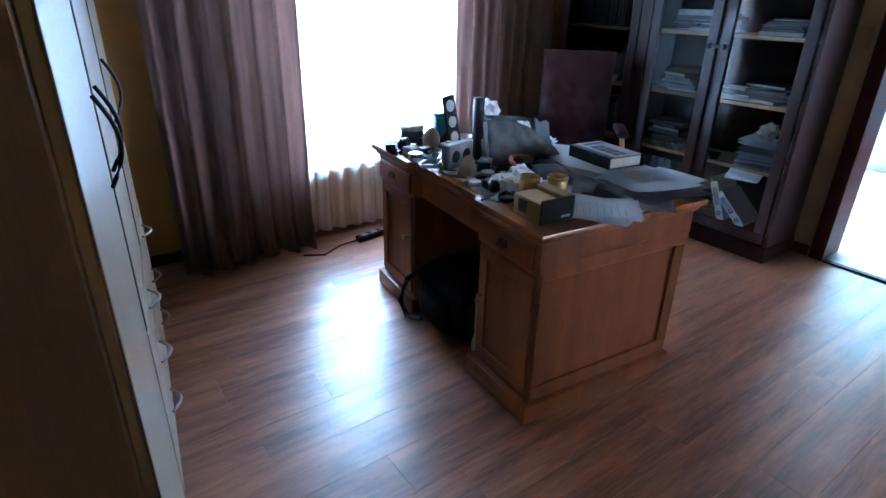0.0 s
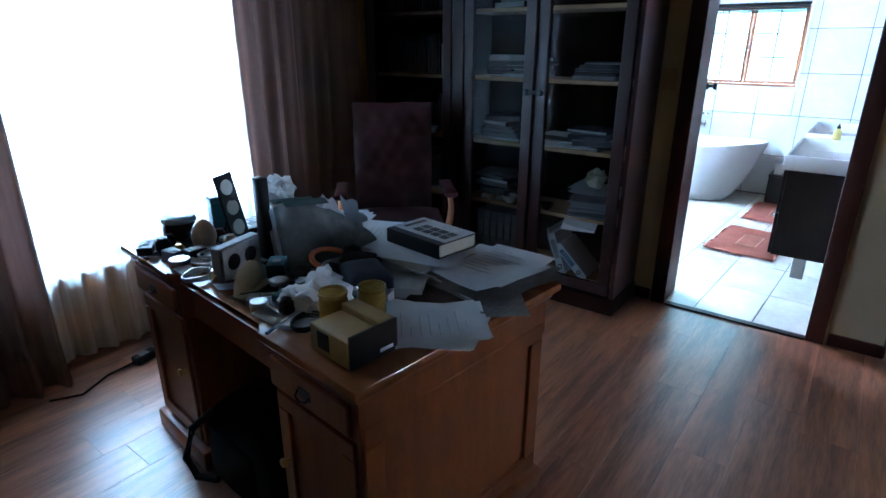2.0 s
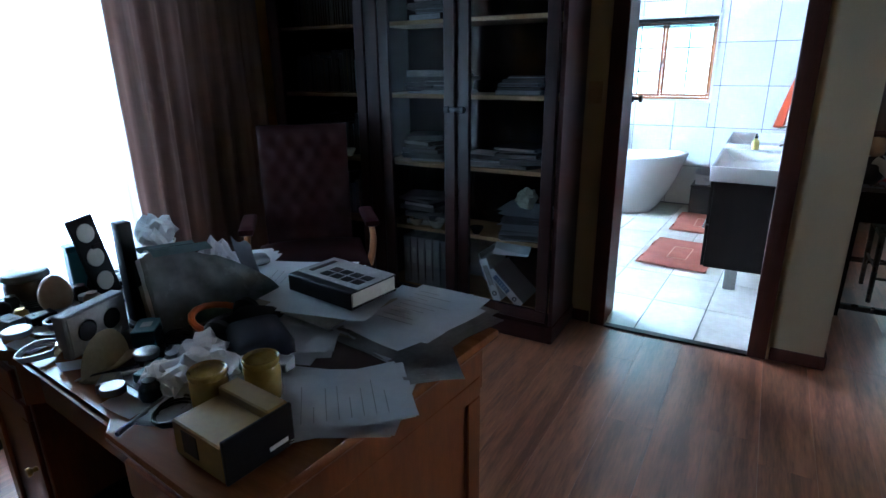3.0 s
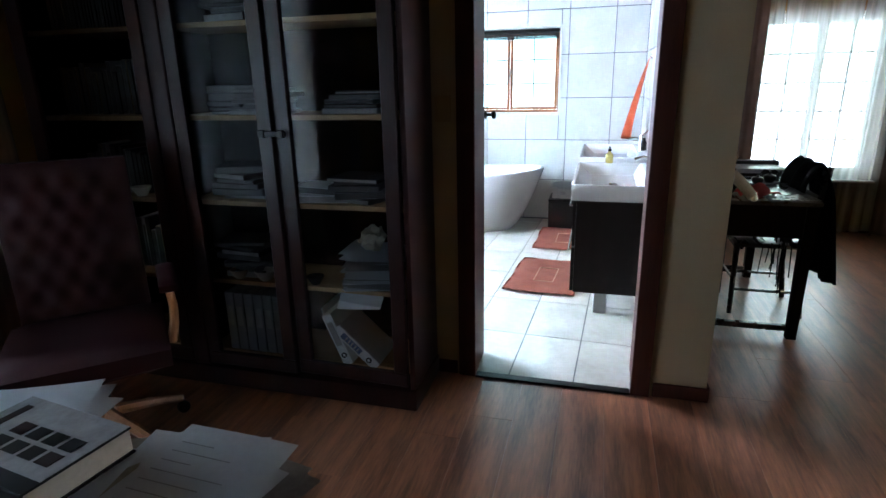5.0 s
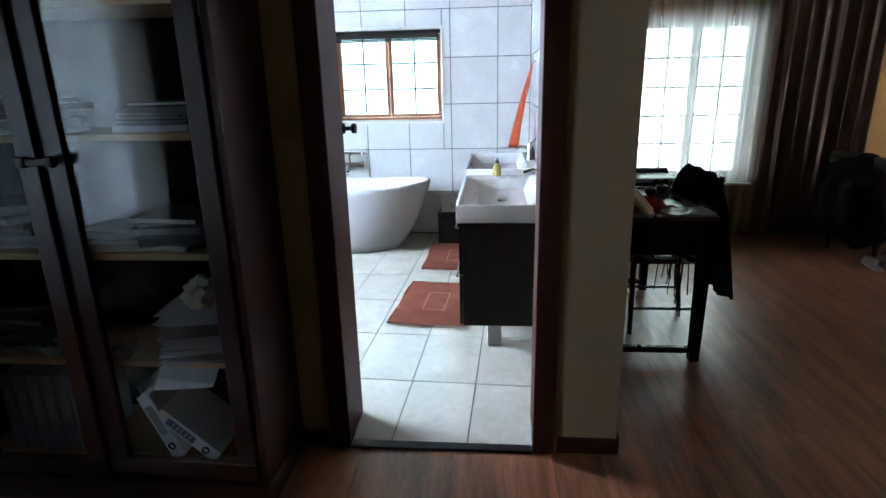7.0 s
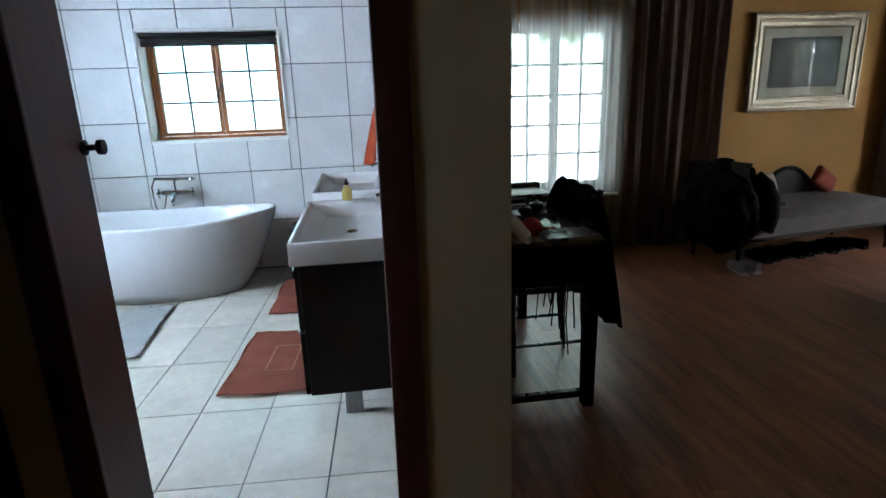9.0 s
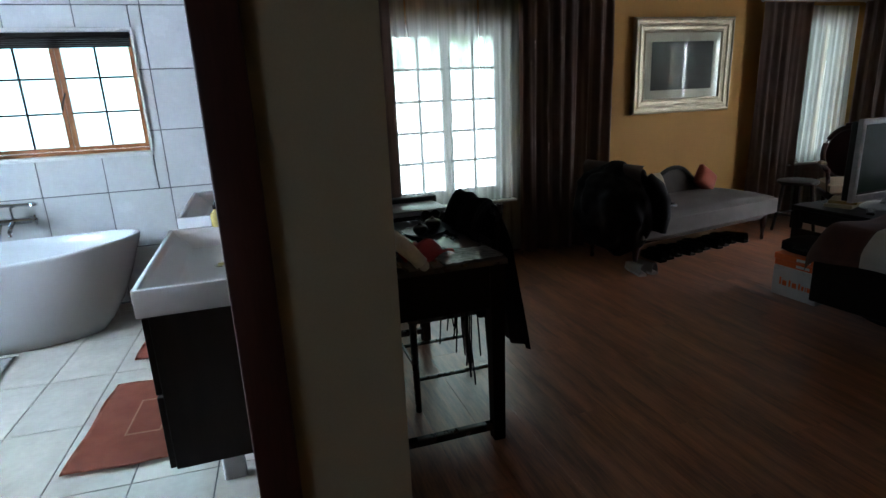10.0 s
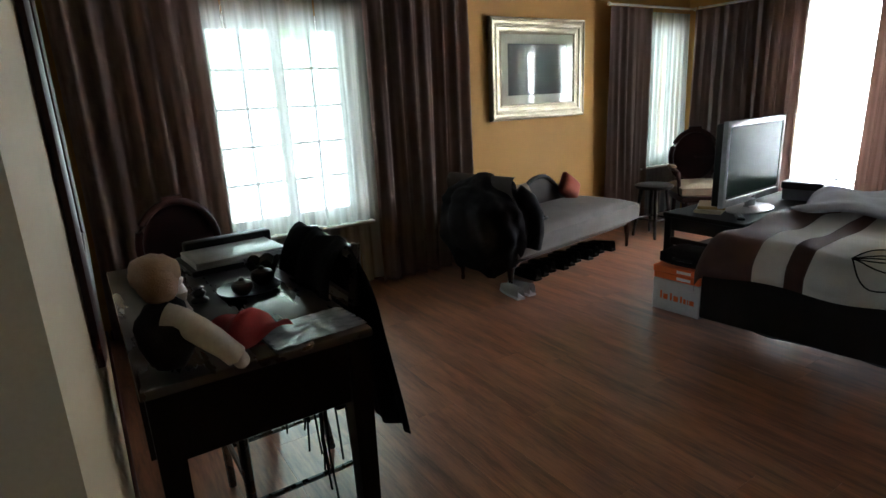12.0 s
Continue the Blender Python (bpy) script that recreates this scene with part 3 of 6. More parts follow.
def header_tape(name, p0, p1, z, label):
    """Pinch-pleat heading on a rail."""
    t = thing(name, pose(0, 0, 0), label, "curtain rail")
    part("rail", tube(bmesh.new(), [(*p0, z), (*p1, z)], 0.011, 8), WHITEP, t)
    for p in (p0, p1):
        part("finial", lathe(bmesh.new(), [(0, -0.02), (0.016, -0.012), (0.02, 0), (0.014, 0.014), (0, 0.02)], 12, c=(*p, z)), WHITEP, t)
    return t


drape("curtain", (0.86, 3.95), (1.64, 3.93), 0.02, 2.38, 6, 0.045, DRAPE, "heavy taupe striped curtain drawn aside, full length", 1, puddle=0.05)
drape("curtain", (2.76, 3.96), (3.66, 3.97), 0.02, 2.38, 7, 0.045, DRAPE, "heavy taupe striped curtain hanging behind the desk chair", 2)
drape("net_curtain", (1.45, 4.05), (2.98, 4.06), 0.03, 2.36, 14, 0.022, SHEER, "white net curtain over the bright study window", 3, thick=0)
header_tape("curtain_rail", (0.8, 4.0), (3.74, 4.0), 2.40, "white curtain rail over the study window")
drape("curtain", (7.44, 0.86), (7.42, 0.10), 0.02, 2.34, 6, 0.04, DRAPE, "heavy taupe striped curtain beside the writing table", 4)
drape("curtain", (7.42, -0.93), (7.43, -1.82), 0.02, 2.34, 7, 0.045, DRAPE, "heavy taupe striped curtain behind the chaise", 5)
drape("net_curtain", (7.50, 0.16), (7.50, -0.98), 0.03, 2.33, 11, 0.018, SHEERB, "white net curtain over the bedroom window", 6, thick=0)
header_tape("curtain_rail", (7.46, 0.85), (7.46, -1.86), 2.36, "white curtain rail over the bedroom window")
drape("curtain", (7.44, -3.46), (7.45, -4.06), 0.02, 2.08, 5, 0.04, DRAPE, "heavy taupe striped curtain beside the corner window", 7)
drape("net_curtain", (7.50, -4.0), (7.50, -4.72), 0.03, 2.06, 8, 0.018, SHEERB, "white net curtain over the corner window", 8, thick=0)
header_tape("curtain_rail", (7.46, -3.44), (7.46, -4.74), 2.10, "white curtain rail over the corner window")
drape("curtain", (7.40, -4.66), (6.32, -4.64), 0.02, 2.08, 10, 0.045, DRAPE, "heavy taupe striped curtain beside the garden door", 9)
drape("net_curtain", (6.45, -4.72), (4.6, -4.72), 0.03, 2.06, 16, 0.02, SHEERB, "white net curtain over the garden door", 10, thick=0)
drape("curtain", (5.78, -4.64), (5.32, -4.64), 0.02, 2.08, 5, 0.045, DRAPE, "heavy taupe striped curtain hanging across the garden door", 11)
# Out of view; widened to keep the bright net out of the screen's reflection.
drape("curtain", (4.98, -4.64), (4.2, -4.64), 0.02, 2.08, 6, 0.045, DRAPE, "heavy taupe striped curtain at the far side of the garden door", 12)
header_tape("curtain_rail", (7.38, -4.70), (4.2, -4.70), 2.10, "white curtain rail over the garden door")

# ---- study: wardrobe ----
WARD = pose(0.388, 1.66, 0, 0, 0, -8.2)
w = thing("wardrobe", WARD, "cream laminate built-in wardrobe with arched handles", "wardrobe")
WL, WD, WH = 1.80, 0.60, 2.35
part("body", bx(bmesh.new(), (-WD / 2 - 0.021, WL / 2, WH / 2), (WD, WL, WH), 0.003), CUPBSIDE, w, "carcass with its shade put into the brown colour")


def arch_handle(bm, x, y, z, length, stand, vertical=True):
    pts = []
    for i in range(9):
        s = i / 8
        o = stand * math.sin(math.pi * s) + 0.004
        d = (s - 0.5) * length
        pts.append((x + o, y, z + d) if vertical else (x + o, y + d, z))
    tube(bm, pts, 0.005, 8)


for k in range(3):
    y0 = k * 0.6 + 0.003
    dz, dh = (1.20, 2.28) if k == 0 else (1.50, 1.68)
    d = part("door", B((-0.0095, y0 + 0.297, dz), (0.02, 0.592, dh), 0.003), CUPB, w)
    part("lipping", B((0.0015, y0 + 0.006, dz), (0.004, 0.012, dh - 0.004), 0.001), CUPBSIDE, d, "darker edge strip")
    bm = bmesh.new()
    arch_handle(bm, 0.0, y0 + (0.53 if k == 0 else 0.07), 1.175, 0.20, 0.035)
    part("handle", bm, BLACKM, d, "dark arched bar handle")
    if k:
        for j in range(3):
            dr = part("drawer", B((-0.0085, y0 + 0.297, 0.165 + j * 0.196), (0.022, 0.592, 0.19), 0.003), CUPB, w)
            bm = bmesh.new()
            arch_handle(bm, 0.004, y0 + 0.297, 0.215 + j * 0.196, 0.13, 0.03, False)
            part("handle", bm, STEEL, dr, "steel arched bar handle")

# ---- study: pedestal desk ----
DT = 0.79
DESK = pose(1.58, 1.93, 0, 0, 0, -6)
DW, DL_ = 0.81, 1.36
desk = thing("desk", DESK, "golden brown wooden pedestal desk with a leather inlaid top", "desk")


def desk_outline(o, step=0.035):
    return [(o, o), (DW - o, o), (DW - o, 0.40), (DW - o - step, 0.43), (DW - o - step, 0.93), (DW - o, 0.96), (DW - o, DL_ - o), (o, DL_ - o),
            (o, 0.96), (o + step, 0.93), (o + step, 0.43), (o, 0.40)]


top = part("desktop", prism(bmesh.new(), desk_outline(0.0), DT - 0.028, DT, bev=0.008), OAKTOP, desk, "polished top with moulded edge")
part("moulding", prism(bmesh.new(), desk_outline(0.018), DT - 0.05, DT - 0.029, bev=0.007), OAK, desk)
part("inlay", prism(bmesh.new(), [(0.11, 0.10), (DW - 0.11, 0.10), (DW - 0.11, DL_ - 0.10), (0.11, DL_ - 0.10)], DT + 0.0005, DT + 0.002), LEATHER, top, "dark leather writing surface")
part("frieze", prism(bmesh.new(), desk_outline(0.03), DT - 0.17, DT - 0.051), OAK, desk)


def panel(bm, c, s, face, rail=0.05, depth=0.012):
    """Framed panel: four rails proud of a field; face: the axis it looks along."""
    cx, cy, cz = c
    w_, h_ = s
    for du, dv, uu, vv in ((0, h_ / 2 - rail / 2, w_, rail), (0, -h_ / 2 + rail / 2, w_, rail), (-w_ / 2 + rail / 2, 0, rail, h_ - 2 * rail), (w_ / 2 - rail / 2, 0, rail, h_ - 2 * rail)):
        if face == "x":
            bx(bm, (cx, cy + du, cz + dv), (depth, uu, vv), 0.003)
        else:
            bx(bm, (cx + du, cy, cz + dv), (uu, depth, vv), 0.003)
    return bm


for y0, y1 in ((0.03, 0.41), (0.95, DL_ - 0.03)):
    ped = part("pedestal", B(((DW) / 2, (y0 + y1) / 2, 0.35), (DW - 0.08, y1 - y0 - 0.02, 0.56), 0.003), OAK, desk)
    part("plinth", B((DW / 2, (y0 + y1) / 2, 0.045), (DW - 0.02, y1 - y0 + 0.03, 0.085), 0.012, seg=2), OAK, desk)
    for face_x in (0.034, DW - 0.034):
        part("door_panel", panel(bmesh.new(), (face_x, (y0 + y1) / 2, 0.36), (y1 - y0 - 0.05, 0.50), "x"), OAK, ped)
    part("knob", lathe(bmesh.new(), [(0, 0), (0.008, 0), (0.006, 0.012), (0.014, 0.02), (0.012, 0.028), (0, 0.03)], 14, m=pose(0.03, y1 - 0.06 if y0 < 0.5 else y0 + 0.06, 0.40, 0, -90)), BRASS, ped)
    drw = part("drawer", B((0.024, (y0 + y1) / 2, DT - 0.112), (0.016, y1 - y0 - 0.05, 0.088), 0.004), OAK, desk)
    bm = bmesh.new()
    bx(bm, (0.012, (y0 + y1) / 2, DT - 0.11), (0.004, 0.05, 0.03), 0.002)
    tube(bm, [(0.012, (y0 + y1) / 2 - 0.025, DT - 0.105), (0.0, (y0 + y1) / 2 - 0.022, DT - 0.118), (-0.003, (y0 + y1) / 2, DT - 0.124), (0.0, (y0 + y1) / 2 + 0.022, DT - 0.118), (0.012, (y0 + y1) / 2 + 0.025, DT - 0.105)], 0.003, 6)
    part("handle", bm, BLACKM, drw, "dark metal drop handle")
for ey in (0.034, DL_ - 0.034):
    for ex, ez, ew, eh in ((DW / 2, 0.63, DW - 0.08, 0.06), (DW / 2, 0.13, DW - 0.08, 0.06), (0.07, 0.38, 0.06, 0.44), (DW - 0.07, 0.38, 0.06, 0.44)):
        part("end_rail", B((ex, ey, ez), (ew, 0.012, eh), 0.003), OAK, desk)
part("modesty_panel", B((DW / 2 + 0.1, DL_ / 2, 0.40), (0.02, 0.54, 0.56), 0.002), OAK, desk)

# ---- study: bookcase ----
BX0, BY0, BY1, BH = 3.83, 2.165, 4.06, 2.25
bc = thing("bookcase", pose(BX0, BY0, 0), "tall dark mahogany bookcase with glazed doors, half full", "bookcase")
BL, BD = BY1 - BY0, XD - BX0 - 0.004
part("side_panel", B((BD / 2, 0.012, BH / 2), (BD, 0.024, BH), 0.003), MAHOG, bc)
part("side_panel", B((BD / 2, BL - 0.012, BH / 2), (BD, 0.024, BH), 0.003), MAHOG, bc)
part("back_panel", B((BD - 0.006, BL / 2, BH / 2), (0.01, BL - 0.05, BH - 0.02), 0), CASEBACK, bc)
part("plinth", B((BD / 2 - 0.01, BL / 2, 0.05), (BD + 0.02, BL + 0.02, 0.10), 0.01, seg=2), MAHOG, bc)
part("cornice", B((BD / 2 - 0.02, BL / 2, BH + 0.03), (BD + 0.07, BL + 0.07, 0.07), 0.02, seg=3), MAHOG, bc)
SHELVES = [0.17, 0.54, 0.925, 1.305, 1.685, 2.06]
for z in SHELVES:
    part("shelf", B((BD / 2 + 0.02, BL / 2, z - 0.011), (BD - 0.06, BL - 0.056, 0.022), 0.002), PINEY, bc, "pale pine shelf")
# door leaves: two glazed doors on the near half, one narrow bay beyond
for y0, y1, knob in ((0.03, 0.575, 1), (0.585, 1.06, 0), (1.16, 1.86, 0)):
    st, wd = 0.065, y1 - y0
    d = part("door", panel(bmesh.new(), (0.0, (y0 + y1) / 2, 0.115 + 1.05), (wd, 2.10), "x", st, 0.026), MAHOG, bc)
    p = part("pane", B((0.004, (y0 + y1) / 2, 1.165), (0.004, wd - 2 * st, 2.10 - 2 * st), 0), CASEGL if knob else CASEGLDIM, d)
    p.visible_shadow = False
    if knob:
        # the near leaf is turned inwards so its glass mirrors the study window
        d.matrix_basis = pose(0, y0, 0, 0, 0, -2.1) @ Matrix.Translation((0, -y0, 0))
part("stile", B((0.002, 1.11, 1.165), (0.03, 0.085, 2.12), 0.004), MAHOG, bc)
part("stile", B((0.013, 0.58, 1.165), (0.008, 0.02, 2.10), 0.001), MAHOG, bc)
part("divider", B((BD / 2 + 0.01, 1.11, 1.165), (BD - 0.05, 0.024, 2.1), 0.002), MAHOG, bc)
bm = bmesh.new()
bx(bm, (-0.022, 0.58, 1.232), (0.016, 0.13, 0.022), 0.005, seg=2)
bx(bm, (-0.026, 0.535, 1.232), (0.022, 0.03, 0.034), 0.006, seg=2)
bx(bm, (-0.026, 0.625, 1.232), (0.022, 0.03, 0.034), 0.006, seg=2)
part("latch", bm, BLACKM, bc, "dark metal bar latch")

# ---- study: desk chair ----
CH = pose(3.285, 3.33, 0, 0, 0, -46)
chair = thing("desk_chair", CH, "burgundy buttoned high-back desk chair with wooden arms", "chair")


def pad(bm, c, s, puff, nu=16, nv=16, buttons=(), axis="z"):
    """Cushion: a rounded box whose faces swell between dimples."""
    sx, sy, sz = s

    def top_z(u, v, sign):
        e = (1 - (2 * u - 1) ** 4) * (1 - (2 * v - 1) ** 4)
        h = sz / 2 * (0.55 + 0.45 * e ** 0.5) + puff * e
        for bu, bv in buttons:
            h -= 0.018 * math.exp(-(((u - bu) * sx) ** 2 + ((v - bv) * sy) ** 2) / 0.0011)
        return sign * h

    grids = []
    for sign in (1, -1):
        g = [[None] * (nv + 1) for _ in range(nu + 1)]
        for i in range(nu + 1):
            for j in range(nv + 1):
                u, v = i / nu, j / nv
                x, y, z = (u - 0.5) * sx, (v - 0.5) * sy, top_z(u, v, sign)
                p = {"z": (x, y, z), "y": (x, -z, y), "x": (z, x, y)}[axis]
                g[i][j] = bm.verts.new((c[0] + p[0], c[1] + p[1], c[2] + p[2]))
        grids.append(g)
        for i in range(nu):
            for j in range(nv):
                bm.faces.new((g[i][j], g[i + 1][j], g[i + 1][j + 1], g[i][j + 1]))
    a, b = grids
    ring = [(i, 0) for i in range(nu)] + [(nu, j) for j in range(nv)] + [(i, nv) for i in range(nu, 0, -1)] + [(0, j) for j in range(nv, 0, -1)]
    for (i, j), (k, l) in zip(ring, ring[1:] + ring[:1]):
        bm.faces.new((a[i][j], a[k][l], b[k][l], b[i][j]))
    return bm


btn = [((i + (0.5 if j % 2 else 0)) / 5 + 0.1, 0.12 + j * 0.11) for j in range(8) for i in range(5 - j % 2)]
# the sitter looks along -y
part("backrest", pad(bmesh.new(), (0, 0.24, 0.81), (0.47, 0.70, 0.09), 0.012, 40, 52, btn, "y"), BURG, chair, "buttoned backrest")
part("seat", pad(bmesh.new(), (0, -0.02, 0.46), (0.56, 0.54, 0.12), 0.02, 20, 20), BURG, chair)
for sx in (-0.31, 0.31):
    arm = part("armrest", pad(bmesh.new(), (sx, 0.0, 0.685), (0.07, 0.32, 0.045), 0.006, 8, 14), BURG, chair)
    part("arm_support", tube(bmesh.new(), [(sx * 0.94, -0.08, 0.44), (sx, -0.10, 0.52), (sx * 1.02, -0.115, 0.60), (sx, -0.10, 0.665)], 0.02, 10, 0.016), ARMW, arm, "pale wooden scrolled arm support")
    part("arm_support", tube(bmesh.new(), [(sx * 0.98, 0.2, 0.66), (sx, 0.1, 0.672), (sx, -0.10, 0.668)], 0.017, 8), ARMW, arm)
part("column", lathe(bmesh.new(), [(0, 0.10), (0.035, 0.10), (0.035, 0.24), (0.022, 0.25), (0.022, 0.40), (0.09, 0.405), (0, 0.41)], 16), BLACKM, chair)
for k in range(5):
    a = radians(72 * k + 20)
    leg = part("leg", tube(bmesh.new(), [(0.03 * math.cos(a), 0.03 * math.sin(a), 0.15), (0.18 * math.cos(a), 0.18 * math.sin(a), 0.115), (0.31 * math.cos(a), 0.31 * math.sin(a), 0.075)], 0.026, 8, 0.018), ARMW, chair)
    part("castor", lathe(bmesh.new(), [(0, -0.012), (0.026, -0.012), (0.028, 0), (0.026, 0.012), (0, 0.012)], 14, m=pose(0.31 * math.cos(a), 0.31 * math.sin(a), 0.0285, 90, 0, math.degrees(a))), BLACK, leg)

# ---- bathroom ----
tub = thing("bathtub", pose(7.09, 2.79, 0), "white freestanding egg-shaped acrylic bathtub", "bathtub")
PROF = [(0.0, 0.0), (0.60, 0.0), (0.66, 0.012), (0.73, 0.08), (0.82, 0.20), (0.90, 0.34), (0.96, 0.47), (0.995, 0.545), (1.0, 0.56), (0.997, 0.572), (0.985, 0.576), (0.965, 0.57),
        (0.94, 0.53), (0.88, 0.38), (0.80, 0.22), (0.68, 0.11), (0.45, 0.085), (0.0, 0.08)]
bm = bmesh.new()
lathe(bm, [(r, z) for r, z in PROF], 64, sx=0.375, sy=0.86)
for v in bm.verts:
    # both ends of the rim sweep up
    v.co.z += 0.05 * (v.co.y / 0.86) ** 2 * (v.co.z / 0.57)
part("shell", bm, ENAMEL, tub, sharp=60)
part("waste", lathe(bmesh.new(), [(0, 0.002), (0.03, 0.002), (0.034, 0.0), (0.034, -0.004)], 18, c=(0, 0.05, 0.084)), CHROME, tub, "chrome waste")

mx = thing("bath_mixer", pose(XE - 0.012, 2.74, 0.70), "chrome wall mixer with hand shower on a cradle", "bath tap")
bm = bmesh.new()
tube(bm, [(-0.07, -0.10, 0), (-0.07, 0.10, 0)], 0.022, 12)
tube(bm, [(-0.07, 0, 0.0), (-0.12, 0, -0.02), (-0.17, 0, -0.06), (-0.175, 0, -0.085)], 0.014, 10)
part("body", bm, CHROME, mx)
for sy in (-0.075, 0.075):
    part("union", tube(bmesh.new(), [(0, sy, 0), (-0.07, sy, 0)], 0.02, 12), CHROME, mx)
    bm = bmesh.new()
    for q in range(4):
        an = q * math.pi / 2
        tube(bm, [(-0.07, sy * 1.7, 0), (-0.07 - 0.035 * math.cos(an), sy * 1.7, 0.035 * math.sin(an))], 0.007, 6)
    tube(bm, [(-0.07, sy * 1.3, 0), (-0.07, sy * 1.85, 0)], 0.012, 8)
    part("handle", bm, CHROME, mx, "cross handle")
bm = bmesh.new()
tube(bm, [(-0.07, 0, 0.02), (-0.07, 0, 0.09), (-0.075, -0.03, 0.105)], 0.009, 8)
tube(bm, [(-0.085, 0.14, 0.115), (-0.085, -0.02, 0.11), (-0.09, -0.14, 0.108)], 0.012, 10)
lathe(bm, [(0, 0), (0.03, 0.004), (0.026, 0.02), (0, 0.03)], 14, m=pose(-0.09, -0.14, 0.095))
part("hand_shower", bm, CHROME, mx)
part("hose", tube(bmesh.new(), [(-0.085, 0.14, 0.11), (-0.09, 0.165, 0.05), (-0.09, 0.16, -0.1), (-0.09, 0.13, -0.17), (-0.085, 0.09, -0.1), (-0.08, 0.07, -0.02)], 0.006, 6), CHROME, mx)

VY1, VY0 = 1.56, 1.055


def vanity(x0, length, group):
    v = thing("vanity_cabinet", pose(x0, VY0, 0), "dark wenge wall-hung vanity cabinet with drawers", "cabinet", group)
    d = VY1 - VY0 - 0.02
    part("body", B((length / 2, d / 2, 0.465), (length, d, 0.56), 0.003), WENGE, v)
    for j, (z, h) in enumerate(((0.608, 0.27), (0.328, 0.27))):
        dr = part("drawer", B((length / 2, d + 0.010, z), (length - 0.004, 0.019, h), 0.002), WENGE, v)
        bm = bmesh.new()
        tube(bm, [(length / 2 - 0.3, d + 0.02, z + 0.08), (length / 2 - 0.3, d + 0.042, z + 0.08), (length / 2 + 0.3, d + 0.042, z + 0.08), (length / 2 + 0.3, d + 0.02, z + 0.08)], 0.006, 6)
        part("handle", bm, CHROME, dr, "chrome bar handle")
    part("leg", B((0.16, d * 0.66, 0.0925), (0.045, 0.08, 0.183), 0.006), ENAMEL, v, "white foot block")
    part("leg", B((length - 0.16, d * 0.66, 0.0925), (0.045, 0.08, 0.183), 0.006), ENAMEL, v, "white foot block")
    b = thing("basin", pose(x0 - 0.01, VY0 - 0.012, 0.749), "white rectangular ceramic basin on the vanity", "basin", "basins")
    L, D, Hh = length + 0.02, VY1 - VY0 + 0.025, 0.095
    bm = bmesh.new()
    outer = [(0, 0), (L, 0), (L, D), (0, D)]
    levels = [(0.0, 0.0, 0.0), (0.0, 0.0, Hh), (0.018, 0.10, Hh), (0.03, 0.115, Hh - 0.02), (0.10, 0.15, 0.02)]
    rings = []
    for o, back, z in levels:
        rings.append([bm.verts.new(q) for q in ((o, back if back else o, z), (L - o, back if back else o, z), (L - o, D - o, z), (o, D - o, z))])
    for p, q in zip(rings, rings[1:]):
        for i in range(4):
            bm.faces.new((p[i], p[(i + 1) % 4], q[(i + 1) % 4], q[i]))
    bm.faces.new(rings[-1])
    bm.faces.new(rings[0][::-1])
    bmesh.ops.bevel(bm, geom=list(bm.edges), offset=0.006, segments=2, affect="EDGES", profile=0.5)
    part("bowl", bm, ENAMEL, b)
    part("waste", lathe(bmesh.new(), [(0, 0.003), (0.025, 0.003), (0.028, 0)], 16, c=(L / 2, D * 0.55, 0.022)), CHROME, b)
    tp = part("tap", lathe(bmesh.new(), [(0, 0), (0.026, 0), (0.024, 0.01), (0.02, 0.02), (0.02, 0.10), (0.016, 0.12), (0, 0.125)], 16, c=(L / 2, 0.06, Hh)), CHROME, b, "chrome mixer tap")
    bm = bmesh.new()
    tube(bm, [(L / 2, 0.06, Hh + 0.09), (L / 2, 0.12, Hh + 0.10), (L / 2, 0.17, Hh + 0.085)], 0.012, 10)
    part("spout", bm, CHROME, tp)
    part("lever", tube(bmesh.new(), [(L / 2, 0.06, Hh + 0.12), (L / 2, 0.03, Hh + 0.14), (L / 2, -0.01 + 0.02, Hh + 0.16)], 0.007, 8), CHROME, tp)
    return v


vanity(4.99, 0.90, "vanities")
vanity(6.18, 0.90, "vanities")

# ---- bedroom: writing table ----
TX0, TX1, TY0, TY1, TZ = 4.97, 6.10, 0.295, 0.84, 0.785
tb = thing("writing_table", pose(TX0, TY0, 0), "black lacquered wooden writing table with tapered legs", "table")
TLn, TDp = TX1 - TX0, TY1 - TY0
part("tabletop", B((TLn / 2, TDp / 2, TZ - 0.012), (TLn, TDp, 0.024), 0.005, seg=2), DARKW, tb)
# Apron and legs in darker wenge: their backlit shade is in the material.
for c, s in (((0.035, TDp / 2, TZ - 0.114), (0.022, TDp - 0.10, 0.178)), ((TLn - 0.035, TDp / 2, TZ - 0.114), (0.022, TDp - 0.10, 0.178)),
             ((TLn / 2, TDp - 0.035, TZ - 0.09), (TLn - 0.12, 0.022, 0.13)), ((TLn / 2, 0.035, TZ - 0.075), (TLn - 0.12, 0.022, 0.10))):
    part("apron", B(c, s, 0.003), WENGE, tb)
for x in (0.04, TLn - 0.04):
    for y in (0.04, TDp - 0.04):
        bm = bmesh.new()
        lo = [bm.verts.new((x + i * 0.024, y + j * 0.024, 0.0)) for i, j in ((-1, -1), (1, -1), (1, 1), (-1, 1))]
        hi = [bm.verts.new((x + i * 0.03, y + j * 0.03, TZ - 0.026)) for i, j in ((-1, -1), (1, -1), (1, 1), (-1, 1))]
        bm.faces.new(lo[::-1]), bm.faces.new(hi)
        for i in range(4):
            bm.faces.new((lo[i], lo[(i + 1) % 4], hi[(i + 1) % 4], hi[i]))
        part("leg", bm, WENGE, tb)
    part("stretcher", B((x, TDp / 2, 0.06), (0.03, TDp - 0.10, 0.035), 0.004), DARKW, tb)

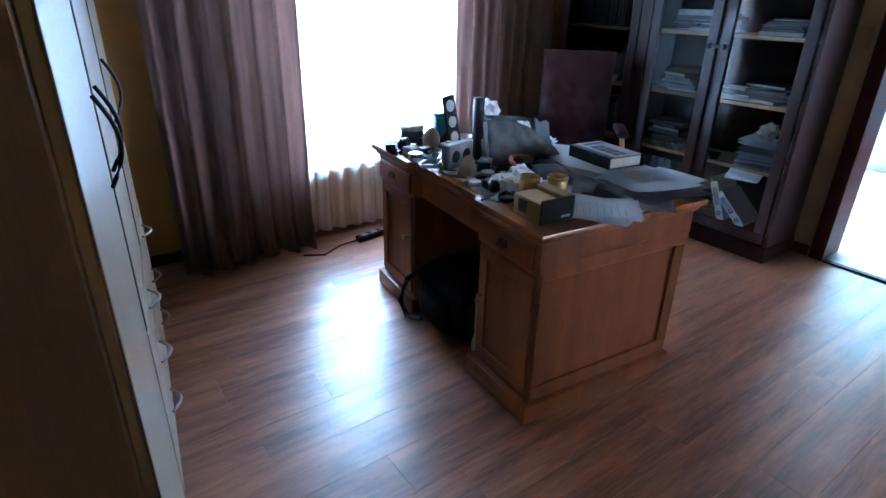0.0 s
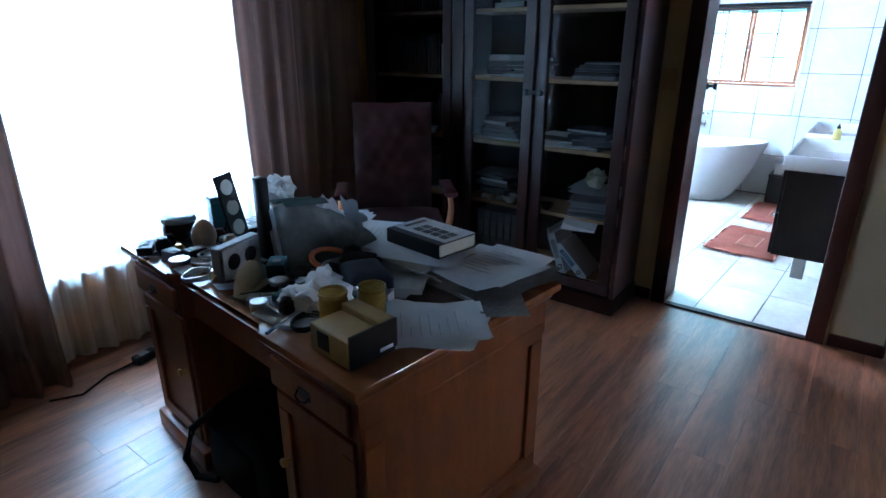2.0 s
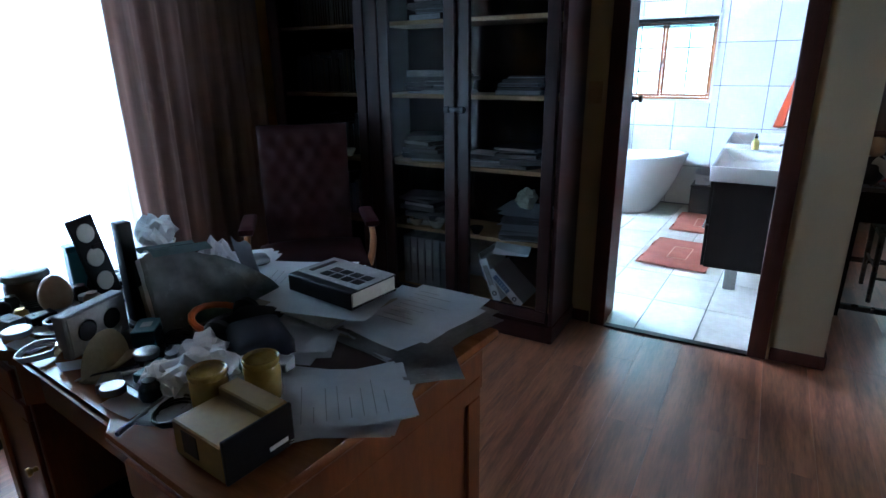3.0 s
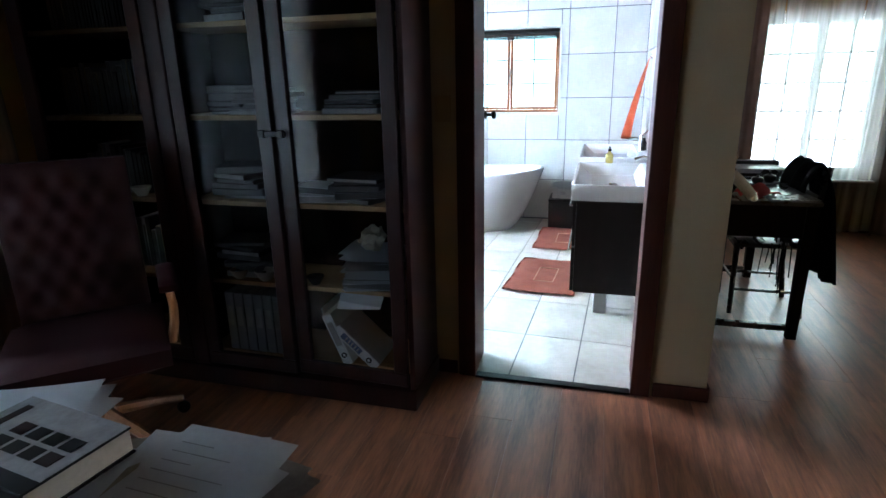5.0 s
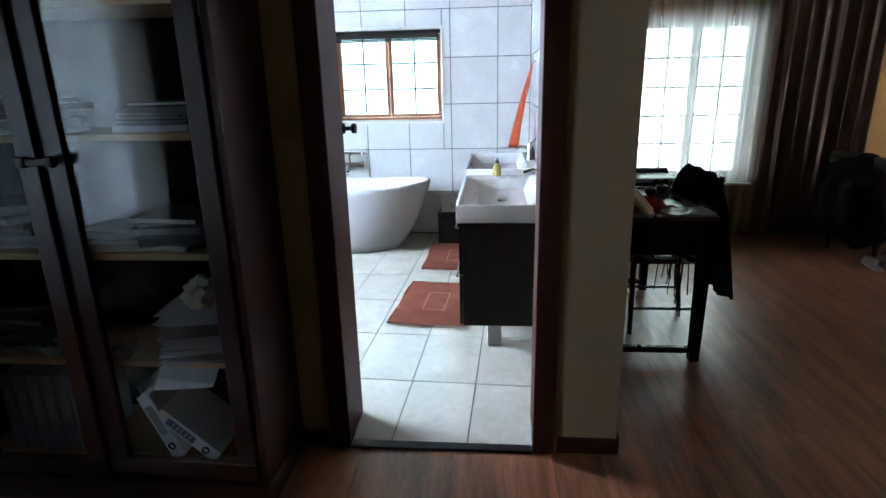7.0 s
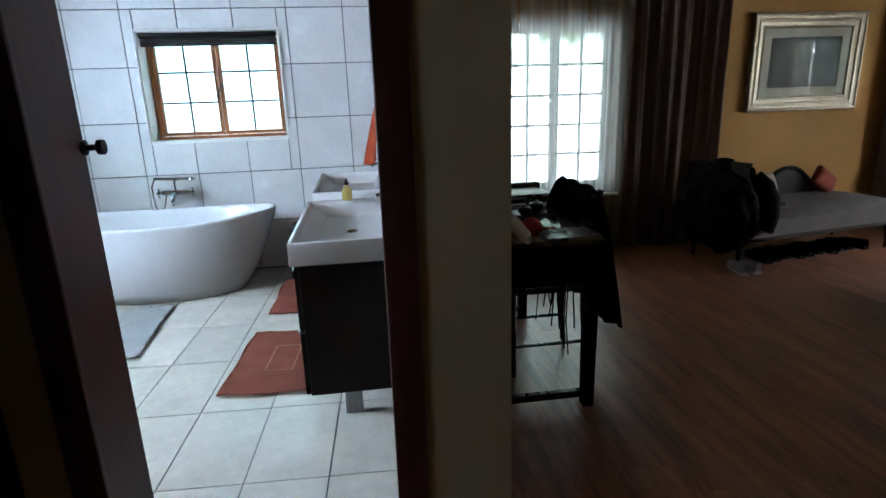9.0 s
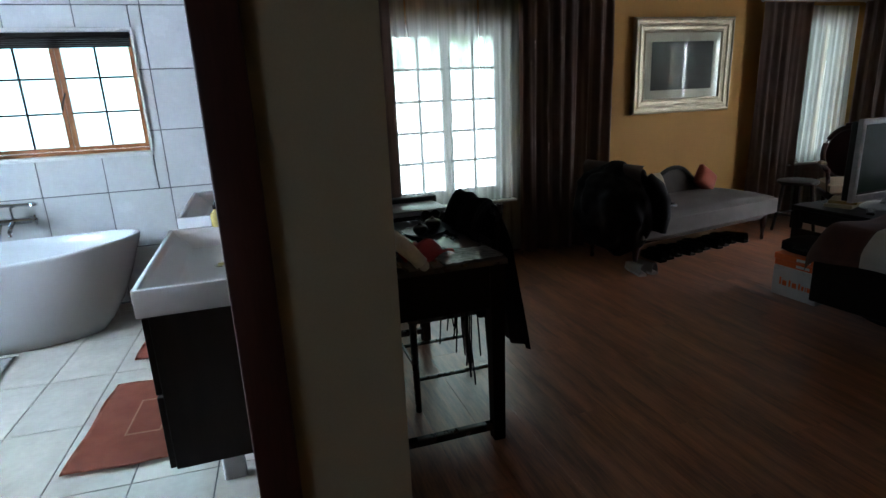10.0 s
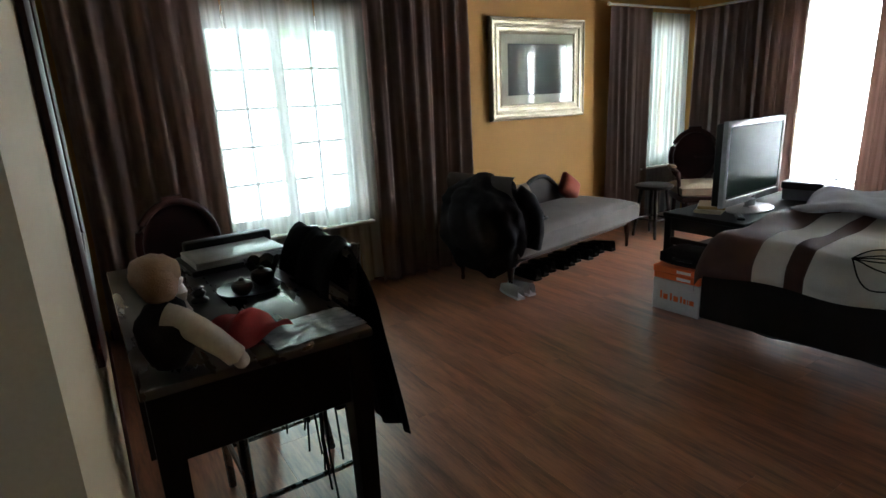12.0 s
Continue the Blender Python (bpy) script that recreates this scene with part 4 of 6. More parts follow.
# ---- bedroom: picture ----
pic = thing("framed_picture", pose(XE - 0.004, -2.66, 1.55, 0, 0, -90), "framed dark still picture with a pale mount and silver-gilt frame", "picture")
PW, PH = 1.09, 0.83


def moulding_frame(w_, h_, prof):
    """Mitred frame from a (inset, depth) profile; local -y faces the room."""
    bm = bmesh.new()
    rings = []
    for o, d in prof:
        rings.append([bm.verts.new(q) for q in ((-w_ / 2 + o, -d, -h_ / 2 + o), (w_ / 2 - o, -d, -h_ / 2 + o), (w_ / 2 - o, -d, h_ / 2 - o), (-w_ / 2 + o, -d, h_ / 2 - o))])
    for p, q in zip(rings, rings[1:]):
        for i in range(4):
            bm.faces.new((p[i], p[(i + 1) % 4], q[(i + 1) % 4], q[i]))
    return bm


part("frame", moulding_frame(PW, PH, [(0, 0), (0, 0.03), (0.012, 0.045), (0.02, 0.045), (0.03, 0.034), (0.05, 0.03), (0.06, 0.036), (0.07, 0.036), (0.08, 0.026), (0.105, 0.02), (0.115, 0.026), (0.122, 0.026), (0.13, 0.012), (0.13, 0.0)]), SILVER, pic, sharp=20)
part("mount", moulding_frame(PW - 0.25, PH - 0.25, [(0, 0.004), (0, 0.010), (0.075, 0.010), (0.080, 0.006), (0.082, 0.004)]), MOUNT, pic)
part("print", B((0, -0.004, 0), (PW - 0.41, 0.004, PH - 0.41), 0), mat("dark_print", (0.045, 0.04, 0.028), 0.5, dark=(0.012, 0.014, 0.012), scale=4, fine=12, bump=0.0, mix=0.9), pic, "dark printed scene")
p = part("glass", B((0, -0.0135, 0), (PW - 0.255, 0.003, PH - 0.255), 0), PANE, pic)
p.visible_shadow = False

# ---- bedroom: bed, bench, television ----
BED = pose(5.32, -1.72, 0, 0, 0, 186)
bed = thing("bed", BED, "dark wooden double bed with a brown and cream striped duvet", "bed")
BLn, BWd = 2.1, 1.82
for c, s in (((BLn / 2, 0.03, 0.33), (BLn, 0.05, 0.32)), ((BLn / 2, BWd - 0.03, 0.33), (BLn, 0.05, 0.32)), ((0.03, BWd / 2, 0.33), (0.05, BWd - 0.12, 0.32))):
    part("side_rail", B(c, s, 0.006), WENGE, bed)
part("headboard", B((BLn + 0.03, BWd / 2, 0.55), (0.06, BWd + 0.1, 1.1), 0.02, seg=3), WENGE, bed)
for x in (0.05, BLn - 0.05):
    for y in (0.06, BWd - 0.06):
        part("leg", B((x + (0.30 if x < 1 else -0.1), y + (0.36 if y < 1 else -0.36), 0.085), (0.06, 0.06, 0.17), 0.008), WENGE, bed)
part("mattress", B((BLn / 2, BWd / 2, 0.47), (BLn - 0.12, BWd - 0.12, 0.16), 0.05, seg=4), CARTON, bed)


def duvet_point(s, t):
    """Quilt over the mattress: s from the foot, t across; the rim hangs down."""
    over = 0.10
    x, y = -0.06 + s * (BLn - 0.25), -over + t * (BWd + 2 * over)
    z = 0.60 + 0.012 * math.sin(5 * x + 3 * y) + 0.010 * math.sin(9 * y - 4 * x + 1) + 0.006 * math.sin(17 * x + 11 * y)
    for d in (y + 0.02, BWd + 0.02 - y):
        if d < 0.10:
            k = (0.10 - d) / 0.18
            z -= 0.17 * k ** 1.3 + 0.01 * k * math.sin(14 * x)
    y = max(y, -0.035 - 0.012 * math.sin(14 * x)) if y < 0.2 else min(y, BWd + 0.035)
    if x < 0.04:
        z -= 0.12 * ((0.04 - x) / 0.10) ** 1.3
        x = max(x, -0.02)
    return Vector((x, y, z))


dv = None
for s0, s1, mt, lb in ((0, 0.17, DUVETB, "brown duvet foot end"), (0.17, 0.245, DUVETW, "cream duvet band"), (0.245, 0.29, DUVETB, "brown duvet stripe"), (0.29, 1.0, DUVETW, "cream duvet body")):
    bm = bmesh.new()
    surf(bm, lambda u, v: duvet_point(s0 + u * (s1 - s0), v), max(8, int((s1 - s0) * 60)), 70, -0.03)
    pt = part("duvet", bm, mt, bed, lb, sharp=180)
    dv = pt
for s_, t_, turn in ((0.36, 0.10, 0.25), (0.40, 0.30, -0.1), (0.37, 0.52, 0.2), (0.46, 0.74, -0.2)):
    for leafk, (ang, ln) in enumerate(((-0.55, 0.16), (-0.1, 0.21), (0.4, 0.18))):
        for bow in (-0.055, 0.055):
            pts = []
            for i in range(14):
                a = i / 13
                off = bow * math.sin(math.pi * a) * (1 - 0.4 * a)
                q = duvet_point(s_ + ln * a * math.cos(ang + turn) - off * math.sin(ang + turn), min(0.97, t_ + ln * a * math.sin(ang + turn) + off * math.cos(ang + turn)))
                pts.append(q + Vector((0, 0, 0.002)))
            part("embroidery", tube(bmesh.new(), pts, 0.0035, 5), BLACKC, dv, "dark leaf line")
bm = bmesh.new()
surf(bm, lambda u, v: duvet_point(0.52 + 0.2 * u, 0.08 + 0.28 * v + 0.06 * math.sin(3 * u)) + Vector((0, 0, 0.004)), 14, 20, 0.002)
part("applique", bm, DUVETG, dv, "sand coloured leaf shape", sharp=180)
bm = bmesh.new()


def fold(u, v):
    return Vector(((u - 0.5) * 0.50 + 0.02 * math.sin(7 * v), (v - 0.5) * 0.70, 0.05 * (1 - (2 * u - 1) ** 6) * (1 - (2 * v - 1) ** 6) + 0.012 * math.sin(9 * u + 4 * v) + 0.01 * math.sin(15 * v)))


surf(bm, fold, 26, 30, 0.02)
solo("blanket", bm, BLANK, "crumpled grey blanket lying on the bed", "blanket", m=pose(5.13, -2.92, 0.628, 0, 0, 12), sharp=180)

bench = thing("tv_bench", pose(5.45, -3.52, 0, 0, 0, 0), "dark wooden bench with open shelf at the foot of the bed", "bench")
part("top", B((0.275, 0.59, 0.535), (0.55, 1.20, 0.03), 0.006), WENGE, bench)
part("apron", B((0.275, 1.155, 0.475), (0.47, 0.02, 0.085), 0.003), WENGE, bench)
part("apron", B((0.275, 0.03, 0.475), (0.47, 0.02, 0.085), 0.003), WENGE, bench)
part("shelf", B((0.275, 0.59, 0.27), (0.50, 1.10, 0.022), 0.003), WENGE, bench)
part("lower_rail", B((0.275, 1.155, 0.36), (0.47, 0.02, 0.05), 0.003), WENGE, bench)
for x in (0.03, 0.52):
    for y in (0.03, 1.15):
        part("leg", B((x, y, 0.26), (0.05, 0.05, 0.52), 0.005), WENGE, bench)

tv = thing("television", pose(5.66, -2.76, 0.552, 0, 0, -86), "flat silver-framed television, switched off, on the bench", "television")
# local -y is the screen side
part("cabinet", B((0, 0.035, 0.315), (0.74, 0.07, 0.50), 0.012, seg=3), BLACK, tv)
part("bezel", moulding_frame(0.76, 0.52, [(0, -0.02), (0, 0.008), (0.006, 0.012), (0.03, 0.012), (0.036, 0.004), (0.036, 0.0)]), TVG, tv, "silver bezel").matrix_basis = pose(0, 0, 0.32)
part("speaker_bar", B((0, -0.006, 0.085), (0.69, 0.012, 0.045), 0.004), TVG, tv, "silver speaker bar")
part("screen", B((0, -0.0035, 0.34), (0.69, 0.006, 0.44), 0.001), SCREEN, tv, "dark glass screen")
part("badge", B((0, -0.014, 0.085), (0.05, 0.003, 0.01), 0.001), CHROME, tv)
part("stand", lathe(bmesh.new(), [(0, 0.0), (0.20, 0.0), (0.205, 0.006), (0.19, 0.014), (0.06, 0.022), (0.045, 0.03), (0.045, 0.07), (0, 0.07)], 36, sy=0.62), TVG, tv)
db = thing("video_player", pose(5.58, -3.36, 0.552, 0, 0, -82), "black disc player stacked on a grey box", "player")
part("case", B((0, 0, 0.04), (0.30, 0.24, 0.075), 0.004), GREYB, db)
part("case", B((0.0, 0.0, 0.105), (0.34, 0.25, 0.05), 0.004), BLACK, db)
part("front", B((0, -0.128, 0.105), (0.32, 0.006, 0.036), 0.001), TVG, db)
bkz = 0.552
for i, (dx, dy, w_, h_, mt, lb) in enumerate(((0, 0, 0.24, 0.022, TANC, "yellowed book lying on the bench"), (0.01, -0.02, 0.22, 0.02, GOLD, "small yellow book on top of another"))):
    b = thing("book", pose(5.80 + dx, -2.56 + dy, bkz, 0, 0, 20 + 9 * i), lb, "book")
    part("cover", B((0, 0, h_ / 2), (0.16, w_, h_), 0.002), mt, b)
    part("pages", B((0.004, 0, h_ / 2), (0.158, w_ - 0.006, h_ - 0.006), 0), PAPER2, b)
    bkz += h_ + 0.001
rc = thing("remote_control", pose(5.56, -2.47, 0.552, 0, 0, 35), "slim dark remote control lying on the bench", "remote")
part("case", B((0, 0, 0.009), (0.045, 0.17, 0.016), 0.005, seg=2), BLACK, rc)
for i in range(4):
    part("button", B((0, -0.05 + i * 0.03, 0.018), (0.025, 0.012, 0.003), 0.001), TVG, rc)

# cartons by the bench
bx1 = thing("paper_carton", pose(5.69, -2.165, 0, 0, 0, 3), "white copier-paper carton with a red printed name", "box")
part("body", B((0, 0, 0.10), (0.31, 0.22, 0.20), 0.003), CARTON, bx1)
for i, (dx, dz, w_, h_) in enumerate(((-0.095, 0.122, 0.012, 0.05), (-0.065, 0.112, 0.03, 0.034), (-0.028, 0.118, 0.012, 0.046), (0.004, 0.112, 0.03, 0.034), (0.04, 0.116, 0.012, 0.042), (0.062, 0.11, 0.016, 0.03), (0.082, 0.11, 0.008, 0.03), (0.107, 0.11, 0.03, 0.03))):
    part("print_bar", B((-dx, 0.1115, dz - 0.02), (w_, 0.002, h_), 0.0005), ORANGE, bx1, "red printed mark")
for i in range(2):
    o = thing("paper_ream", pose(5.695 + 0.008 * i, -2.165, 0.202 + i * 0.042, 0, 0, 3 + 3 * i), "orange wrapped ream of paper on the carton", "paper ream", "reams")
    part("wrapper", B((0, 0, 0.02), (0.30, 0.215, 0.04), 0.004), ORANGE, o)
    part("label", B((-0.05, 0.109, 0.02), (0.09, 0.002, 0.018), 0.0005), PAPER, o, "white label")
cs = thing("black_case", pose(5.66, -2.17, 0.289, 0, 0, 3), "soft black zipped case on the orange reams", "case")
part("body", pad(bmesh.new(), (0, 0, 0.055), (0.30, 0.22, 0.10), 0.006, 14, 12), BLACKC, cs)
part("handle", tube(bmesh.new(), [(-0.06, 0.11, 0.055), (-0.05, 0.135, 0.06), (0.05, 0.135, 0.06), (0.06, 0.11, 0.055)], 0.008, 8), BLACK, cs)
for i, (x, y, a, l, mt, lb) in enumerate(((5.05, -2.15, 20, 0.36, BLACKC, "dark cloth bag pushed under the bed"), (4.72, -2.2, -10, 0.40, NAVY, "navy bag pushed under the bed"), (5.22, -2.2, 50, 0.22, BLACKC, "small dark bag under the bed"))):
    solo("bag", pad(bmesh.new(), (0, 0, 0.10), (l, 0.24, 0.15), 0.02, 14, 12), mt, lb, "bag", m=pose(x, y, 0.02, 0, 0, a), sharp=180)

# ---- bedroom: chaise longue ----
CHA = pose(6.55, -1.46, 0, 0, 0, -80.5)
ca = thing("chaise_longue", CHA, "grey velvet chaise longue with carved dark wooden trim", "chaise")
CL_, CD_ = 1.74, 0.62
part("seat", pad(bmesh.new(), (CL_ / 2 + 0.05, CD_ / 2, 0.315), (CL_ - 0.1, CD_, 0.23), 0.025, 44, 20), GREYUP, ca)
part("seat_rail", B((CL_ / 2, CD_ / 2, 0.215), (CL_ - 0.16, CD_ - 0.12, 0.045), 0.015, seg=2), WENGE, ca)
bm = bmesh.new()


def scroll(u, v):
    """Rolled head end: rises and curls outward."""
    a = u * 4.0
    x = 0.20 - 0.12 * u * 1.6 + 0.0 - 0.10 * math.sin(a) * (u > 0.3) * u
    z = 0.36 + 0.46 * math.sin(min(u, 1) * math.pi / 2)
    return Vector((x, v * CD_, z))


surf(bm, scroll, 18, 10, 0.09)
part("head_rest", bm, GREYUP, ca, sharp=70)
bm = bmesh.new()


def camel(u):
    x = 0.55 + u * 0.95
    z = 0.43 + 0.22 * math.exp(-(abs(x - 1.06) / 0.27) ** 2.6) + 0.10 * math.exp(-((x - 0.55) / 0.2) ** 2)
    return x, z


surf(bm, lambda u, v: Vector((camel(u)[0], CD_ - 0.05 - 0.02 * math.sin(v * 3.14), 0.36 + v * (camel(u)[1] - 0.36))), 30, 8, 0.05)
part("back", bm, GREYUP, ca, sharp=70)
part("carved_rail", tube(bmesh.new(), [(camel(i / 24)[0], CD_ - 0.06, camel(i / 24)[1] + 0.012) for i in range(25)], 0.02, 8), WENGE, ca, "carved dark top rail")
for x in (0.10, CL_ - 0.07):
    for y in (0.07, CD_ - 0.07):
        part("leg", lathe(bmesh.new(), [(0, 0), (0.012, 0), (0.016, 0.02), (0.012, 0.05), (0.022, 0.12), (0.03, 0.18), (0.024, 0.20), (0.032, 0.235), (0, 0.235)], 14, c=(x, y, 0)), MAHOG, ca)
bm = bmesh.new()


g = bmesh.ops.create_icosphere(bm, subdivisions=5, radius=1.0)
for v in bm.verts:
    d = v.co.copy()
    # hanging folds, a slumped outline and a flat underside on the scroll
    fold_ = 0.05 * math.sin(11 * math.atan2(d.y, d.x) + 4 * d.z) * (1 - abs(d.z)) + 0.16 * noise.noise(d * 2.1) + 0.07 * noise.noise(d * 5.5)
    r = 1 + fold_
    v.co = Vector((0.10 + 0.23 * d.x * r * (1.1 - 0.2 * d.z), CD_ / 2 + 0.33 * d.y * r * (1.05 - 0.15 * d.z), 0.57 + (0.25 if d.z > 0 else 0.46) * d.z * r))
coat = thing("coat", CHA, "heavy black coat thrown over the chaise head", "coat")
part("coat_body", bm, BLACKC, coat, sharp=180)
bm = bmesh.new()
tube(bm, [(0.16, 0.06, 0.70), (0.22, 0.0, 0.64), (0.25, -0.03, 0.54), (0.25, -0.04, 0.42), (0.23, -0.03, 0.31)], 0.065, 14, 0.055)
for v in bm.verts:
    v.co += Vector((1, 0.6, 0.2)) * 0.02 * noise.noise(v.co * 16)
part("sleeve", bm, BLACKC, coat, sharp=180)
bm = bmesh.new()
tube(bm, [(0.42 + 0.14 * math.cos(a / 10 * 6.2), 0.12 + 0.07 * math.sin(a / 10 * 6.2), 0.455 + 0.015 * math.sin(a)) for a in range(11)], 0.012, 8)
solo("belt", bm, BLACK, "black leather belt coiled on the chaise seat", "belt", m=CHA)
for nm, x, y, a, mt, lb in (("cushion", 0.66, 0.44, 8, CUSH, "cream square cushion leaning on the chaise back"), ("cushion", 1.37, 0.47, -14, CUSHR, "rust red cushion leaning on the chaise back")):
    solo(nm, pad(bmesh.new(), (0, 0, 0), (0.26, 0.24, 0.09), 0.03, 14, 14, axis="y"), mt, lb, "cushion", m=CHA @ pose(x, y, 0.535, -22, 0 if mt is CUSH else 38, a) @ Matrix.Scale(1.0 if mt is CUSH else 0.8, 4), sharp=180)


def shoe(m, material, label, sole):
    s = thing("shoe", m, label, "shoe", "shoes under the chaise")
    bm = bmesh.new()

    def f(u, v):
        x = u * 0.27
        wdt = 0.040 * (1 - 0.55 * max(0, (u - 0.75) / 0.25) ** 2) * (0.82 + 0.18 * math.cos((u - 0.62) * 5))
        hgt = 0.075 - 0.035 * u - 0.02 * max(0, u - 0.8) * 3
        a = v * math.pi
        return Vector((x, wdt * math.cos(a), 0.018 + hgt * math.sin(a) ** 0.7))

    surf(bm, f, 14, 10, 0.004)
    part("upper", bm, material, s, sharp=180)
    part("sole", prism(bmesh.new(), [(0.0, -0.03), (0.08, -0.034), (0.18, -0.042), (0.25, -0.03), (0.275, 0), (0.25, 0.03), (0.18, 0.042), (0.08, 0.034), (0, 0.03)], 0, 0.018, bev=0.003), sole, s)
    return s


for k in range(10):
    shoe(CHA @ pose(0.42 + 0.115 * k, 0.07 + 0.02 * (k % 3), 0, 0, 0, 82 + 4 * (k % 2)), BLACK, "polished black shoe in a row under the chaise", BLACK)
shoe(CHA @ pose(0.02, -0.09, 0, 0, 0, 70), CARTON, "white running shoe standing on the floor", PAPER)
shoe(CHA @ pose(0.13, -0.10, 0, 0, 0, 78), CARTON, "white running shoe standing on the floor", PAPER)

# ---- bedroom: stool and balloon-back chairs ----
st = thing("stool", pose(6.98, -3.56, 0), "round dark wooden stool with splayed legs", "stool")
part("seat", lathe(bmesh.new(), [(0, 0.455), (0.16, 0.455), (0.172, 0.468), (0.17, 0.482), (0.155, 0.488), (0, 0.484)], 30), WENGE, st)
for k in range(4):
    a = radians(45 + 90 * k)
    part("leg", tube(bmesh.new(), [(0.17 * math.cos(a), 0.17 * math.sin(a), 0.0), (0.14 * math.cos(a), 0.14 * math.sin(a), 0.2), (0.11 * math.cos(a), 0.11 * math.sin(a), 0.457)], 0.013, 8, 0.018), WENGE, st)
    b = radians(135 + 90 * k)
    part("stretcher", tube(bmesh.new(), [(0.145 * math.cos(a), 0.145 * math.sin(a), 0.17), (0.145 * math.cos(b), 0.145 * math.sin(b), 0.17)], 0.009, 6), WENGE, st)


def balloon_chair(m, label, cloth):
    """Victorian armchair: oval padded back in a carved frame, open arms, turned legs; looks along local -y."""
    c = thing("armchair", m, label, "chair", "balloon-back chairs")
    bm = bmesh.new()
    ring = [(0.245 * math.cos(2 * math.pi * i / 32), 0.24 + 0.05 * (0.5 + 0.5 * math.sin(2 * math.pi * i / 32)), 0.72 + 0.28 * math.sin(2 * math.pi * i / 32)) for i in range(33)]
    tube(bm, ring, 0.026, 10)
    bx(bm, (0, 0.29, 1.015), (0.14, 0.03, 0.05), 0.014, seg=2)
    part("back_frame", bm, MAHOG, c)
    bm = bmesh.new()

    def oval(u, v):
        r, a = 0.225 * u, 2 * math.pi * v
        return Vector((r * math.cos(a), 0.235 + 0.05 * (0.5 + 0.5 * u * math.sin(a)) - 0.04 * (1 - u * u), 0.72 + 1.14 * r * math.sin(a)))

    surf(bm, oval, 10, 32, 0.03)
    part("backrest", bm, BURG, c, sharp=180)
    part("seat", pad(bmesh.new(), (0, 0, 0.42), (0.54, 0.50, 0.12), 0.02, 16, 16), cloth, c)
    part("seat_rail", B((0, 0, 0.335), (0.54, 0.50, 0.06), 0.015, seg=2), MAHOG, c)
    for sx in (-1, 1):
        part("arm", tube(bmesh.new(), [(sx * 0.25, 0.25, 0.60), (sx * 0.29, 0.12, 0.63), (sx * 0.30, -0.05, 0.63), (sx * 0.28, -0.13, 0.60), (sx * 0.265, -0.11, 0.50), (sx * 0.255, -0.15, 0.36)], 0.02, 8), MAHOG, c)
        part("arm_pad", pad(bmesh.new(), (sx * 0.297, 0.03, 0.655), (0.05, 0.16, 0.03), 0.004, 6, 10), cloth, c)
        part("leg", lathe(bmesh.new(), [(0, 0), (0.014, 0), (0.02, 0.03), (0.014, 0.08), (0.03, 0.26), (0.034, 0.31), (0, 0.31)], 14, c=(sx * 0.22, -0.2, 0)), MAHOG, c)
        part("leg", tube(bmesh.new(), [(sx * 0.21, 0.27, 0.0), (sx * 0.2, 0.22, 0.16), (sx * 0.2, 0.21, 0.33), (sx * 0.17, 0.235, 0.5)], 0.02, 8), MAHOG, c)
    return c


balloon_chair(pose(6.90, -4.17, 0, 0, 0, -128) @ Matrix.Scale(0.92, 4), "dark burgundy balloon-back armchair with a pale seat", CUSH)
balloon_chair(pose(6.95, 0.42, 0, 0, 0, -84) @ Matrix.Scale(0.86, 4), "dark burgundy balloon-back armchair by the window", BURG)

# ---- bedroom: chair tucked under the table, with a jacket ----
sc = thing("side_chair", pose(5.50, 0.42, 0, 0, 0, 180), "slender black wooden chair tucked under the table", "chair")
part("seat", B((0, 0, 0.45), (0.42, 0.40, 0.03), 0.01, seg=2), DARKW, sc)
for sx in (-0.18, 0.18):
    part("leg", tube(bmesh.new(), [(sx, -0.17, 0.0), (sx, -0.175, 0.436)], 0.014, 8, 0.018), DARKW, sc)
    part("back_post", tube(bmesh.new(), [(sx, 0.22, 0.0), (sx, 0.19, 0.25), (sx, 0.19, 0.5), (sx * 0.98, 0.25, 0.92)], 0.016, 8), DARKW, sc)
    part("stretcher", tube(bmesh.new(), [(sx, -0.17, 0.16), (sx, 0.20, 0.16)], 0.009, 6), DARKW, sc)
part("stretcher", tube(bmesh.new(), [(-0.18, -0.172, 0.22), (0.18, -0.172, 0.22)], 0.009, 6), DARKW, sc)
for z in (0.88, 0.72, 0.60):
    part("back_slat", B((0, 0.205 + (z - 0.5) * 0.14 - 0.004, z), (0.36, 0.018, 0.05), 0.006), DARKW, sc)
# A jacket, modelled as one draped cloth with added strands.
shawl = thing("shawl", pose(0, 0, 0), "black jacket hung over the chair back, with loose strands", "shawl")
bm = bmesh.new()


def jacket_pt(u, v):
    """Over the back rail and down behind the chair; the hem flares."""
    x = 5.26 + 0.48 * u
    if v < 0.25:
        k = v / 0.25
        y, z = 0.30 - 0.10 * (1 - math.cos(k * math.pi / 2)) * 1.0, 0.72 + 0.215 * math.sin(k * math.pi / 2)
    else:
        k = (v - 0.25) / 0.75
        y, z = 0.20 - 0.05 * math.sin(min(1, k * 3) * math.pi / 2) - 0.07 * k, 0.935 - 0.67 * k - 0.05 * math.sin(u * 3.14) * k
        x = 5.26 - 0.06 * k + (0.48 + 0.10 * k) * u
    f = 0.016 * math.sin(16 * u + 2 * v) + 0.01 * math.sin(31 * u + 5 * v)
    return Vector((x, y + f, z))


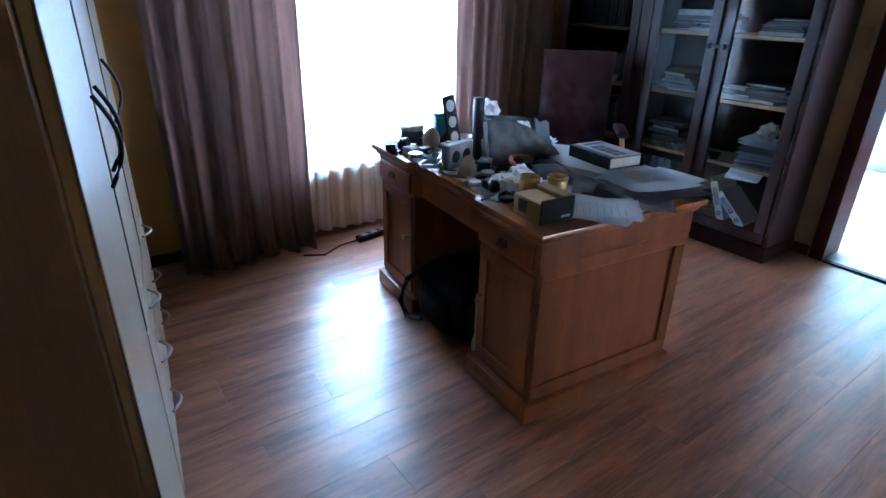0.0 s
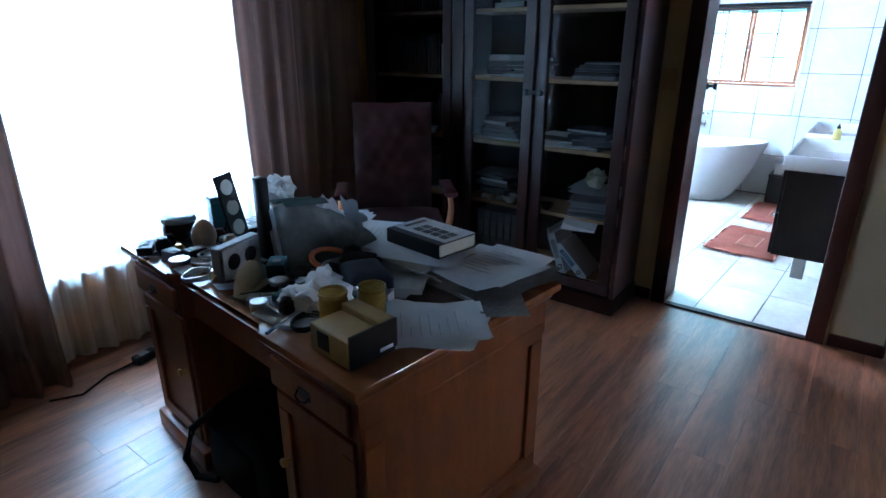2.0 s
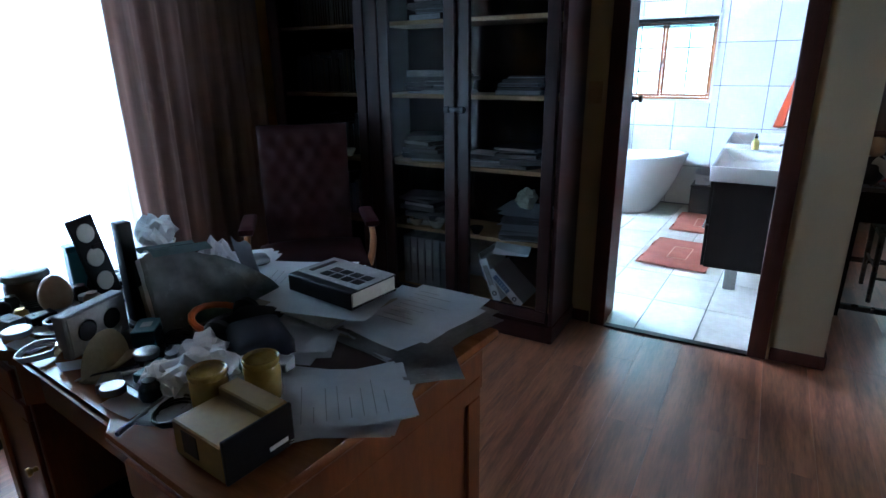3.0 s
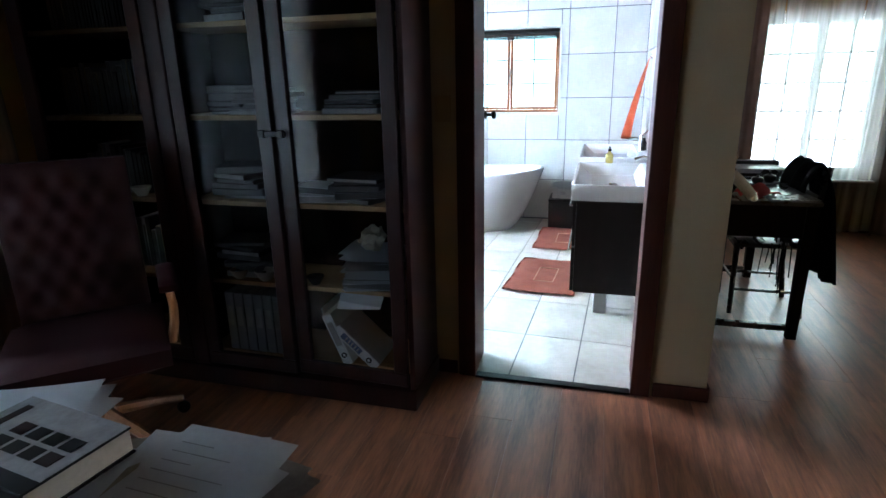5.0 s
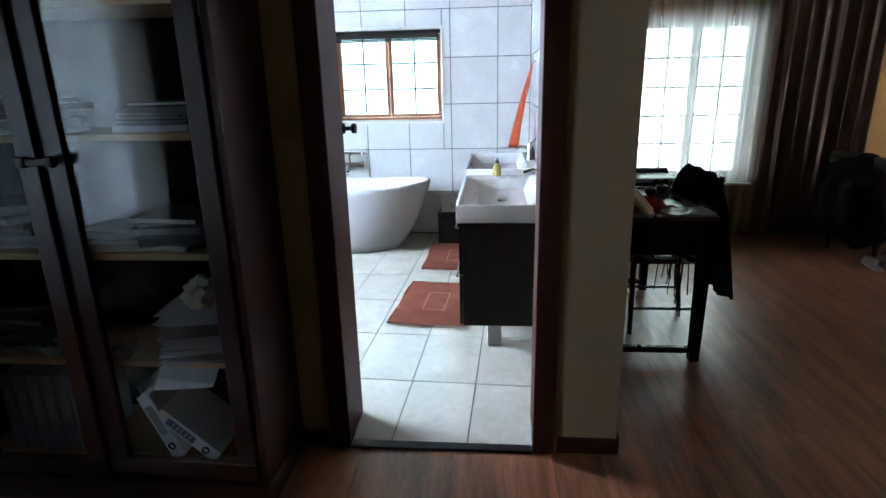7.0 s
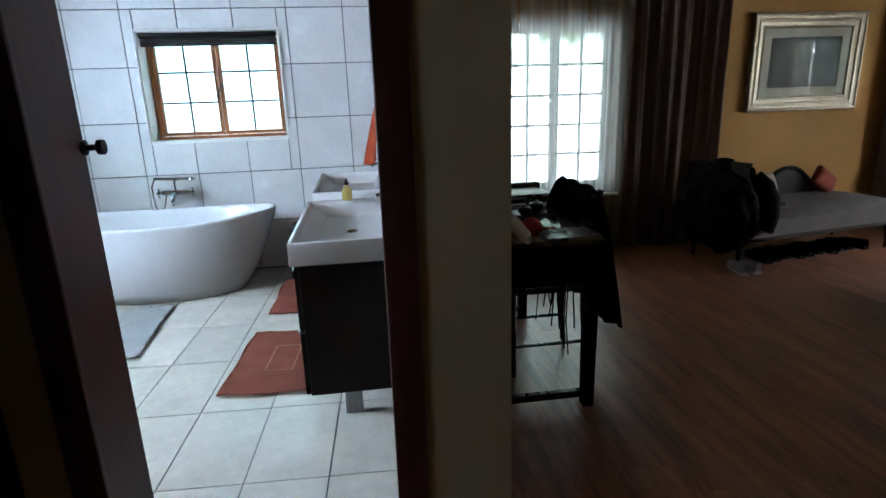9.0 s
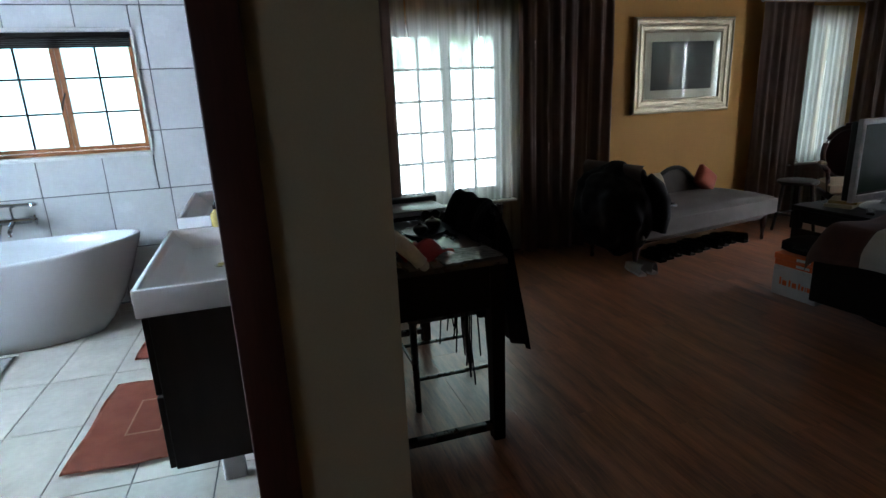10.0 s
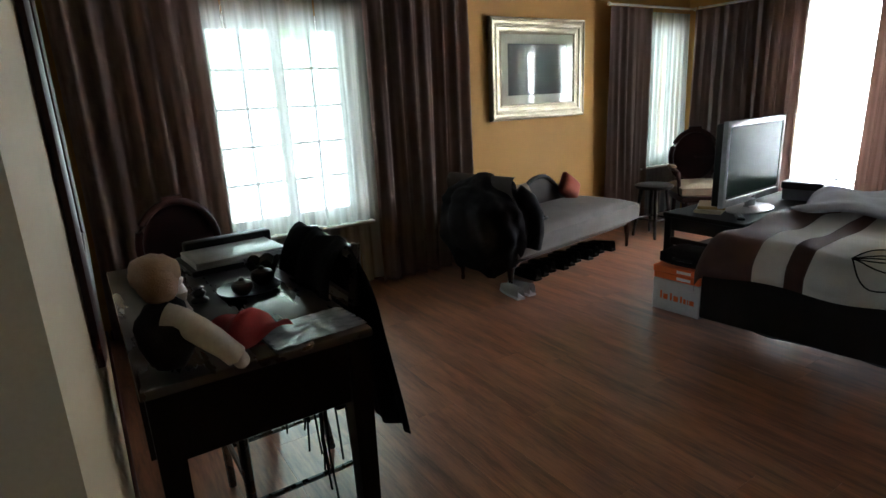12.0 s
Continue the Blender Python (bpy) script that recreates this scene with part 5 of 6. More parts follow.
surf(bm, jacket_pt, 34, 30, 0.008)
part("cloth", bm, BLACKC, shawl, sharp=180)
rng = random.Random(4)
for k in range(16):
    x = 5.12 + 0.03 * k + rng.uniform(-0.01, 0.01)
    y = 0.36 + rng.uniform(-0.03, 0.03)
    z = 0.50
    L = rng.uniform(0.16, 0.34)
    part("fringe_strand", tube(bmesh.new(), [(x, y, z), (x + rng.uniform(-0.02, 0.02), y, z - L * 0.5), (x + rng.uniform(-0.05, 0.05), y, z - L)], 0.0035, 5), BLACKC, shawl)
bm = bmesh.new()
surf(bm, lambda u, v: Vector((5.12 + 0.46 * u, 0.36 - 0.06 * v + 0.008 * math.sin(20 * u), 0.495 + 0.012 * math.sin(14 * u))), 24, 6, 0.006)
part("inner_fold", bm, BLACKC, shawl, sharp=180)

# ---- small things on the desk ----
DZ = DT + 0.003


def on_desk(x, y, rz=0.0, z=DZ):
    return pose(x, y, z, 0, 0, rz)


def sheet(bm, cx, cy, z, w_, l_, rot, curl=0.006, seed=0):
    """One sheet of paper with lifted corners."""
    rng = random.Random(seed)
    a, b = rng.uniform(0, 6), rng.uniform(0, 6)
    m = pose(cx, cy, z, 0, 0, rot)
    surf(bm, lambda u, v: m @ Vector(((u - 0.5) * w_, (v - 0.5) * l_, curl * (abs(2 * u - 1) ** 3 * (0.5 + 0.5 * math.sin(a + 3 * v)) + abs(2 * v - 1) ** 3 * (0.5 + 0.5 * math.sin(b + 3 * u))))), 6, 8, 0.0006)


def papers(name, m, n, label, mats, spread=0.02, turn=6, w_=0.21, l_=0.297, lines=True, seed=1, gap=0.0022, curl=0.006):
    """Loose pile of sheets, each lying a little askew, with printed bars on the uppermost."""
    rng = random.Random(seed)
    t = thing(name, m, label, "papers")
    for i in range(n):
        bm = bmesh.new()
        x, y, r = rng.uniform(-spread, spread), rng.uniform(-spread, spread), rng.uniform(-turn, turn)
        sheet(bm, x, y, 0.001 + i * gap, w_, l_, r, curl if i > n - 4 else 0.001, seed * 50 + i)
        top_ = part("sheet", bm, mats[0] if i > n - 3 else rng.choice(mats), t)
    if lines:
        q = pose(x, y, 0, 0, 0, r)
        for k in range(9):
            ln = rng.uniform(0.3, 0.85) * (w_ - 0.05)
            c = q @ Vector((-(w_ - 0.05 - ln) / 2, l_ / 2 - 0.05 - k * 0.024, 0.001 + n * gap + 0.0012))
            part("print_line", B(c, (ln, 0.0016, 0.0006), 0, rot=r), INK, top_, "grey printed line")
    return t


ct = thing("gift_carton", on_desk(1.715, 2.065, -6), "gold and black gift carton with its inner tray", "box")
part("tray", B((-0.028, 0, 0.036), (0.095, 0.145, 0.072), 0.003), GOLD, ct, "gold printed side")
part("sleeve", B((0.042, -0.0, 0.044), (0.045, 0.147, 0.088), 0.003), GOLD, ct)
part("front", B((-0.005, -0.0775, 0.043), (0.142, 0.008, 0.086), 0.002), BLACK, ct, "black front")
part("label_bar", B((0.03, -0.082, 0.02), (0.04, 0.002, 0.009), 0.0005), PAPER, ct, "small white bar")
part("label_bar", B((-0.076, 0.02, 0.04), (0.002, 0.045, 0.045), 0.0005), BLACK, ct, "dark emblem")
JAR = [(0, 0), (0.03, 0), (0.034, 0.005), (0.036, 0.02), (0.036, 0.05), (0.033, 0.058), (0.031, 0.06)]
for x, y in ((1.76, 2.185), (1.845, 2.13)):
    j = thing("jar", on_desk(x, y), "mustard amber glass jar with a glass lid", "jar", "amber jars")
    part("glass", lathe(bmesh.new(), [(r * 1.05, z * 1.55) for r, z in JAR] + [(0.0, 0.093)], 24), AMBER, j)
    part("lid", lathe(bmesh.new(), [(0.037, 0.090), (0.0385, 0.093), (0.0385, 0.100), (0.036, 0.103), (0.033, 0.102), (0.031, 0.097), (0.0, 0.095)], 24), AMBER, j, "pressed glass lid")
papers("papers", on_desk(1.90, 2.02, 34), 6, "loose white letters fanned out on the desk", [PAPER], 0.032, 15, seed=3)
papers("papers", on_desk(1.82, 2.20, 20), 3, "white letters under the gift carton", [PAPER], 0.015, 8, seed=13)
papers("papers", on_desk(2.285, 2.02, -99), 13, "thick pile of opened mail with a printed statement on top", [PAPER, PAPER, PAPERG, PAPER2], 0.035, 15, 0.225, 0.31, seed=4, gap=0.0036, curl=0.005)
papers("papers", on_desk(2.16, 1.935, -50), 4, "grey printed envelopes under the mail pile", [PAPERG, PAPER], 0.012, 6, 0.12, 0.24, seed=5)
papers("papers", on_desk(2.25, 2.30, 4), 16, "mixed pile of magazines and papers", [PAPER, PAPER2, PAPER, PAPERG], 0.045, 24, 0.21, 0.30, seed=6, gap=0.0036, lines=False, curl=0.005)
papers("papers", on_desk(2.05, 2.28, 30), 6, "layered sheets sliding off one another", [PAPER, PAPERG], 0.03, 14, 0.15, 0.21, seed=7, lines=False)
papers("papers", on_desk(2.42, 2.55, 10), 6, "white sheets spread at the back of the desk", [PAPER], 0.04, 20, 0.22, 0.31, seed=8)
papers("papers", on_desk(2.40, 2.90, 40), 4, "white sheets beside the far edge of the desk", [PAPER], 0.03, 20, 0.22, 0.31, seed=9)
hb = thing("hardcover_book", on_desk(2.280, 2.275, -8, DZ + 0.0625), "thick dark hardcover with rows of small photographs", "book")
part("cover", B((0, 0, 0.002), (0.17, 0.25, 0.004), 0.001), BLACK, hb)
part("cover", B((0, 0, 0.046), (0.17, 0.25, 0.004), 0.001), BLACK, hb)
part("pages", B((0.003, 0, 0.024), (0.160, 0.242, 0.039), 0.001), PAPER2, hb)
part("cover_sheet", B((0.012, 0.0, 0.0487), (0.142, 0.246, 0.0012), 0), PAPERG, hb, "grey cover print")
part("spine", B((-0.0855, 0, 0.024), (0.005, 0.25, 0.048), 0.002), BLACK, hb)
for i in range(4):
    for j in range(2):
        part("photo", B((-0.022 + j * 0.036, -0.085 + i * 0.040, 0.0498), (0.027, 0.031, 0.001), 0), BLACK if (i + j) % 4 else MAHOG, hb, "small dark photograph")
part("title_bar", B((0.014, 0.092, 0.0498), (0.095, 0.016, 0.001), 0), MAHOG, hb, "dark printed bar")
ph = thing("mouse", on_desk(2.41, 2.78, 60, DZ + 0.012), "dark grey computer mouse on papers", "mouse")
part("shell", pad(bmesh.new(), (0, 0, 0.016), (0.06, 0.105, 0.028), 0.006, 10, 14), GREYB, ph)
part("wheel", lathe(bmesh.new(), [(0, -0.004), (0.009, -0.004), (0.009, 0.004), (0, 0.004)], 10, m=pose(0, 0.03, 0.032, 0, 90)), BLACK, ph)

tw = thing("speaker_tower", on_desk(1.955, 2.725, -6), "tall slim black column standing on the desk", "speaker")
part("column", B((0, 0, 0.145), (0.036, 0.044, 0.28), 0.006, seg=2), BLACK, tw)
part("base", B((0, 0, 0.006), (0.075, 0.085, 0.012), 0.004), BLACK, tw)
fd = thing("file_sorter", on_desk(2.055, 2.56, -14), "smoky plastic file sorter stuffed with papers", "file sorter")
for k in range(4):
    bm = bmesh.new()
    lean = 0.02 + 0.035 * k
    surf(bm, lambda u, v: Vector((-0.13 + u * (0.35 - 0.17 * v ** 1.6), -0.04 + lean + 0.05 * v + 0.012 * noise.noise(Vector((5 * u, 4 * v, k))), 0.012 + v * (0.20 - 0.015 * k + 0.012 * math.sin(5 * u) - 0.03 * u * u))), 18, 14, 0.004)
    part("folder", bm, SMOKE if k < 2 else (PAPER, PAPERG)[k % 2], fd)
part("tray", B((0, 0.03, 0.007), (0.27, 0.15, 0.012), 0.004), BLACK, fd)
part("top_sheet", surf(bmesh.new(), lambda u, v: Vector((-0.12 + 0.15 * u, -0.01 + 0.13 * v, 0.214 - 0.012 * u + 0.012 * math.sin(6 * v) + 0.006 * noise.noise(Vector((8 * u, 8 * v, 2))))), 8, 8, 0.002), TEALG, fd, "sea-green translucent top film")
part("side_film", surf(bmesh.new(), lambda u, v: Vector((0.142 + 0.05 * (1 - v) ** 1.5, 0.0 + 0.12 * u, 0.012 + 0.17 * v + 0.008 * math.sin(7 * u))), 8, 8, 0.002), GREYB, fd)
fr = thing("photo_frame", on_desk(2.03, 2.985, 12), "dark upright frame with three pale oval portraits", "photo frame")
LEAN_ = Matrix.Rotation(radians(-9), 4, "X") @ Matrix.Rotation(radians(-5), 4, "Y")
part("board", B((0, 0, 0.125), (0.085, 0.012, 0.25), 0.003), BLACK, fr).matrix_basis = LEAN_
for k in range(3):
    part("oval", lathe(bmesh.new(), [(0, 0.003), (0.026, 0.003), (0.029, 0)], 24, m=pose(0, -0.0055, 0.05 + 0.076 * k, 90)), BONE, fr, "pale oval").matrix_basis = LEAN_
part("strut", B((0, 0.045, 0.085), (0.03, 0.008, 0.17), 0.002, rot=Matrix.Rotation(radians(22), 4, "X")), BLACK, fr)
bl = thing("blue_box", on_desk(2.02, 3.10, -10), "slim dark teal box standing on the desk", "box")
part("body", B((0, 0, 0.065), (0.07, 0.045, 0.13), 0.004), TEAL, bl)
part("lid", B((0, 0, 0.14), (0.074, 0.049, 0.022), 0.004), TEAL, bl)
tin = thing("glass_jar", on_desk(1.90, 3.18), "round lidded glass jar full of small things", "jar")
part("bowl", lathe(bmesh.new(), [(0, 0), (0.055, 0), (0.06, 0.01), (0.06, 0.05), (0.055, 0.065), (0, 0.066)], 28), PEWTER, tin)
part("lid", lathe(bmesh.new(), [(0.061, 0.066), (0.063, 0.072), (0.058, 0.085), (0.05, 0.09), (0.0, 0.088)], 28), SMOKE, tin)
eg = thing("stone_egg", on_desk(1.88, 2.98), "tan marbled stone egg on a small ring", "ornament")
part("egg", lathe(bmesh.new(), [(0, 0.008)] + [(0.042 * math.sin(math.pi * i / 14) * (1 + 0.12 * math.cos(math.pi * i / 14)), 0.06 - 0.055 * math.cos(math.pi * i / 14)) for i in range(1, 14)] + [(0, 0.115)], 24), EGGC, eg)
part("ring", lathe(bmesh.new(), [(0.02, 0), (0.03, 0), (0.03, 0.012), (0.024, 0.014), (0.02, 0.01)], 20), BRASS, eg)
sa = thing("saucer", on_desk(1.82, 2.86), "white saucer with a coil of jewellery", "saucer")
part("dish", lathe(bmesh.new(), [(0, 0.002), (0.03, 0), (0.035, 0.004), (0.062, 0.016), (0.064, 0.018), (0.06, 0.019), (0.03, 0.008), (0, 0.007)], 28), BONE, sa)
bm = bmesh.new()
for k in range(4):
    tube(bm, [((0.022 + 0.004 * k) * math.cos(a), (0.022 + 0.003 * k) * math.sin(a + k), 0.014 + 0.006 * k) for a in [i * 0.55 for i in range(12)]], 0.004, 6)
part("chain", bm, STEEL, sa, "steel chain")
rng = random.Random(21)
for k, (x, y, r, mt, lb, cat) in enumerate(((1.78, 3.08, 0.028, PEWTER, "dark knobbly metal ornament", "ornament"), (1.83, 3.13, 0.022, PEWTER, "small dark metal ornament", "ornament"), (1.80, 3.01, 0.02, BRASS, "little brass pot", "pot"),
                                             (1.95, 2.93, 0.026, EGGC, "round brown stone", "stone"), (1.97, 3.03, 0.024, MAHOG, "small dark wooden bowl", "bowl"), (1.79, 2.76, 0.024, STEEL, "small steel clip tin", "tin"),
                                             (1.745, 2.70, 0.02, CHROME, "crumpled bright foil wrapper", "wrapper"), (1.93, 2.80, 0.026, NAVY, "small dark round case", "case"), (1.83, 2.40, 0.026, GREYB, "grey cable reel", "reel"),
                                             (1.735, 2.345, 0.024, BLACK, "black camera lens cap pot", "pot"), (1.90, 2.33, 0.022, BLACK, "short black cylinder", "tin"), (2.20, 2.95, 0.035, PEWTER, "round dark tin", "tin"))):
    bm = bmesh.new()
    lathe(bm, [(0, 0), (r * 0.8, 0), (r, r * 0.5), (r * 0.92, r * 1.3), (r * 0.55, r * 1.7), (r * 0.6, r * 1.9), (0, r * 1.95)], 14)
    for v in bm.verts:
        v.co += Vector((rng.uniform(-1, 1), rng.uniform(-1, 1), rng.uniform(-0.4, 0.4))) * r * 0.06
    for v in bm.verts:
        v.co.z = max(v.co.z, 0)
    solo("ornament" if cat == "ornament" else cat.replace(" ", "_"), bm, mt, lb + " standing on the desk", cat, m=on_desk(x, y, 40 * k))
sf = thing("picture_box", on_desk(1.825, 2.70, 14), "grey patterned picture box standing on edge", "box")
part("body", B((0, 0, 0.055), (0.178, 0.036, 0.11), 0.003), GREYB, sf)
part("front", B((-0.0, -0.0195, 0.055), (0.164, 0.003, 0.097), 0.001), PAPERG, sf)
part("spot", lathe(bmesh.new(), [(0, 0.002), (0.024, 0.002), (0.026, 0)], 20, m=pose(-0.035, -0.021, 0.055, 90)), BLACK, sf, "dark round motif")
part("spot", lathe(bmesh.new(), [(0, 0.002), (0.024, 0.002), (0.026, 0)], 20, m=pose(0.038, -0.021, 0.055, 90)), BLACK, sf, "dark round motif")
hd = thing("fan_dish", on_desk(1.77, 2.55, 20), "tan half-round letter fan standing upright", "letter rack")
bm = bmesh.new()
surf(bm, lambda u, v: Vector((0.075 * v * math.cos(math.pi * u), -0.01 + 0.02 * v, 0.006 + 0.085 * v * math.sin(math.pi * u))), 20, 6, 0.008)
part("fan", bm, TANC, hd)
part("foot", B((0, 0, 0.004), (0.15, 0.04, 0.008), 0.003), TANC, hd)
for k, (x, y, s) in enumerate(((1.80, 2.30, 0.055), (1.85, 2.27, 0.045), (1.77, 2.36, 0.04), (1.88, 2.36, 0.05))):
    bm = bmesh.new()
    bmesh.ops.create_icosphere(bm, subdivisions=3, radius=s)
    for v in bm.verts:
        n = noise.noise(v.co * 34 + Vector((k * 7, 0, 0))) * 0.5 + noise.noise(v.co * 70) * 0.25
        v.co *= 1 + n
        v.co.z = max(-s * 0.75, v.co.z * 0.8)
    solo("tissue", bm, PAPER, "crumpled white tissue lying among the clutter", "tissue", "tissues", m=on_desk(x, y, 50 * k, DZ + s * 0.75), sharp=12)
hp = thing("headphones", on_desk(2.02, 2.46, 20, DZ + 0.005), "orange and black headphones lying on the desk", "headphones")
part("band", tube(bmesh.new(), [(0.075 * math.cos(a), 0.075 * math.sin(a), 0.035 + 0.02 * math.sin(a)) for a in [radians(-20 + 22 * i) for i in range(11)]], 0.009, 8), ORGP, hp, "orange band")
for a in (-20, 200):
    part("ear_cup", lathe(bmesh.new(), [(0, -0.018), (0.03, -0.018), (0.036, 0), (0.03, 0.018), (0, 0.018)], 20, m=pose(0.075 * math.cos(radians(a)), 0.075 * math.sin(radians(a)), 0.032, 0, 70)), BLACK, hp)
nv = solo("pouch", pad(bmesh.new(), (0, 0, 0.035), (0.13, 0.16, 0.06), 0.008, 12, 12), NAVY, "navy cloth pouch lying on the desk", "pouch", m=on_desk(1.99, 2.30, -30), sharp=180)
solo("camera_pouch", pad(bmesh.new(), (0, 0, 0.03), (0.09, 0.12, 0.05), 0.006, 12, 12), BLACKC, "small black camera pouch on the desk", "pouch", m=on_desk(2.07, 2.40, 20), sharp=180)
mg = thing("mug", on_desk(2.16, 2.90), "white mug stuffed with crumpled paper", "mug")
part("cup", lathe(bmesh.new(), [(0, 0), (0.036, 0), (0.04, 0.01), (0.042, 0.13), (0.046, 0.14), (0.05, 0.15), (0.046, 0.15), (0.038, 0.13), (0.036, 0.02), (0, 0.015)], 24), BONE, mg)
bm = bmesh.new()
bmesh.ops.create_icosphere(bm, subdivisions=3, radius=0.05, matrix=Matrix.Translation((0, 0, 0.18)))
for v in bm.verts:
    v.co += (v.co - Vector((0, 0, 0.18))) * (0.6 * noise.noise(v.co * 40))
part("crumpled_paper", bm, PAPER, mg, sharp=12)
wp = solo("crumpled_bag", surf(bmesh.new(), lambda u, v: Vector((0.20 * (u - 0.5), 0.18 * (v - 0.5), 0.012 + 0.14 * math.sin(3.14 * u) * math.sin(3.14 * v) + 0.03 * noise.noise(Vector((u * 9, v * 9, 1))))), 18, 18, 0.003), PAPER, "crumpled pale plastic bag on the desk", "bag", m=on_desk(2.24, 2.74, 30), sharp=20)

CLUT = random.Random(77)


def trinket(x, y, kind, mt, label, z=DZ, rz=0.0):
    """Small odds and ends: a box, a cable coil, a pen, a flat tin or a card."""
    if kind == "matchbox":
        t = thing("small_box", on_desk(x, y, rz, z), label, "box")
        h = CLUT.uniform(0.02, 0.05)
        part("body", B((0, 0, h / 2), (CLUT.uniform(0.04, 0.08), CLUT.uniform(0.05, 0.09), h), 0.002), mt, t)
        part("label", B((0, 0, h + 0.0006), (0.025, 0.03, 0.001), 0), PAPERG, t)
    elif kind == "coil":
        t = thing("cable_coil", on_desk(x, y, rz, z), label, "cable")
        r = CLUT.uniform(0.025, 0.045)
        for k in range(3):
            part("loop", tube(bmesh.new(), [(r * math.cos(a) * (1 + 0.1 * k), r * math.sin(a), 0.005 + 0.006 * k + 0.003 * math.sin(2 * a)) for a in [i * 0.52 for i in range(13)]], 0.003, 6), mt, t)
    elif kind == "pen":
        t = thing("pen", on_desk(x, y, rz, z), label, "pen")
        part("barrel", tube(bmesh.new(), [(-0.06, 0, 0.006), (0.05, 0, 0.006)], 0.005, 8), mt, t)
        part("tip", tube(bmesh.new(), [(0.05, 0, 0.006), (0.068, 0, 0.005)], 0.005, 8, 0.001), STEEL, t)
    elif kind == "tin":
        t = thing("round_tin", on_desk(x, y, rz, z), label, "tin")
        r = CLUT.uniform(0.02, 0.034)
        part("base", lathe(bmesh.new(), [(0, 0), (r, 0), (r, 0.018), (0, 0.019)], 20), mt, t)
        part("lid", lathe(bmesh.new(), [(r * 1.03, 0.015), (r * 1.03, 0.026), (r * 0.95, 0.029), (0, 0.03)], 20), STEEL, t)
    else:
        t = thing("card", on_desk(x, y, rz, z), label, "card")
        part("sheet", surf(bmesh.new(), lambda u, v: Vector(((u - 0.5) * 0.085, (v - 0.5) * 0.055, 0.002 + 0.012 * u * u)), 5, 4, 0.001), mt, t)


KINDS = [("matchbox", BLACK, "small black carton among the desk clutter"), ("coil", BLACK, "coiled black cable on the desk"), ("pen", NAVY, "dark pen lying on the desk"), ("tin", PEWTER, "small round tin on the desk"),
         ("card", PAPER, "white business card on the desk"), ("matchbox", GREYB, "small grey carton among the desk clutter"), ("pen", STEEL, "steel pen lying on the desk"), ("coil", STEEL, "bright chain coiled on the desk"),
         ("matchbox", TEAL, "small blue carton among the desk clutter"), ("tin", BRASS, "small brass tin on the desk")]
SPOTS = [(1.74, 3.12), (1.77, 2.93), (1.73, 2.83), (1.86, 3.07), (1.93, 3.10), (1.86, 2.92), (1.75, 2.52), (1.70, 2.42), (1.68, 2.30), (1.83, 2.50), (1.88, 2.45), (1.86, 2.72), (1.80, 2.67), (1.72, 2.24), (1.90, 2.25),
         (1.94, 2.20), (2.10, 2.50), (2.13, 2.42), (1.79, 2.46), (1.96, 2.98), (2.10, 3.05), (2.16, 3.10), (1.69, 2.36), (1.93, 2.52), (1.90, 2.60), (1.76, 2.98), (1.80, 3.05), (1.74, 2.90), (1.84, 3.20), (1.90, 3.04), (1.81, 2.92), (1.72, 2.76), (1.74, 2.62), (1.84, 2.44),
         (1.80, 2.42), (1.72, 2.47), (1.97, 2.90), (1.86, 2.22), (2.08, 2.95)]
for i, (x, y) in enumerate(SPOTS):
    k, mt, lb = KINDS[(i * 7) % 10]
    trinket(x, y, k, mt, lb, DZ, CLUT.uniform(0, 180))

# under the desk
bg = thing("backpack", pose(1.87, 2.63, 0, 0, 0, -6), "black backpack lying in the desk kneehole", "bag")
part("body", pad(bmesh.new(), (0, 0, 0.17), (0.34, 0.42, 0.28), 0.03, 18, 18), BLACKC, bg)
part("pocket", pad(bmesh.new(), (-0.17, 0.02, 0.14), (0.26, 0.17, 0.06), 0.02, 12, 12, axis="x"), BLACKC, bg)
part("strap", tube(bmesh.new(), [(-0.15, 0.18, 0.27), (-0.22, 0.23, 0.20), (-0.25, 0.25, 0.08), (-0.24, 0.20, 0.02), (-0.20, 0.12, 0.03)], 0.014, 8), BLACK, bg)
part("buckle", B((-0.225, 0.23, 0.19), (0.012, 0.03, 0.02), 0.003), CHROME, bg)
cb = thing("cream_box", pose(1.80, 2.40, 0, 0, 0, -6), "small cream cardboard box beside the desk pedestal", "box")
part("body", B((0, 0, 0.13), (0.12, 0.09, 0.26), 0.003), PAPER2, cb)
part("lid", B((0, 0, 0.267), (0.124, 0.094, 0.012), 0.003), PAPER2, cb)
pb = thing("power_strip", pose(2.02, 3.84, 0, 0, 0, 10), "dark extension lead lying under the window", "power strip")
part("block", B((0, 0, 0.022), (0.26, 0.055, 0.042), 0.006), BLACK, pb)
part("cable", tube(bmesh.new(), [(-0.13, 0, 0.02), (-0.25, 0.03, 0.006), (-0.4, -0.02, 0.006), (-0.5, 0.06, 0.006)], 0.005, 6), BLACK, pb)
for k in range(3):
    part("socket", B((-0.08 + 0.08 * k, 0, 0.044), (0.045, 0.035, 0.004), 0.001), GREYB, pb)

# light switch
sw = thing("light_switch", pose(XD, 2.115, 1.31, 0, 0, -90), "cream plastic light switch on the wall", "light switch")
part("plate", B((0, -0.004, 0), (0.075, 0.008, 0.115), 0.003), CUPB, sw)
part("rocker", B((0, -0.010, 0), (0.03, 0.006, 0.05), 0.002), CUPB, sw)

# ---- what stands in the bookcase ----
rng = random.Random(31)


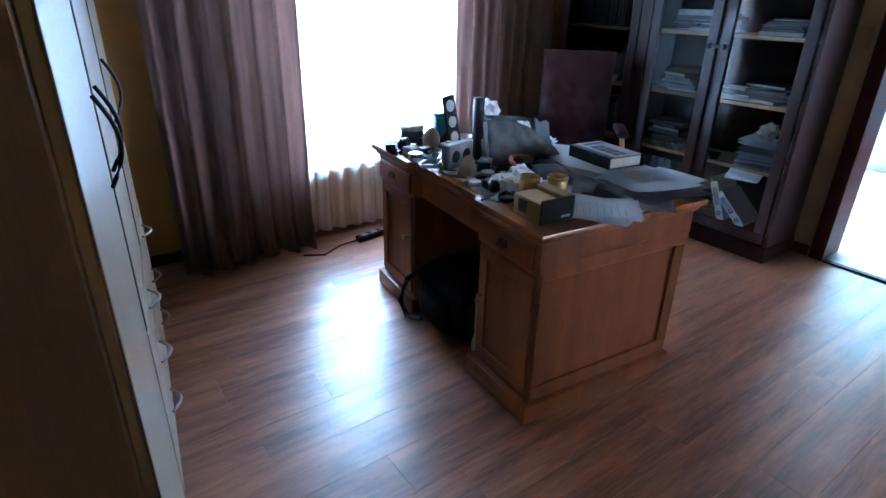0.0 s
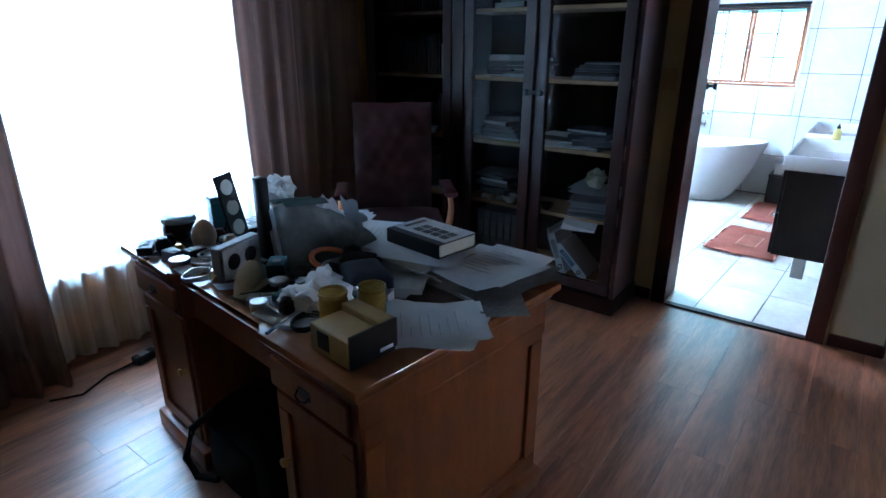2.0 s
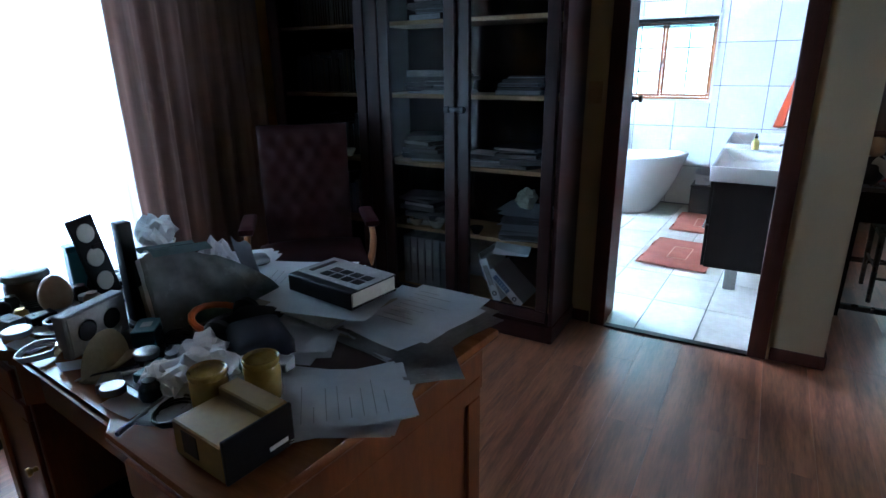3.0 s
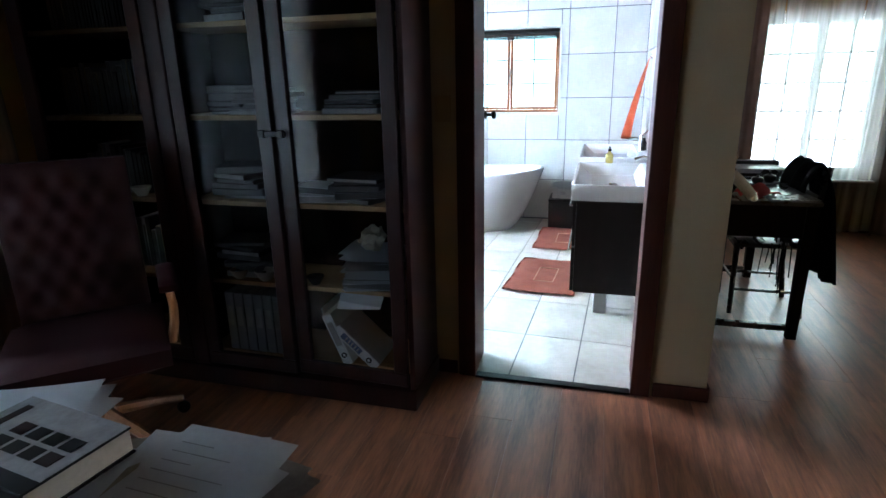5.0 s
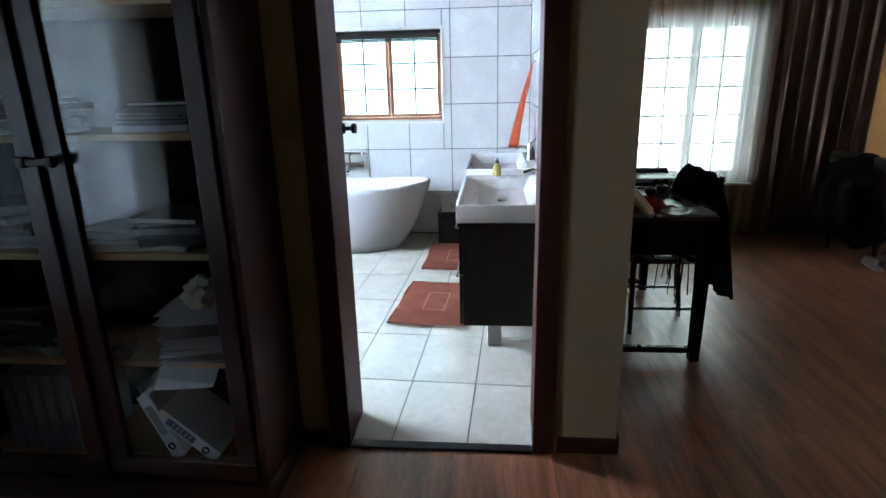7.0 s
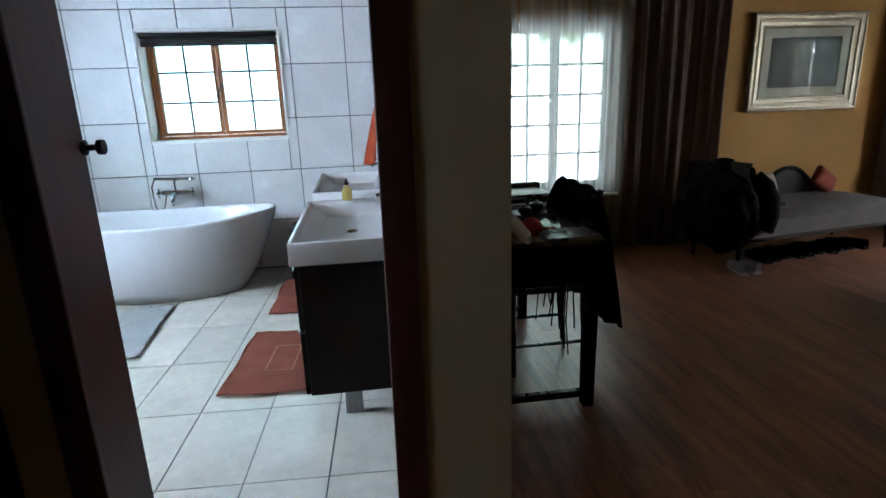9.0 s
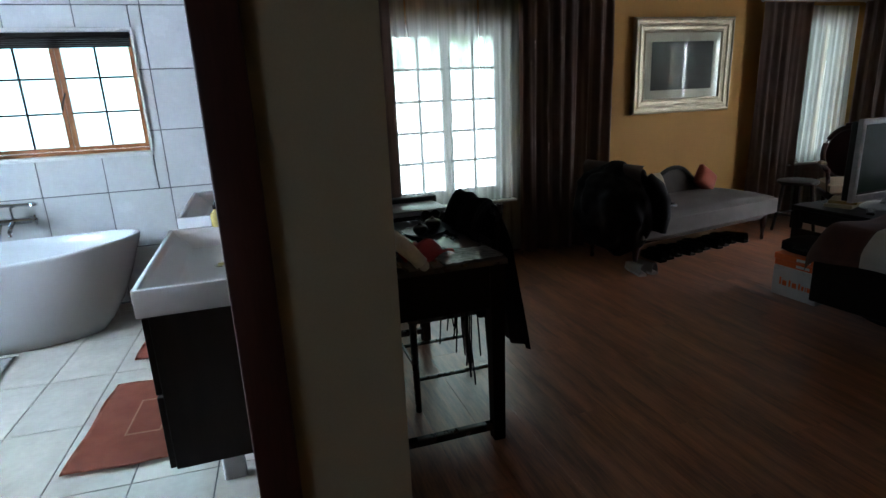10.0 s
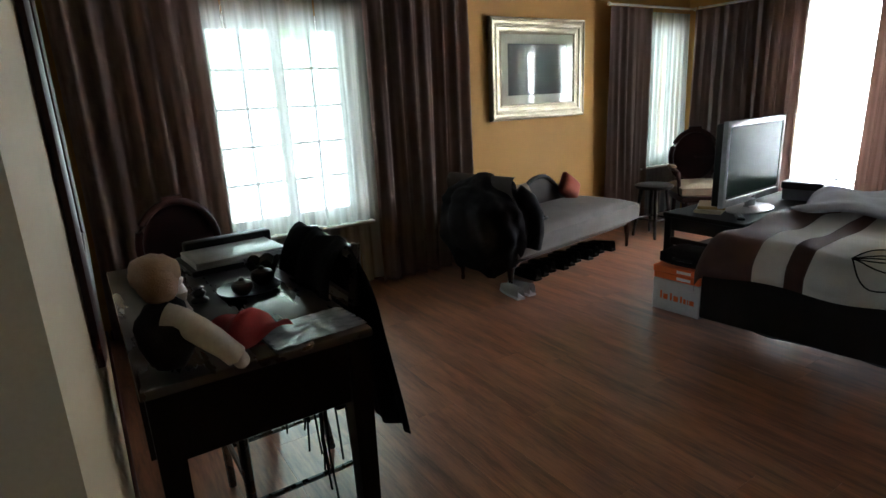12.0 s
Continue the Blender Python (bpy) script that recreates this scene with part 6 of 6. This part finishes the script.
def flat_books(x, y, z, n, mats, label, lmax=0.26):
    for i in range(n):
        h = rng.uniform(0.012, 0.035)
        l_, d_ = rng.uniform(0.20, lmax), rng.uniform(0.15, 0.2)
        b = thing("book", pose(x + rng.uniform(-0.01, 0.01), y + rng.uniform(-0.02, 0.02), z, 0, 0, rng.uniform(-24, 24)), label, "book", "books in the bookcase")
        part("cover", B((0, 0, h / 2), (d_, l_, h), 0.002), rng.choice(mats), b)
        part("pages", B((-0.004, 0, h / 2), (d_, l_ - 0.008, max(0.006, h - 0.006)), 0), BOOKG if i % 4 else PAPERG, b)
        z += h + 0.001


def stood_books(x, y0, y1, z, mats, label):
    y = y0
    while y < y1:
        w_ = rng.uniform(0.014, 0.035)
        h = rng.uniform(0.18, 0.26)
        b = thing("book", pose(x, y + w_ / 2, z + 0.001, 0, 0, 0), label, "book", "books in the bookcase")
        part("cover", B((0, 0, h / 2), (0.16, w_, h), 0.002), rng.choice(mats), b)
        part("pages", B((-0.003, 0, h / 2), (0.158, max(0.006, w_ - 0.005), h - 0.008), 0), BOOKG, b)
        y += w_ + 0.002


DKB = [NAVY, BLACK, MAHOG, GREYB, PAPERG, TANC]
SX = BX0 + 0.17
for z, lows in ((SHELVES[3], (2.42, 2.60)), (SHELVES[3], (3.00, 3.08)), (SHELVES[2], (2.45, 2.60)), (SHELVES[2], (3.02, 2.9)), (SHELVES[1], (3.05, 2.92)), (SHELVES[4], (2.95, 3.1))):
    for y in lows[:1]:
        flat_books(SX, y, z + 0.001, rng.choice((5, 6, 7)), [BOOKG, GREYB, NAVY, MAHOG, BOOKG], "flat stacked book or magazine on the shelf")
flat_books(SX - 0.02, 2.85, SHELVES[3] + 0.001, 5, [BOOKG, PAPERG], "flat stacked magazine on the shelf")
flat_books(SX, 2.62, SHELVES[2] + 0.001, 2, [PAPERG, PAPER], "pale booklet lying on the shelf")
stood_books(SX + 0.05, 3.42, 3.95, SHELVES[3], DKB, "dark upright book in a row")
stood_books(SX + 0.05, 3.40, 3.9, SHELVES[2], DKB, "dark upright book in a row")
stood_books(SX + 0.05, 3.40, 3.95, SHELVES[1], DKB, "dark upright book in a row")
stood_books(SX + 0.05, 3.40, 3.95, SHELVES[4], DKB, "dark upright book in a row")
papers("papers", pose(SX - 0.03, 2.385, SHELVES[1] + 0.002, 0, 0, 8), 22, "tall slumped pile of pale blue-white papers on the shelf", [PAPER, PAPER, PAPERG], 0.02, 9, 0.20, 0.24, seed=17, gap=0.0075, lines=False, curl=0.012)
bm = bmesh.new()
sheet(bm, 0, 0, 0, 0.16, 0.20, 0, 0.01, 3)
solo("hanging_sheet", bm, PAPER, "white sheet sliding over the shelf edge", "papers", m=pose(SX - 0.115, 2.42, SHELVES[1] - 0.022, 0, -38, 6))
bm = bmesh.new()
bmesh.ops.create_icosphere(bm, subdivisions=3, radius=0.05)
for v in bm.verts:
    v.co *= 1 + 0.7 * noise.noise(v.co * 40)
solo("tissue", bm, PAPER2, "crumpled paper on top of the papers", "tissue", "tissues", m=pose(SX - 0.03, 2.39, SHELVES[1] + 0.222), sharp=12)
for k, (y, x, lean, lb) in enumerate(((2.50, -0.03, -22, "white ring binder leaning in the bottom of the bookcase"), (2.36, -0.03, -47, "white ring binder leaning against another"), (2.56, 0.03, -20, "pale blue folder leaning behind the binders"))):
    f = thing("ring_binder", pose(SX + x, y, SHELVES[0] + 0.002) @ Matrix.Rotation(radians(lean), 4, "X"), lb, "binder", "binders")
    part("cover", B((0, 0.0, 0.13), (0.22, 0.05 if k < 2 else 0.012, 0.26), 0.003), PAPER, f)
    part("spine_label", B((-0.1112, 0, 0.16), (0.002, 0.03, 0.12), 0.0005), BLUEP if k else PAPERG, f, "printed spine label")
    part("finger_ring", lathe(bmesh.new(), [(0.008, 0), (0.014, 0), (0.014, 0.003), (0.008, 0.003)], 16, m=pose(-0.1105, 0, 0.05, 0, -90)), NAVY, f)
    for q in range(5):
        part("print_bar", B((-0.1125, 0, 0.12 + q * 0.018), (0.0012, 0.022, 0.006), 0), INK, f)
for k in range(6):
    f = thing("file", pose(SX, 2.86 + 0.052 * k, SHELVES[0] + 0.002), "grey lever-arch file standing in a row", "file", "grey files")
    part("cover", B((0, 0, 0.15), (0.24, 0.048, 0.30), 0.003), GREYB, f)
    part("spine_label", B((-0.1212, 0, 0.18), (0.002, 0.03, 0.10), 0.0005), PAPERG, f)
for k, (y, z, r, mt, lb) in enumerate(((2.92, SHELVES[1], 0.05, BONE, "pale bowl on the shelf"), (3.06, SHELVES[1], 0.045, EGGC, "brown bowl on the shelf"), (2.66, SHELVES[1], 0.04, NAVY, "dark blue pot on the shelf"), (3.55, SHELVES[2], 0.045, BONE, "pale ornament on the dark shelf"))):
    solo("bowl", lathe(bmesh.new(), [(0, 0), (r * 0.5, 0), (r * 0.55, 0.006), (r, r * 0.9), (r * 1.02, r), (r * 0.95, r), (r * 0.5, 0.012), (0, 0.01)], 22), mt, lb, "bowl", m=pose(SX - 0.09, y, z + 0.001))

# ---- bathroom small things ----


def rug(m, sx, sy, mt, label, inner=True):
    t = thing("bath_rug", m, label, "rug", "bath rugs" if inner else "")
    bm = bmesh.new()
    surf(bm, lambda u, v: Vector(((u - 0.5) * sx + 0.006 * math.sin(9 * v), (v - 0.5) * sy + 0.005 * math.sin(11 * u), 0.014 + 0.003 * noise.noise(Vector((u * 7, v * 7, sx))))), 30, 22, -0.012)
    part("rug_body", bm, mt, t, sharp=180)
    if inner:
        for c, s in (((0, 0.07), (0.30, 0.008)), ((0, -0.07), (0.30, 0.008)), ((0.15, 0), (0.008, 0.148)), ((-0.15, 0), (0.008, 0.148))):
            part("border_line", B((*c, 0.018), (*s, 0.004), 0.001), RUGLINE, t, "pale woven line")
    return t


rug(pose(5.74, 1.76, 0.004, 0, 0, -4), 0.76, 0.50, RUG, "rust red bath rug with a pale rectangle, on the tiles")
rug(pose(6.78, 1.69, 0.004, 0, 0, -1), 0.74, 0.50, RUG, "rust red bath rug with a pale rectangle, by the far basin")
rug(pose(6.33, 2.92, 0.004, 0, 0, 4), 0.86, 0.62, MATG, "grey bath mat with a frayed edge", False)
tw_ = thing("towel", pose(6.88, 1.035, 0), "orange towel hanging on a wall hook", "towel")
bm = bmesh.new()
surf(bm, lambda u, v: Vector(((u - 0.5) * (0.05 + 0.34 * v ** 0.7), 0.035 + 0.17 * v ** 0.8 * (0.6 + 0.4 * math.sin(3.14 * u)) + 0.025 * math.sin(14 * u + 2 * v) * v, 1.58 - 0.66 * v)), 22, 22, 0.012)
part("cloth", bm, TOWEL, tw_, sharp=180)
part("hook", tube(bmesh.new(), [(0, -0.018, 1.57), (0, 0.02, 1.57), (0, 0.03, 1.60)], 0.008, 8), CHROME, tw_)
bk = thing("basket", pose(7.34, 1.68, 0), "black lidded storage box beside the bath", "box")
part("body", B((0, 0, 0.14), (0.36, 0.40, 0.27), 0.008), BLACK, bk)
part("lid", B((0, 0, 0.285), (0.37, 0.41, 0.022), 0.006), BLACK, bk)
wb_ = thing("white_box", pose(7.34, 1.70, 0.298), "white carton with small printing on the black box", "box")
part("body", B((0, 0, 0.05), (0.26, 0.30, 0.10), 0.004), CARTON, wb_)
part("print_bar", B((-0.1315, 0.05, 0.055), (0.002, 0.05, 0.03), 0.0005), INK, wb_)
sheet_bm = bmesh.new()
surf(sheet_bm, lambda u, v: Vector(((u - 0.5) * 0.3, (v - 0.5) * 0.34, 0.03 + 0.025 * math.sin(3.1 * u) * math.sin(3.1 * v) + 0.012 * math.sin(13 * u + 6 * v))), 16, 16, 0.012)
solo("folded_towel", sheet_bm, CARTON, "folded white towel on the carton", "towel", m=pose(7.34, 1.70, 0.378), sharp=180)
so = thing("soap_bottle", pose(5.86, 1.36, 0.846), "small yellow soap bottle with a dark pump", "bottle")
part("bottle", lathe(bmesh.new(), [(0, 0), (0.022, 0), (0.026, 0.006), (0.026, 0.06), (0.012, 0.075), (0.011, 0.082), (0, 0.082)], 18), mat("yellow_soap", (0.62, 0.50, 0.16), 0.25, scale=8, bump=0.0), so)
part("pump", lathe(bmesh.new(), [(0.011, 0.082), (0.013, 0.084), (0.013, 0.098), (0.006, 0.102), (0.006, 0.115), (0, 0.115)], 14), BLACK, so)
for k, (x, mt) in enumerate(((5.62, BRASS), (5.68, PEWTER), (6.62, PEWTER))):
    solo("toiletry_bottle", lathe(bmesh.new(), [(0, 0), (0.02, 0), (0.024, 0.01), (0.022, 0.07), (0.01, 0.085), (0.012, 0.1), (0, 0.102)], 16), mt, "small toiletry bottle behind the basin tap", "bottle", "toiletries", m=pose(x, 1.085, 0.846))
bd = thing("roller_blind", pose(XE + 0.035, (BW[0] + BW[1]) / 2, BW[3] - 0.062), "dark brown slatted blind drawn up over the window", "blind")
part("head_rail", B((0, 0, 0.03), (0.05, 1.0, 0.03), 0.004), WENGE, bd)
for k in range(5):
    part("slat", B((0.0, 0, 0.008 - k * 0.013), (0.05, 0.99, 0.009), 0.003), WENGE, bd)
sg = thing("shower_screen", pose(5.30, 2.86, 0), "clear glass shower screen with chrome edge", "shower screen")
p = part("pane", B((0.25, 0, 1.0), (0.56, 0.008, 1.9), 0.001), PANE, sg)
p.visible_shadow = False
part("rail", B((0.25, 0, 0.045), (0.58, 0.03, 0.03), 0.003), CHROME, sg)
part("post", B((0.53, 0, 1.0), (0.02, 0.02, 1.92), 0.003), CHROME, sg)
part("tray", B((0.2, 0.48, 0.022), (0.70, 0.92, 0.034), 0.01), ENAMEL, sg)

# ---- on the writing table ----
lt = thing("laptop", pose(5.90, 0.42, TZ + 0.001, 0, 0, -86), "closed silver laptop on a black folder", "laptop")
part("folder", B((0, 0.02, 0.010), (0.36, 0.27, 0.02), 0.004), BLACK, lt)
part("base", B((0, 0, 0.029), (0.33, 0.23, 0.016), 0.005, seg=2), TVG, lt)
part("lid", B((0, 0, 0.0425), (0.33, 0.23, 0.010), 0.004, seg=2), TVG, lt)
bxk = thing("document_case", pose(6.035, 0.40, TZ + 0.001, 0, 0, 4), "black document case at the far edge of the table", "case")
part("body", B((0.03, 0.0, 0.035), (0.06, 0.34, 0.07), 0.01, seg=2), BLACK, bxk)
ty = thing("tray", pose(5.50, 0.47, TZ + 0.001, 0, 0, 12), "round dark pewter tray with small lidded pots", "tray")
part("plate", lathe(bmesh.new(), [(0, 0.002), (0.075, 0), (0.096, 0.008), (0.098, 0.013), (0.092, 0.011), (0.075, 0.006), (0, 0.006)], 30), PEWTER, ty)
for k, (x, y, r) in enumerate(((0.02, -0.05, 0.036), (-0.045, 0.03, 0.032))):
    pt = thing("pot", pose(5.50 + x, 0.47 + y, TZ + 0.009), "small dark pewter pot with a domed lid", "pot", "pewter pots")
    part("bowl", lathe(bmesh.new(), [(0, 0), (r * 0.6, 0), (r, r * 0.5), (r * 1.05, r * 0.8), (r, r)], 20), PEWTER, pt)
    part("lid", lathe(bmesh.new(), [(r * 1.02, r), (r * 0.9, r * 1.2), (r * 0.3, r * 1.4), (r * 0.2, r * 1.6), (0, r * 1.7)], 20), PEWTER, pt)
rose = thing("metal_rose", pose(5.66, 0.38, TZ + 0.001), "dark metal rose-shaped candle holder", "candle holder")
bm = bmesh.new()
for ring, nn in ((0.022, 5), (0.04, 7)):
    for k in range(nn):
        a = 2 * math.pi * k / nn + ring * 30
        surf(bm, lambda u, v: Vector(((ring + 0.02 * v) * math.cos(a + (u - 0.5) * 1.1), (ring + 0.02 * v) * math.sin(a + (u - 0.5) * 1.1), 0.008 + 0.05 * v * (1 - 0.4 * (2 * u - 1) ** 2))), 5, 4, 0.003)
part("petals", bm, PEWTER, rose)
part("base", lathe(bmesh.new(), [(0, 0), (0.04, 0), (0.042, 0.008), (0, 0.01)], 18), PEWTER, rose)
so2 = thing("silver_ornament", pose(5.80, 0.66, TZ + 0.001), "little bright silver bell ornament", "ornament")
part("bell", lathe(bmesh.new(), [(0, 0), (0.03, 0), (0.028, 0.012), (0.018, 0.03), (0.012, 0.05), (0.02, 0.062), (0.02, 0.075), (0, 0.09)], 20), CHROME, so2)
for k, (x, y, h, mt) in enumerate(((5.62, 0.70, 0.10, BONE), (5.42, 0.68, 0.12, BONE), (5.70, 0.73, 0.08, PEWTER), (5.88, 0.74, 0.07, BRASS), (5.50, 0.62, 0.05, PEWTER))):
    solo("figurine", lathe(bmesh.new(), [(0, 0), (0.026, 0), (0.028, 0.006), (0.014, h * 0.3), (0.022, h * 0.55), (0.012, h * 0.75), (0.017, h * 0.88), (0, h)], 16), mt, "small ornament against the wall on the table", "ornament", "table ornaments", m=pose(x, y, TZ + 0.001))
cl = bmesh.new()
surf(cl, lambda u, v: Vector(((u - 0.5) * 0.17, (v - 0.5) * 0.25, 0.004 + 0.004 * noise.noise(Vector((u * 12, v * 12, 3))))), 26, 26, 0.001)
solo("plastic_sleeve", cl, mat("clear_sleeve", (0.62, 0.65, 0.65), 0.1, dark=(0.30, 0.33, 0.33), scale=22, fine=60, bump=0.2, mix=0.9, coat=0.6), "shiny clear plastic sleeve lying on the table", "plastic sleeve", m=pose(5.072, 0.425, TZ + 0.001, 0, 0, 4), sharp=180)
bm = bmesh.new()
surf(bm, lambda u, v: Vector(((u - 0.5) * 0.17, (v - 0.5) * 0.20, 0.012 + 0.05 * math.sin(3.1 * u) * math.sin(3.1 * v) + 0.012 * math.sin(12 * u + 7 * v))), 18, 18, 0.008)
solo("red_cloth", bm, REDC, "crumpled red cloth lying on the table", "cloth", m=pose(5.14, 0.585, TZ + 0.001, 0, 0, 20), sharp=180)


def doll():
    """Soft seated doll: one mesh, tan plush with a pale sleeve."""
    bm = bmesh.new()

    def ball(c, r, s=(1, 1, 1)):
        g = bmesh.ops.create_icosphere(bm, subdivisions=3, radius=1, matrix=Matrix.Translation(c) @ Matrix.Diagonal((r * s[0], r * s[1], r * s[2], 1)))
        for v in g["verts"]:
            v.co += (v.co - Vector(c)) * (0.14 * noise.noise(v.co * 40) + 0.10 * noise.noise(v.co * 95))
    ball((0, 0, 0.205), 0.046, (1, 0.95, 1.1))
    ball((0.012, 0.0, 0.222), 0.048, (1.05, 1.08, 0.95))
    nb = len(bm.faces)
    ball((0.0, 0.0, 0.085), 0.072, (1, 0.85, 1.15))
    n0 = len(bm.faces)
    tube(bm, [(-0.03, 0.0, 0.135), (-0.047, -0.024, 0.125), (-0.062, -0.052, 0.100), (-0.075, -0.078, 0.070), (-0.085, -0.102, 0.042), (-0.09, -0.118, 0.022)], 0.031, 18, 0.026)
    for v in bm.verts:
        if v.co.y < -0.015:
            v.co += Vector((0.5, 0.3, 1.0)) * 0.011 * noise.noise(v.co * 42)
    ball((-0.094, -0.124, 0.016), 0.023, (1, 0.8, 0.9))
    bm.faces.ensure_lookup_table()
    for f in list(bm.faces)[n0:]:
        f.material_index = 1
    for f in list(bm.faces)[nb:n0]:
        f.material_index = 2
    ob = solo("doll", bm, DOLLC, "soft tan doll with dark vest and pale sleeves", "doll", m=pose(5.045, 0.76, TZ + 0.003, 0, 0, 4), sharp=180)
    ob.data.materials.append(PAPER2)
    ob.data.materials.append(BLACKC)
    return ob


doll()
mr = thing("wall_mirror", pose(5.60, YP - 0.004, 1.45), "tall dark-framed mirror on the wall over the table", "mirror")
part("frame", moulding_frame(1.30, 1.16, [(0, 0), (0, 0.012), (0.012, 0.018), (0.03, 0.02), (0.05, 0.016), (0.06, 0.010), (0.06, 0.006)]), MAHOG, mr)
part("glass", B((0, -0.004, 0), (1.19, 0.006, 1.05), 0.001), MIRROR, mr)

# ---- floors and wall tiles, piece by piece ----
bm = bmesh.new()
bx(bm, ((XW + XE) / 2, (YS + YN) / 2, -0.058), (XE - XW + 2 * T, YN - YS + 2 * T, 0.10), 0)
floor = solo("floor", bm, UNDER, "reddish brown wood laminate floor with dark grain", "floor", kind="structure")
PWID, PLEN = 0.192, 1.285
plank_mesh = mesh_of("plank", B((0, 0, 0), (1.0, PWID - 0.0007, 0.008), 0.0003), LAMINATE)
rng = random.Random(5)
rows = int((YN - YS) / PWID) + 1
for r in range(rows):
    y = YS + (r + 0.5) * PWID
    x0, x1 = (XW, XD + 0.0) if y > YP else ((XW, XE) if y > -0.5 else (3.0, XE))
    x = x0 - rng.uniform(0, PLEN)
    while x < x1:
        a, b = max(x, x0), min(x + PLEN, x1)
        if b - a > 0.03:
            pl = new("plank", plank_mesh)
            pl.parent = floor
            pl.matrix_basis = pose((a + b) / 2, y, -0.004) @ Matrix.Diagonal((b - a - 0.0007, 1, 1, 1))
        x += PLEN
bm = bmesh.new()
bx(bm, ((XD + XE) / 2 + 0.01, (YP + YN) / 2, -0.0045), (XE - XD, YN - YP, 0.005), 0)
bfloor = solo("floor_bath", bm, GROUT, "beige glazed stone-look tiles with dark grout", "floor", kind="structure")
TXP, TYP = 0.530, 0.316
BATH = (XD + 0.03, YP + 0.14, XE, YN)


def clip(poly, axis, at, keep):
    """The part of a plan outline on one side of a line; keep: 1 above, -1 below."""
    out = []
    for p, q in zip(poly, poly[1:] + poly[:1]):
        dp, dq = keep * (p[axis] - at), keep * (q[axis] - at)
        if dp >= 0:
            out.append(p)
        if dp * dq < 0:
            k = dp / (dp - dq)
            out.append((p[0] + k * (q[0] - p[0]), p[1] + k * (q[1] - p[1])))
    return out


tc, ts = math.cos(radians(-2.6)), math.sin(radians(-2.6))
for i in range(-2, 7):
    for j in range(-4, 10):
        poly = []
        for u, v in ((i * TXP + 0.003, j * TYP + 0.003), ((i + 1) * TXP - 0.003, j * TYP + 0.003), ((i + 1) * TXP - 0.003, (j + 1) * TYP - 0.003), (i * TXP + 0.003, (j + 1) * TYP - 0.003)):
            poly.append((4.718 + u * tc - v * ts, 1.784 + u * ts + v * tc))
        for axis, at, keep in ((0, BATH[0], 1), (1, BATH[1], 1), (0, BATH[2], -1), (1, BATH[3], -1)):
            poly = clip(poly, axis, at, keep) if len(poly) > 2 else poly
        if len(poly) < 3 or min(max(p[k] for p in poly) - min(p[k] for p in poly) for k in (0, 1)) < 0.02:
            continue
        part("tile", prism(bmesh.new(), poly, -0.004, 0.004), TILE, bfloor)
eastb = bpy.data.objects["wall_east_bath"]


def tile_wall(parent, zs, ys, holes, place):
    """Tiles between grid lines zs and ys, cut round the holes (y0, y1, z0, z1)."""
    for z0, z1 in zip(zs, zs[1:]):
        for y0, y1 in zip(ys, ys[1:]):
            rects = [(y0, y1, z0, z1)]
            for h0, h1, g0, g1 in holes:
                out = []
                for a, b, c, d in rects:
                    if b <= h0 or a >= h1 or d <= g0 or c >= g1:
                        out.append((a, b, c, d))
                        continue
                    if a < h0:
                        out.append((a, h0, c, d))
                    if b > h1:
                        out.append((h1, b, c, d))
                    m0, m1 = max(a, h0), min(b, h1)
                    if c < g0:
                        out.append((m0, m1, c, g0))
                    if d > g1:
                        out.append((m0, m1, g1, d))
                rects = out
            for a, b, c, d in rects:
                if b - a < 0.012 or d - c < 0.012:
                    continue
                place((a + b) / 2, (c + d) / 2, b - a - 0.006, d - c - 0.006, parent)


def east_tile(y, z, w_, h_, parent):
    ob = part("tile", B((XE + 0.006, y, z), (0.012, w_, h_), 0.002), WTILE, parent)
    return ob


def south_tile(x, z, w_, h_, parent):
    return part("tile", B((x, YP + 0.146, z), (w_, 0.012, h_), 0.002), WTILE, parent)


ZS = [0.012, 0.42, 0.828, 1.237, 1.645, 2.054, 2.463, 2.60]
tile_wall(eastb, ZS, [1.052, 1.345, 1.77, 2.17, 2.57, 2.965, 3.36, 3.755, 4.15], [BW], east_tile)
tile_wall(bpy.data.objects["wall_bath_south"], ZS, [XD + 0.12 + 0.39 * k for k in range(9)] + [XE], [], south_tile)
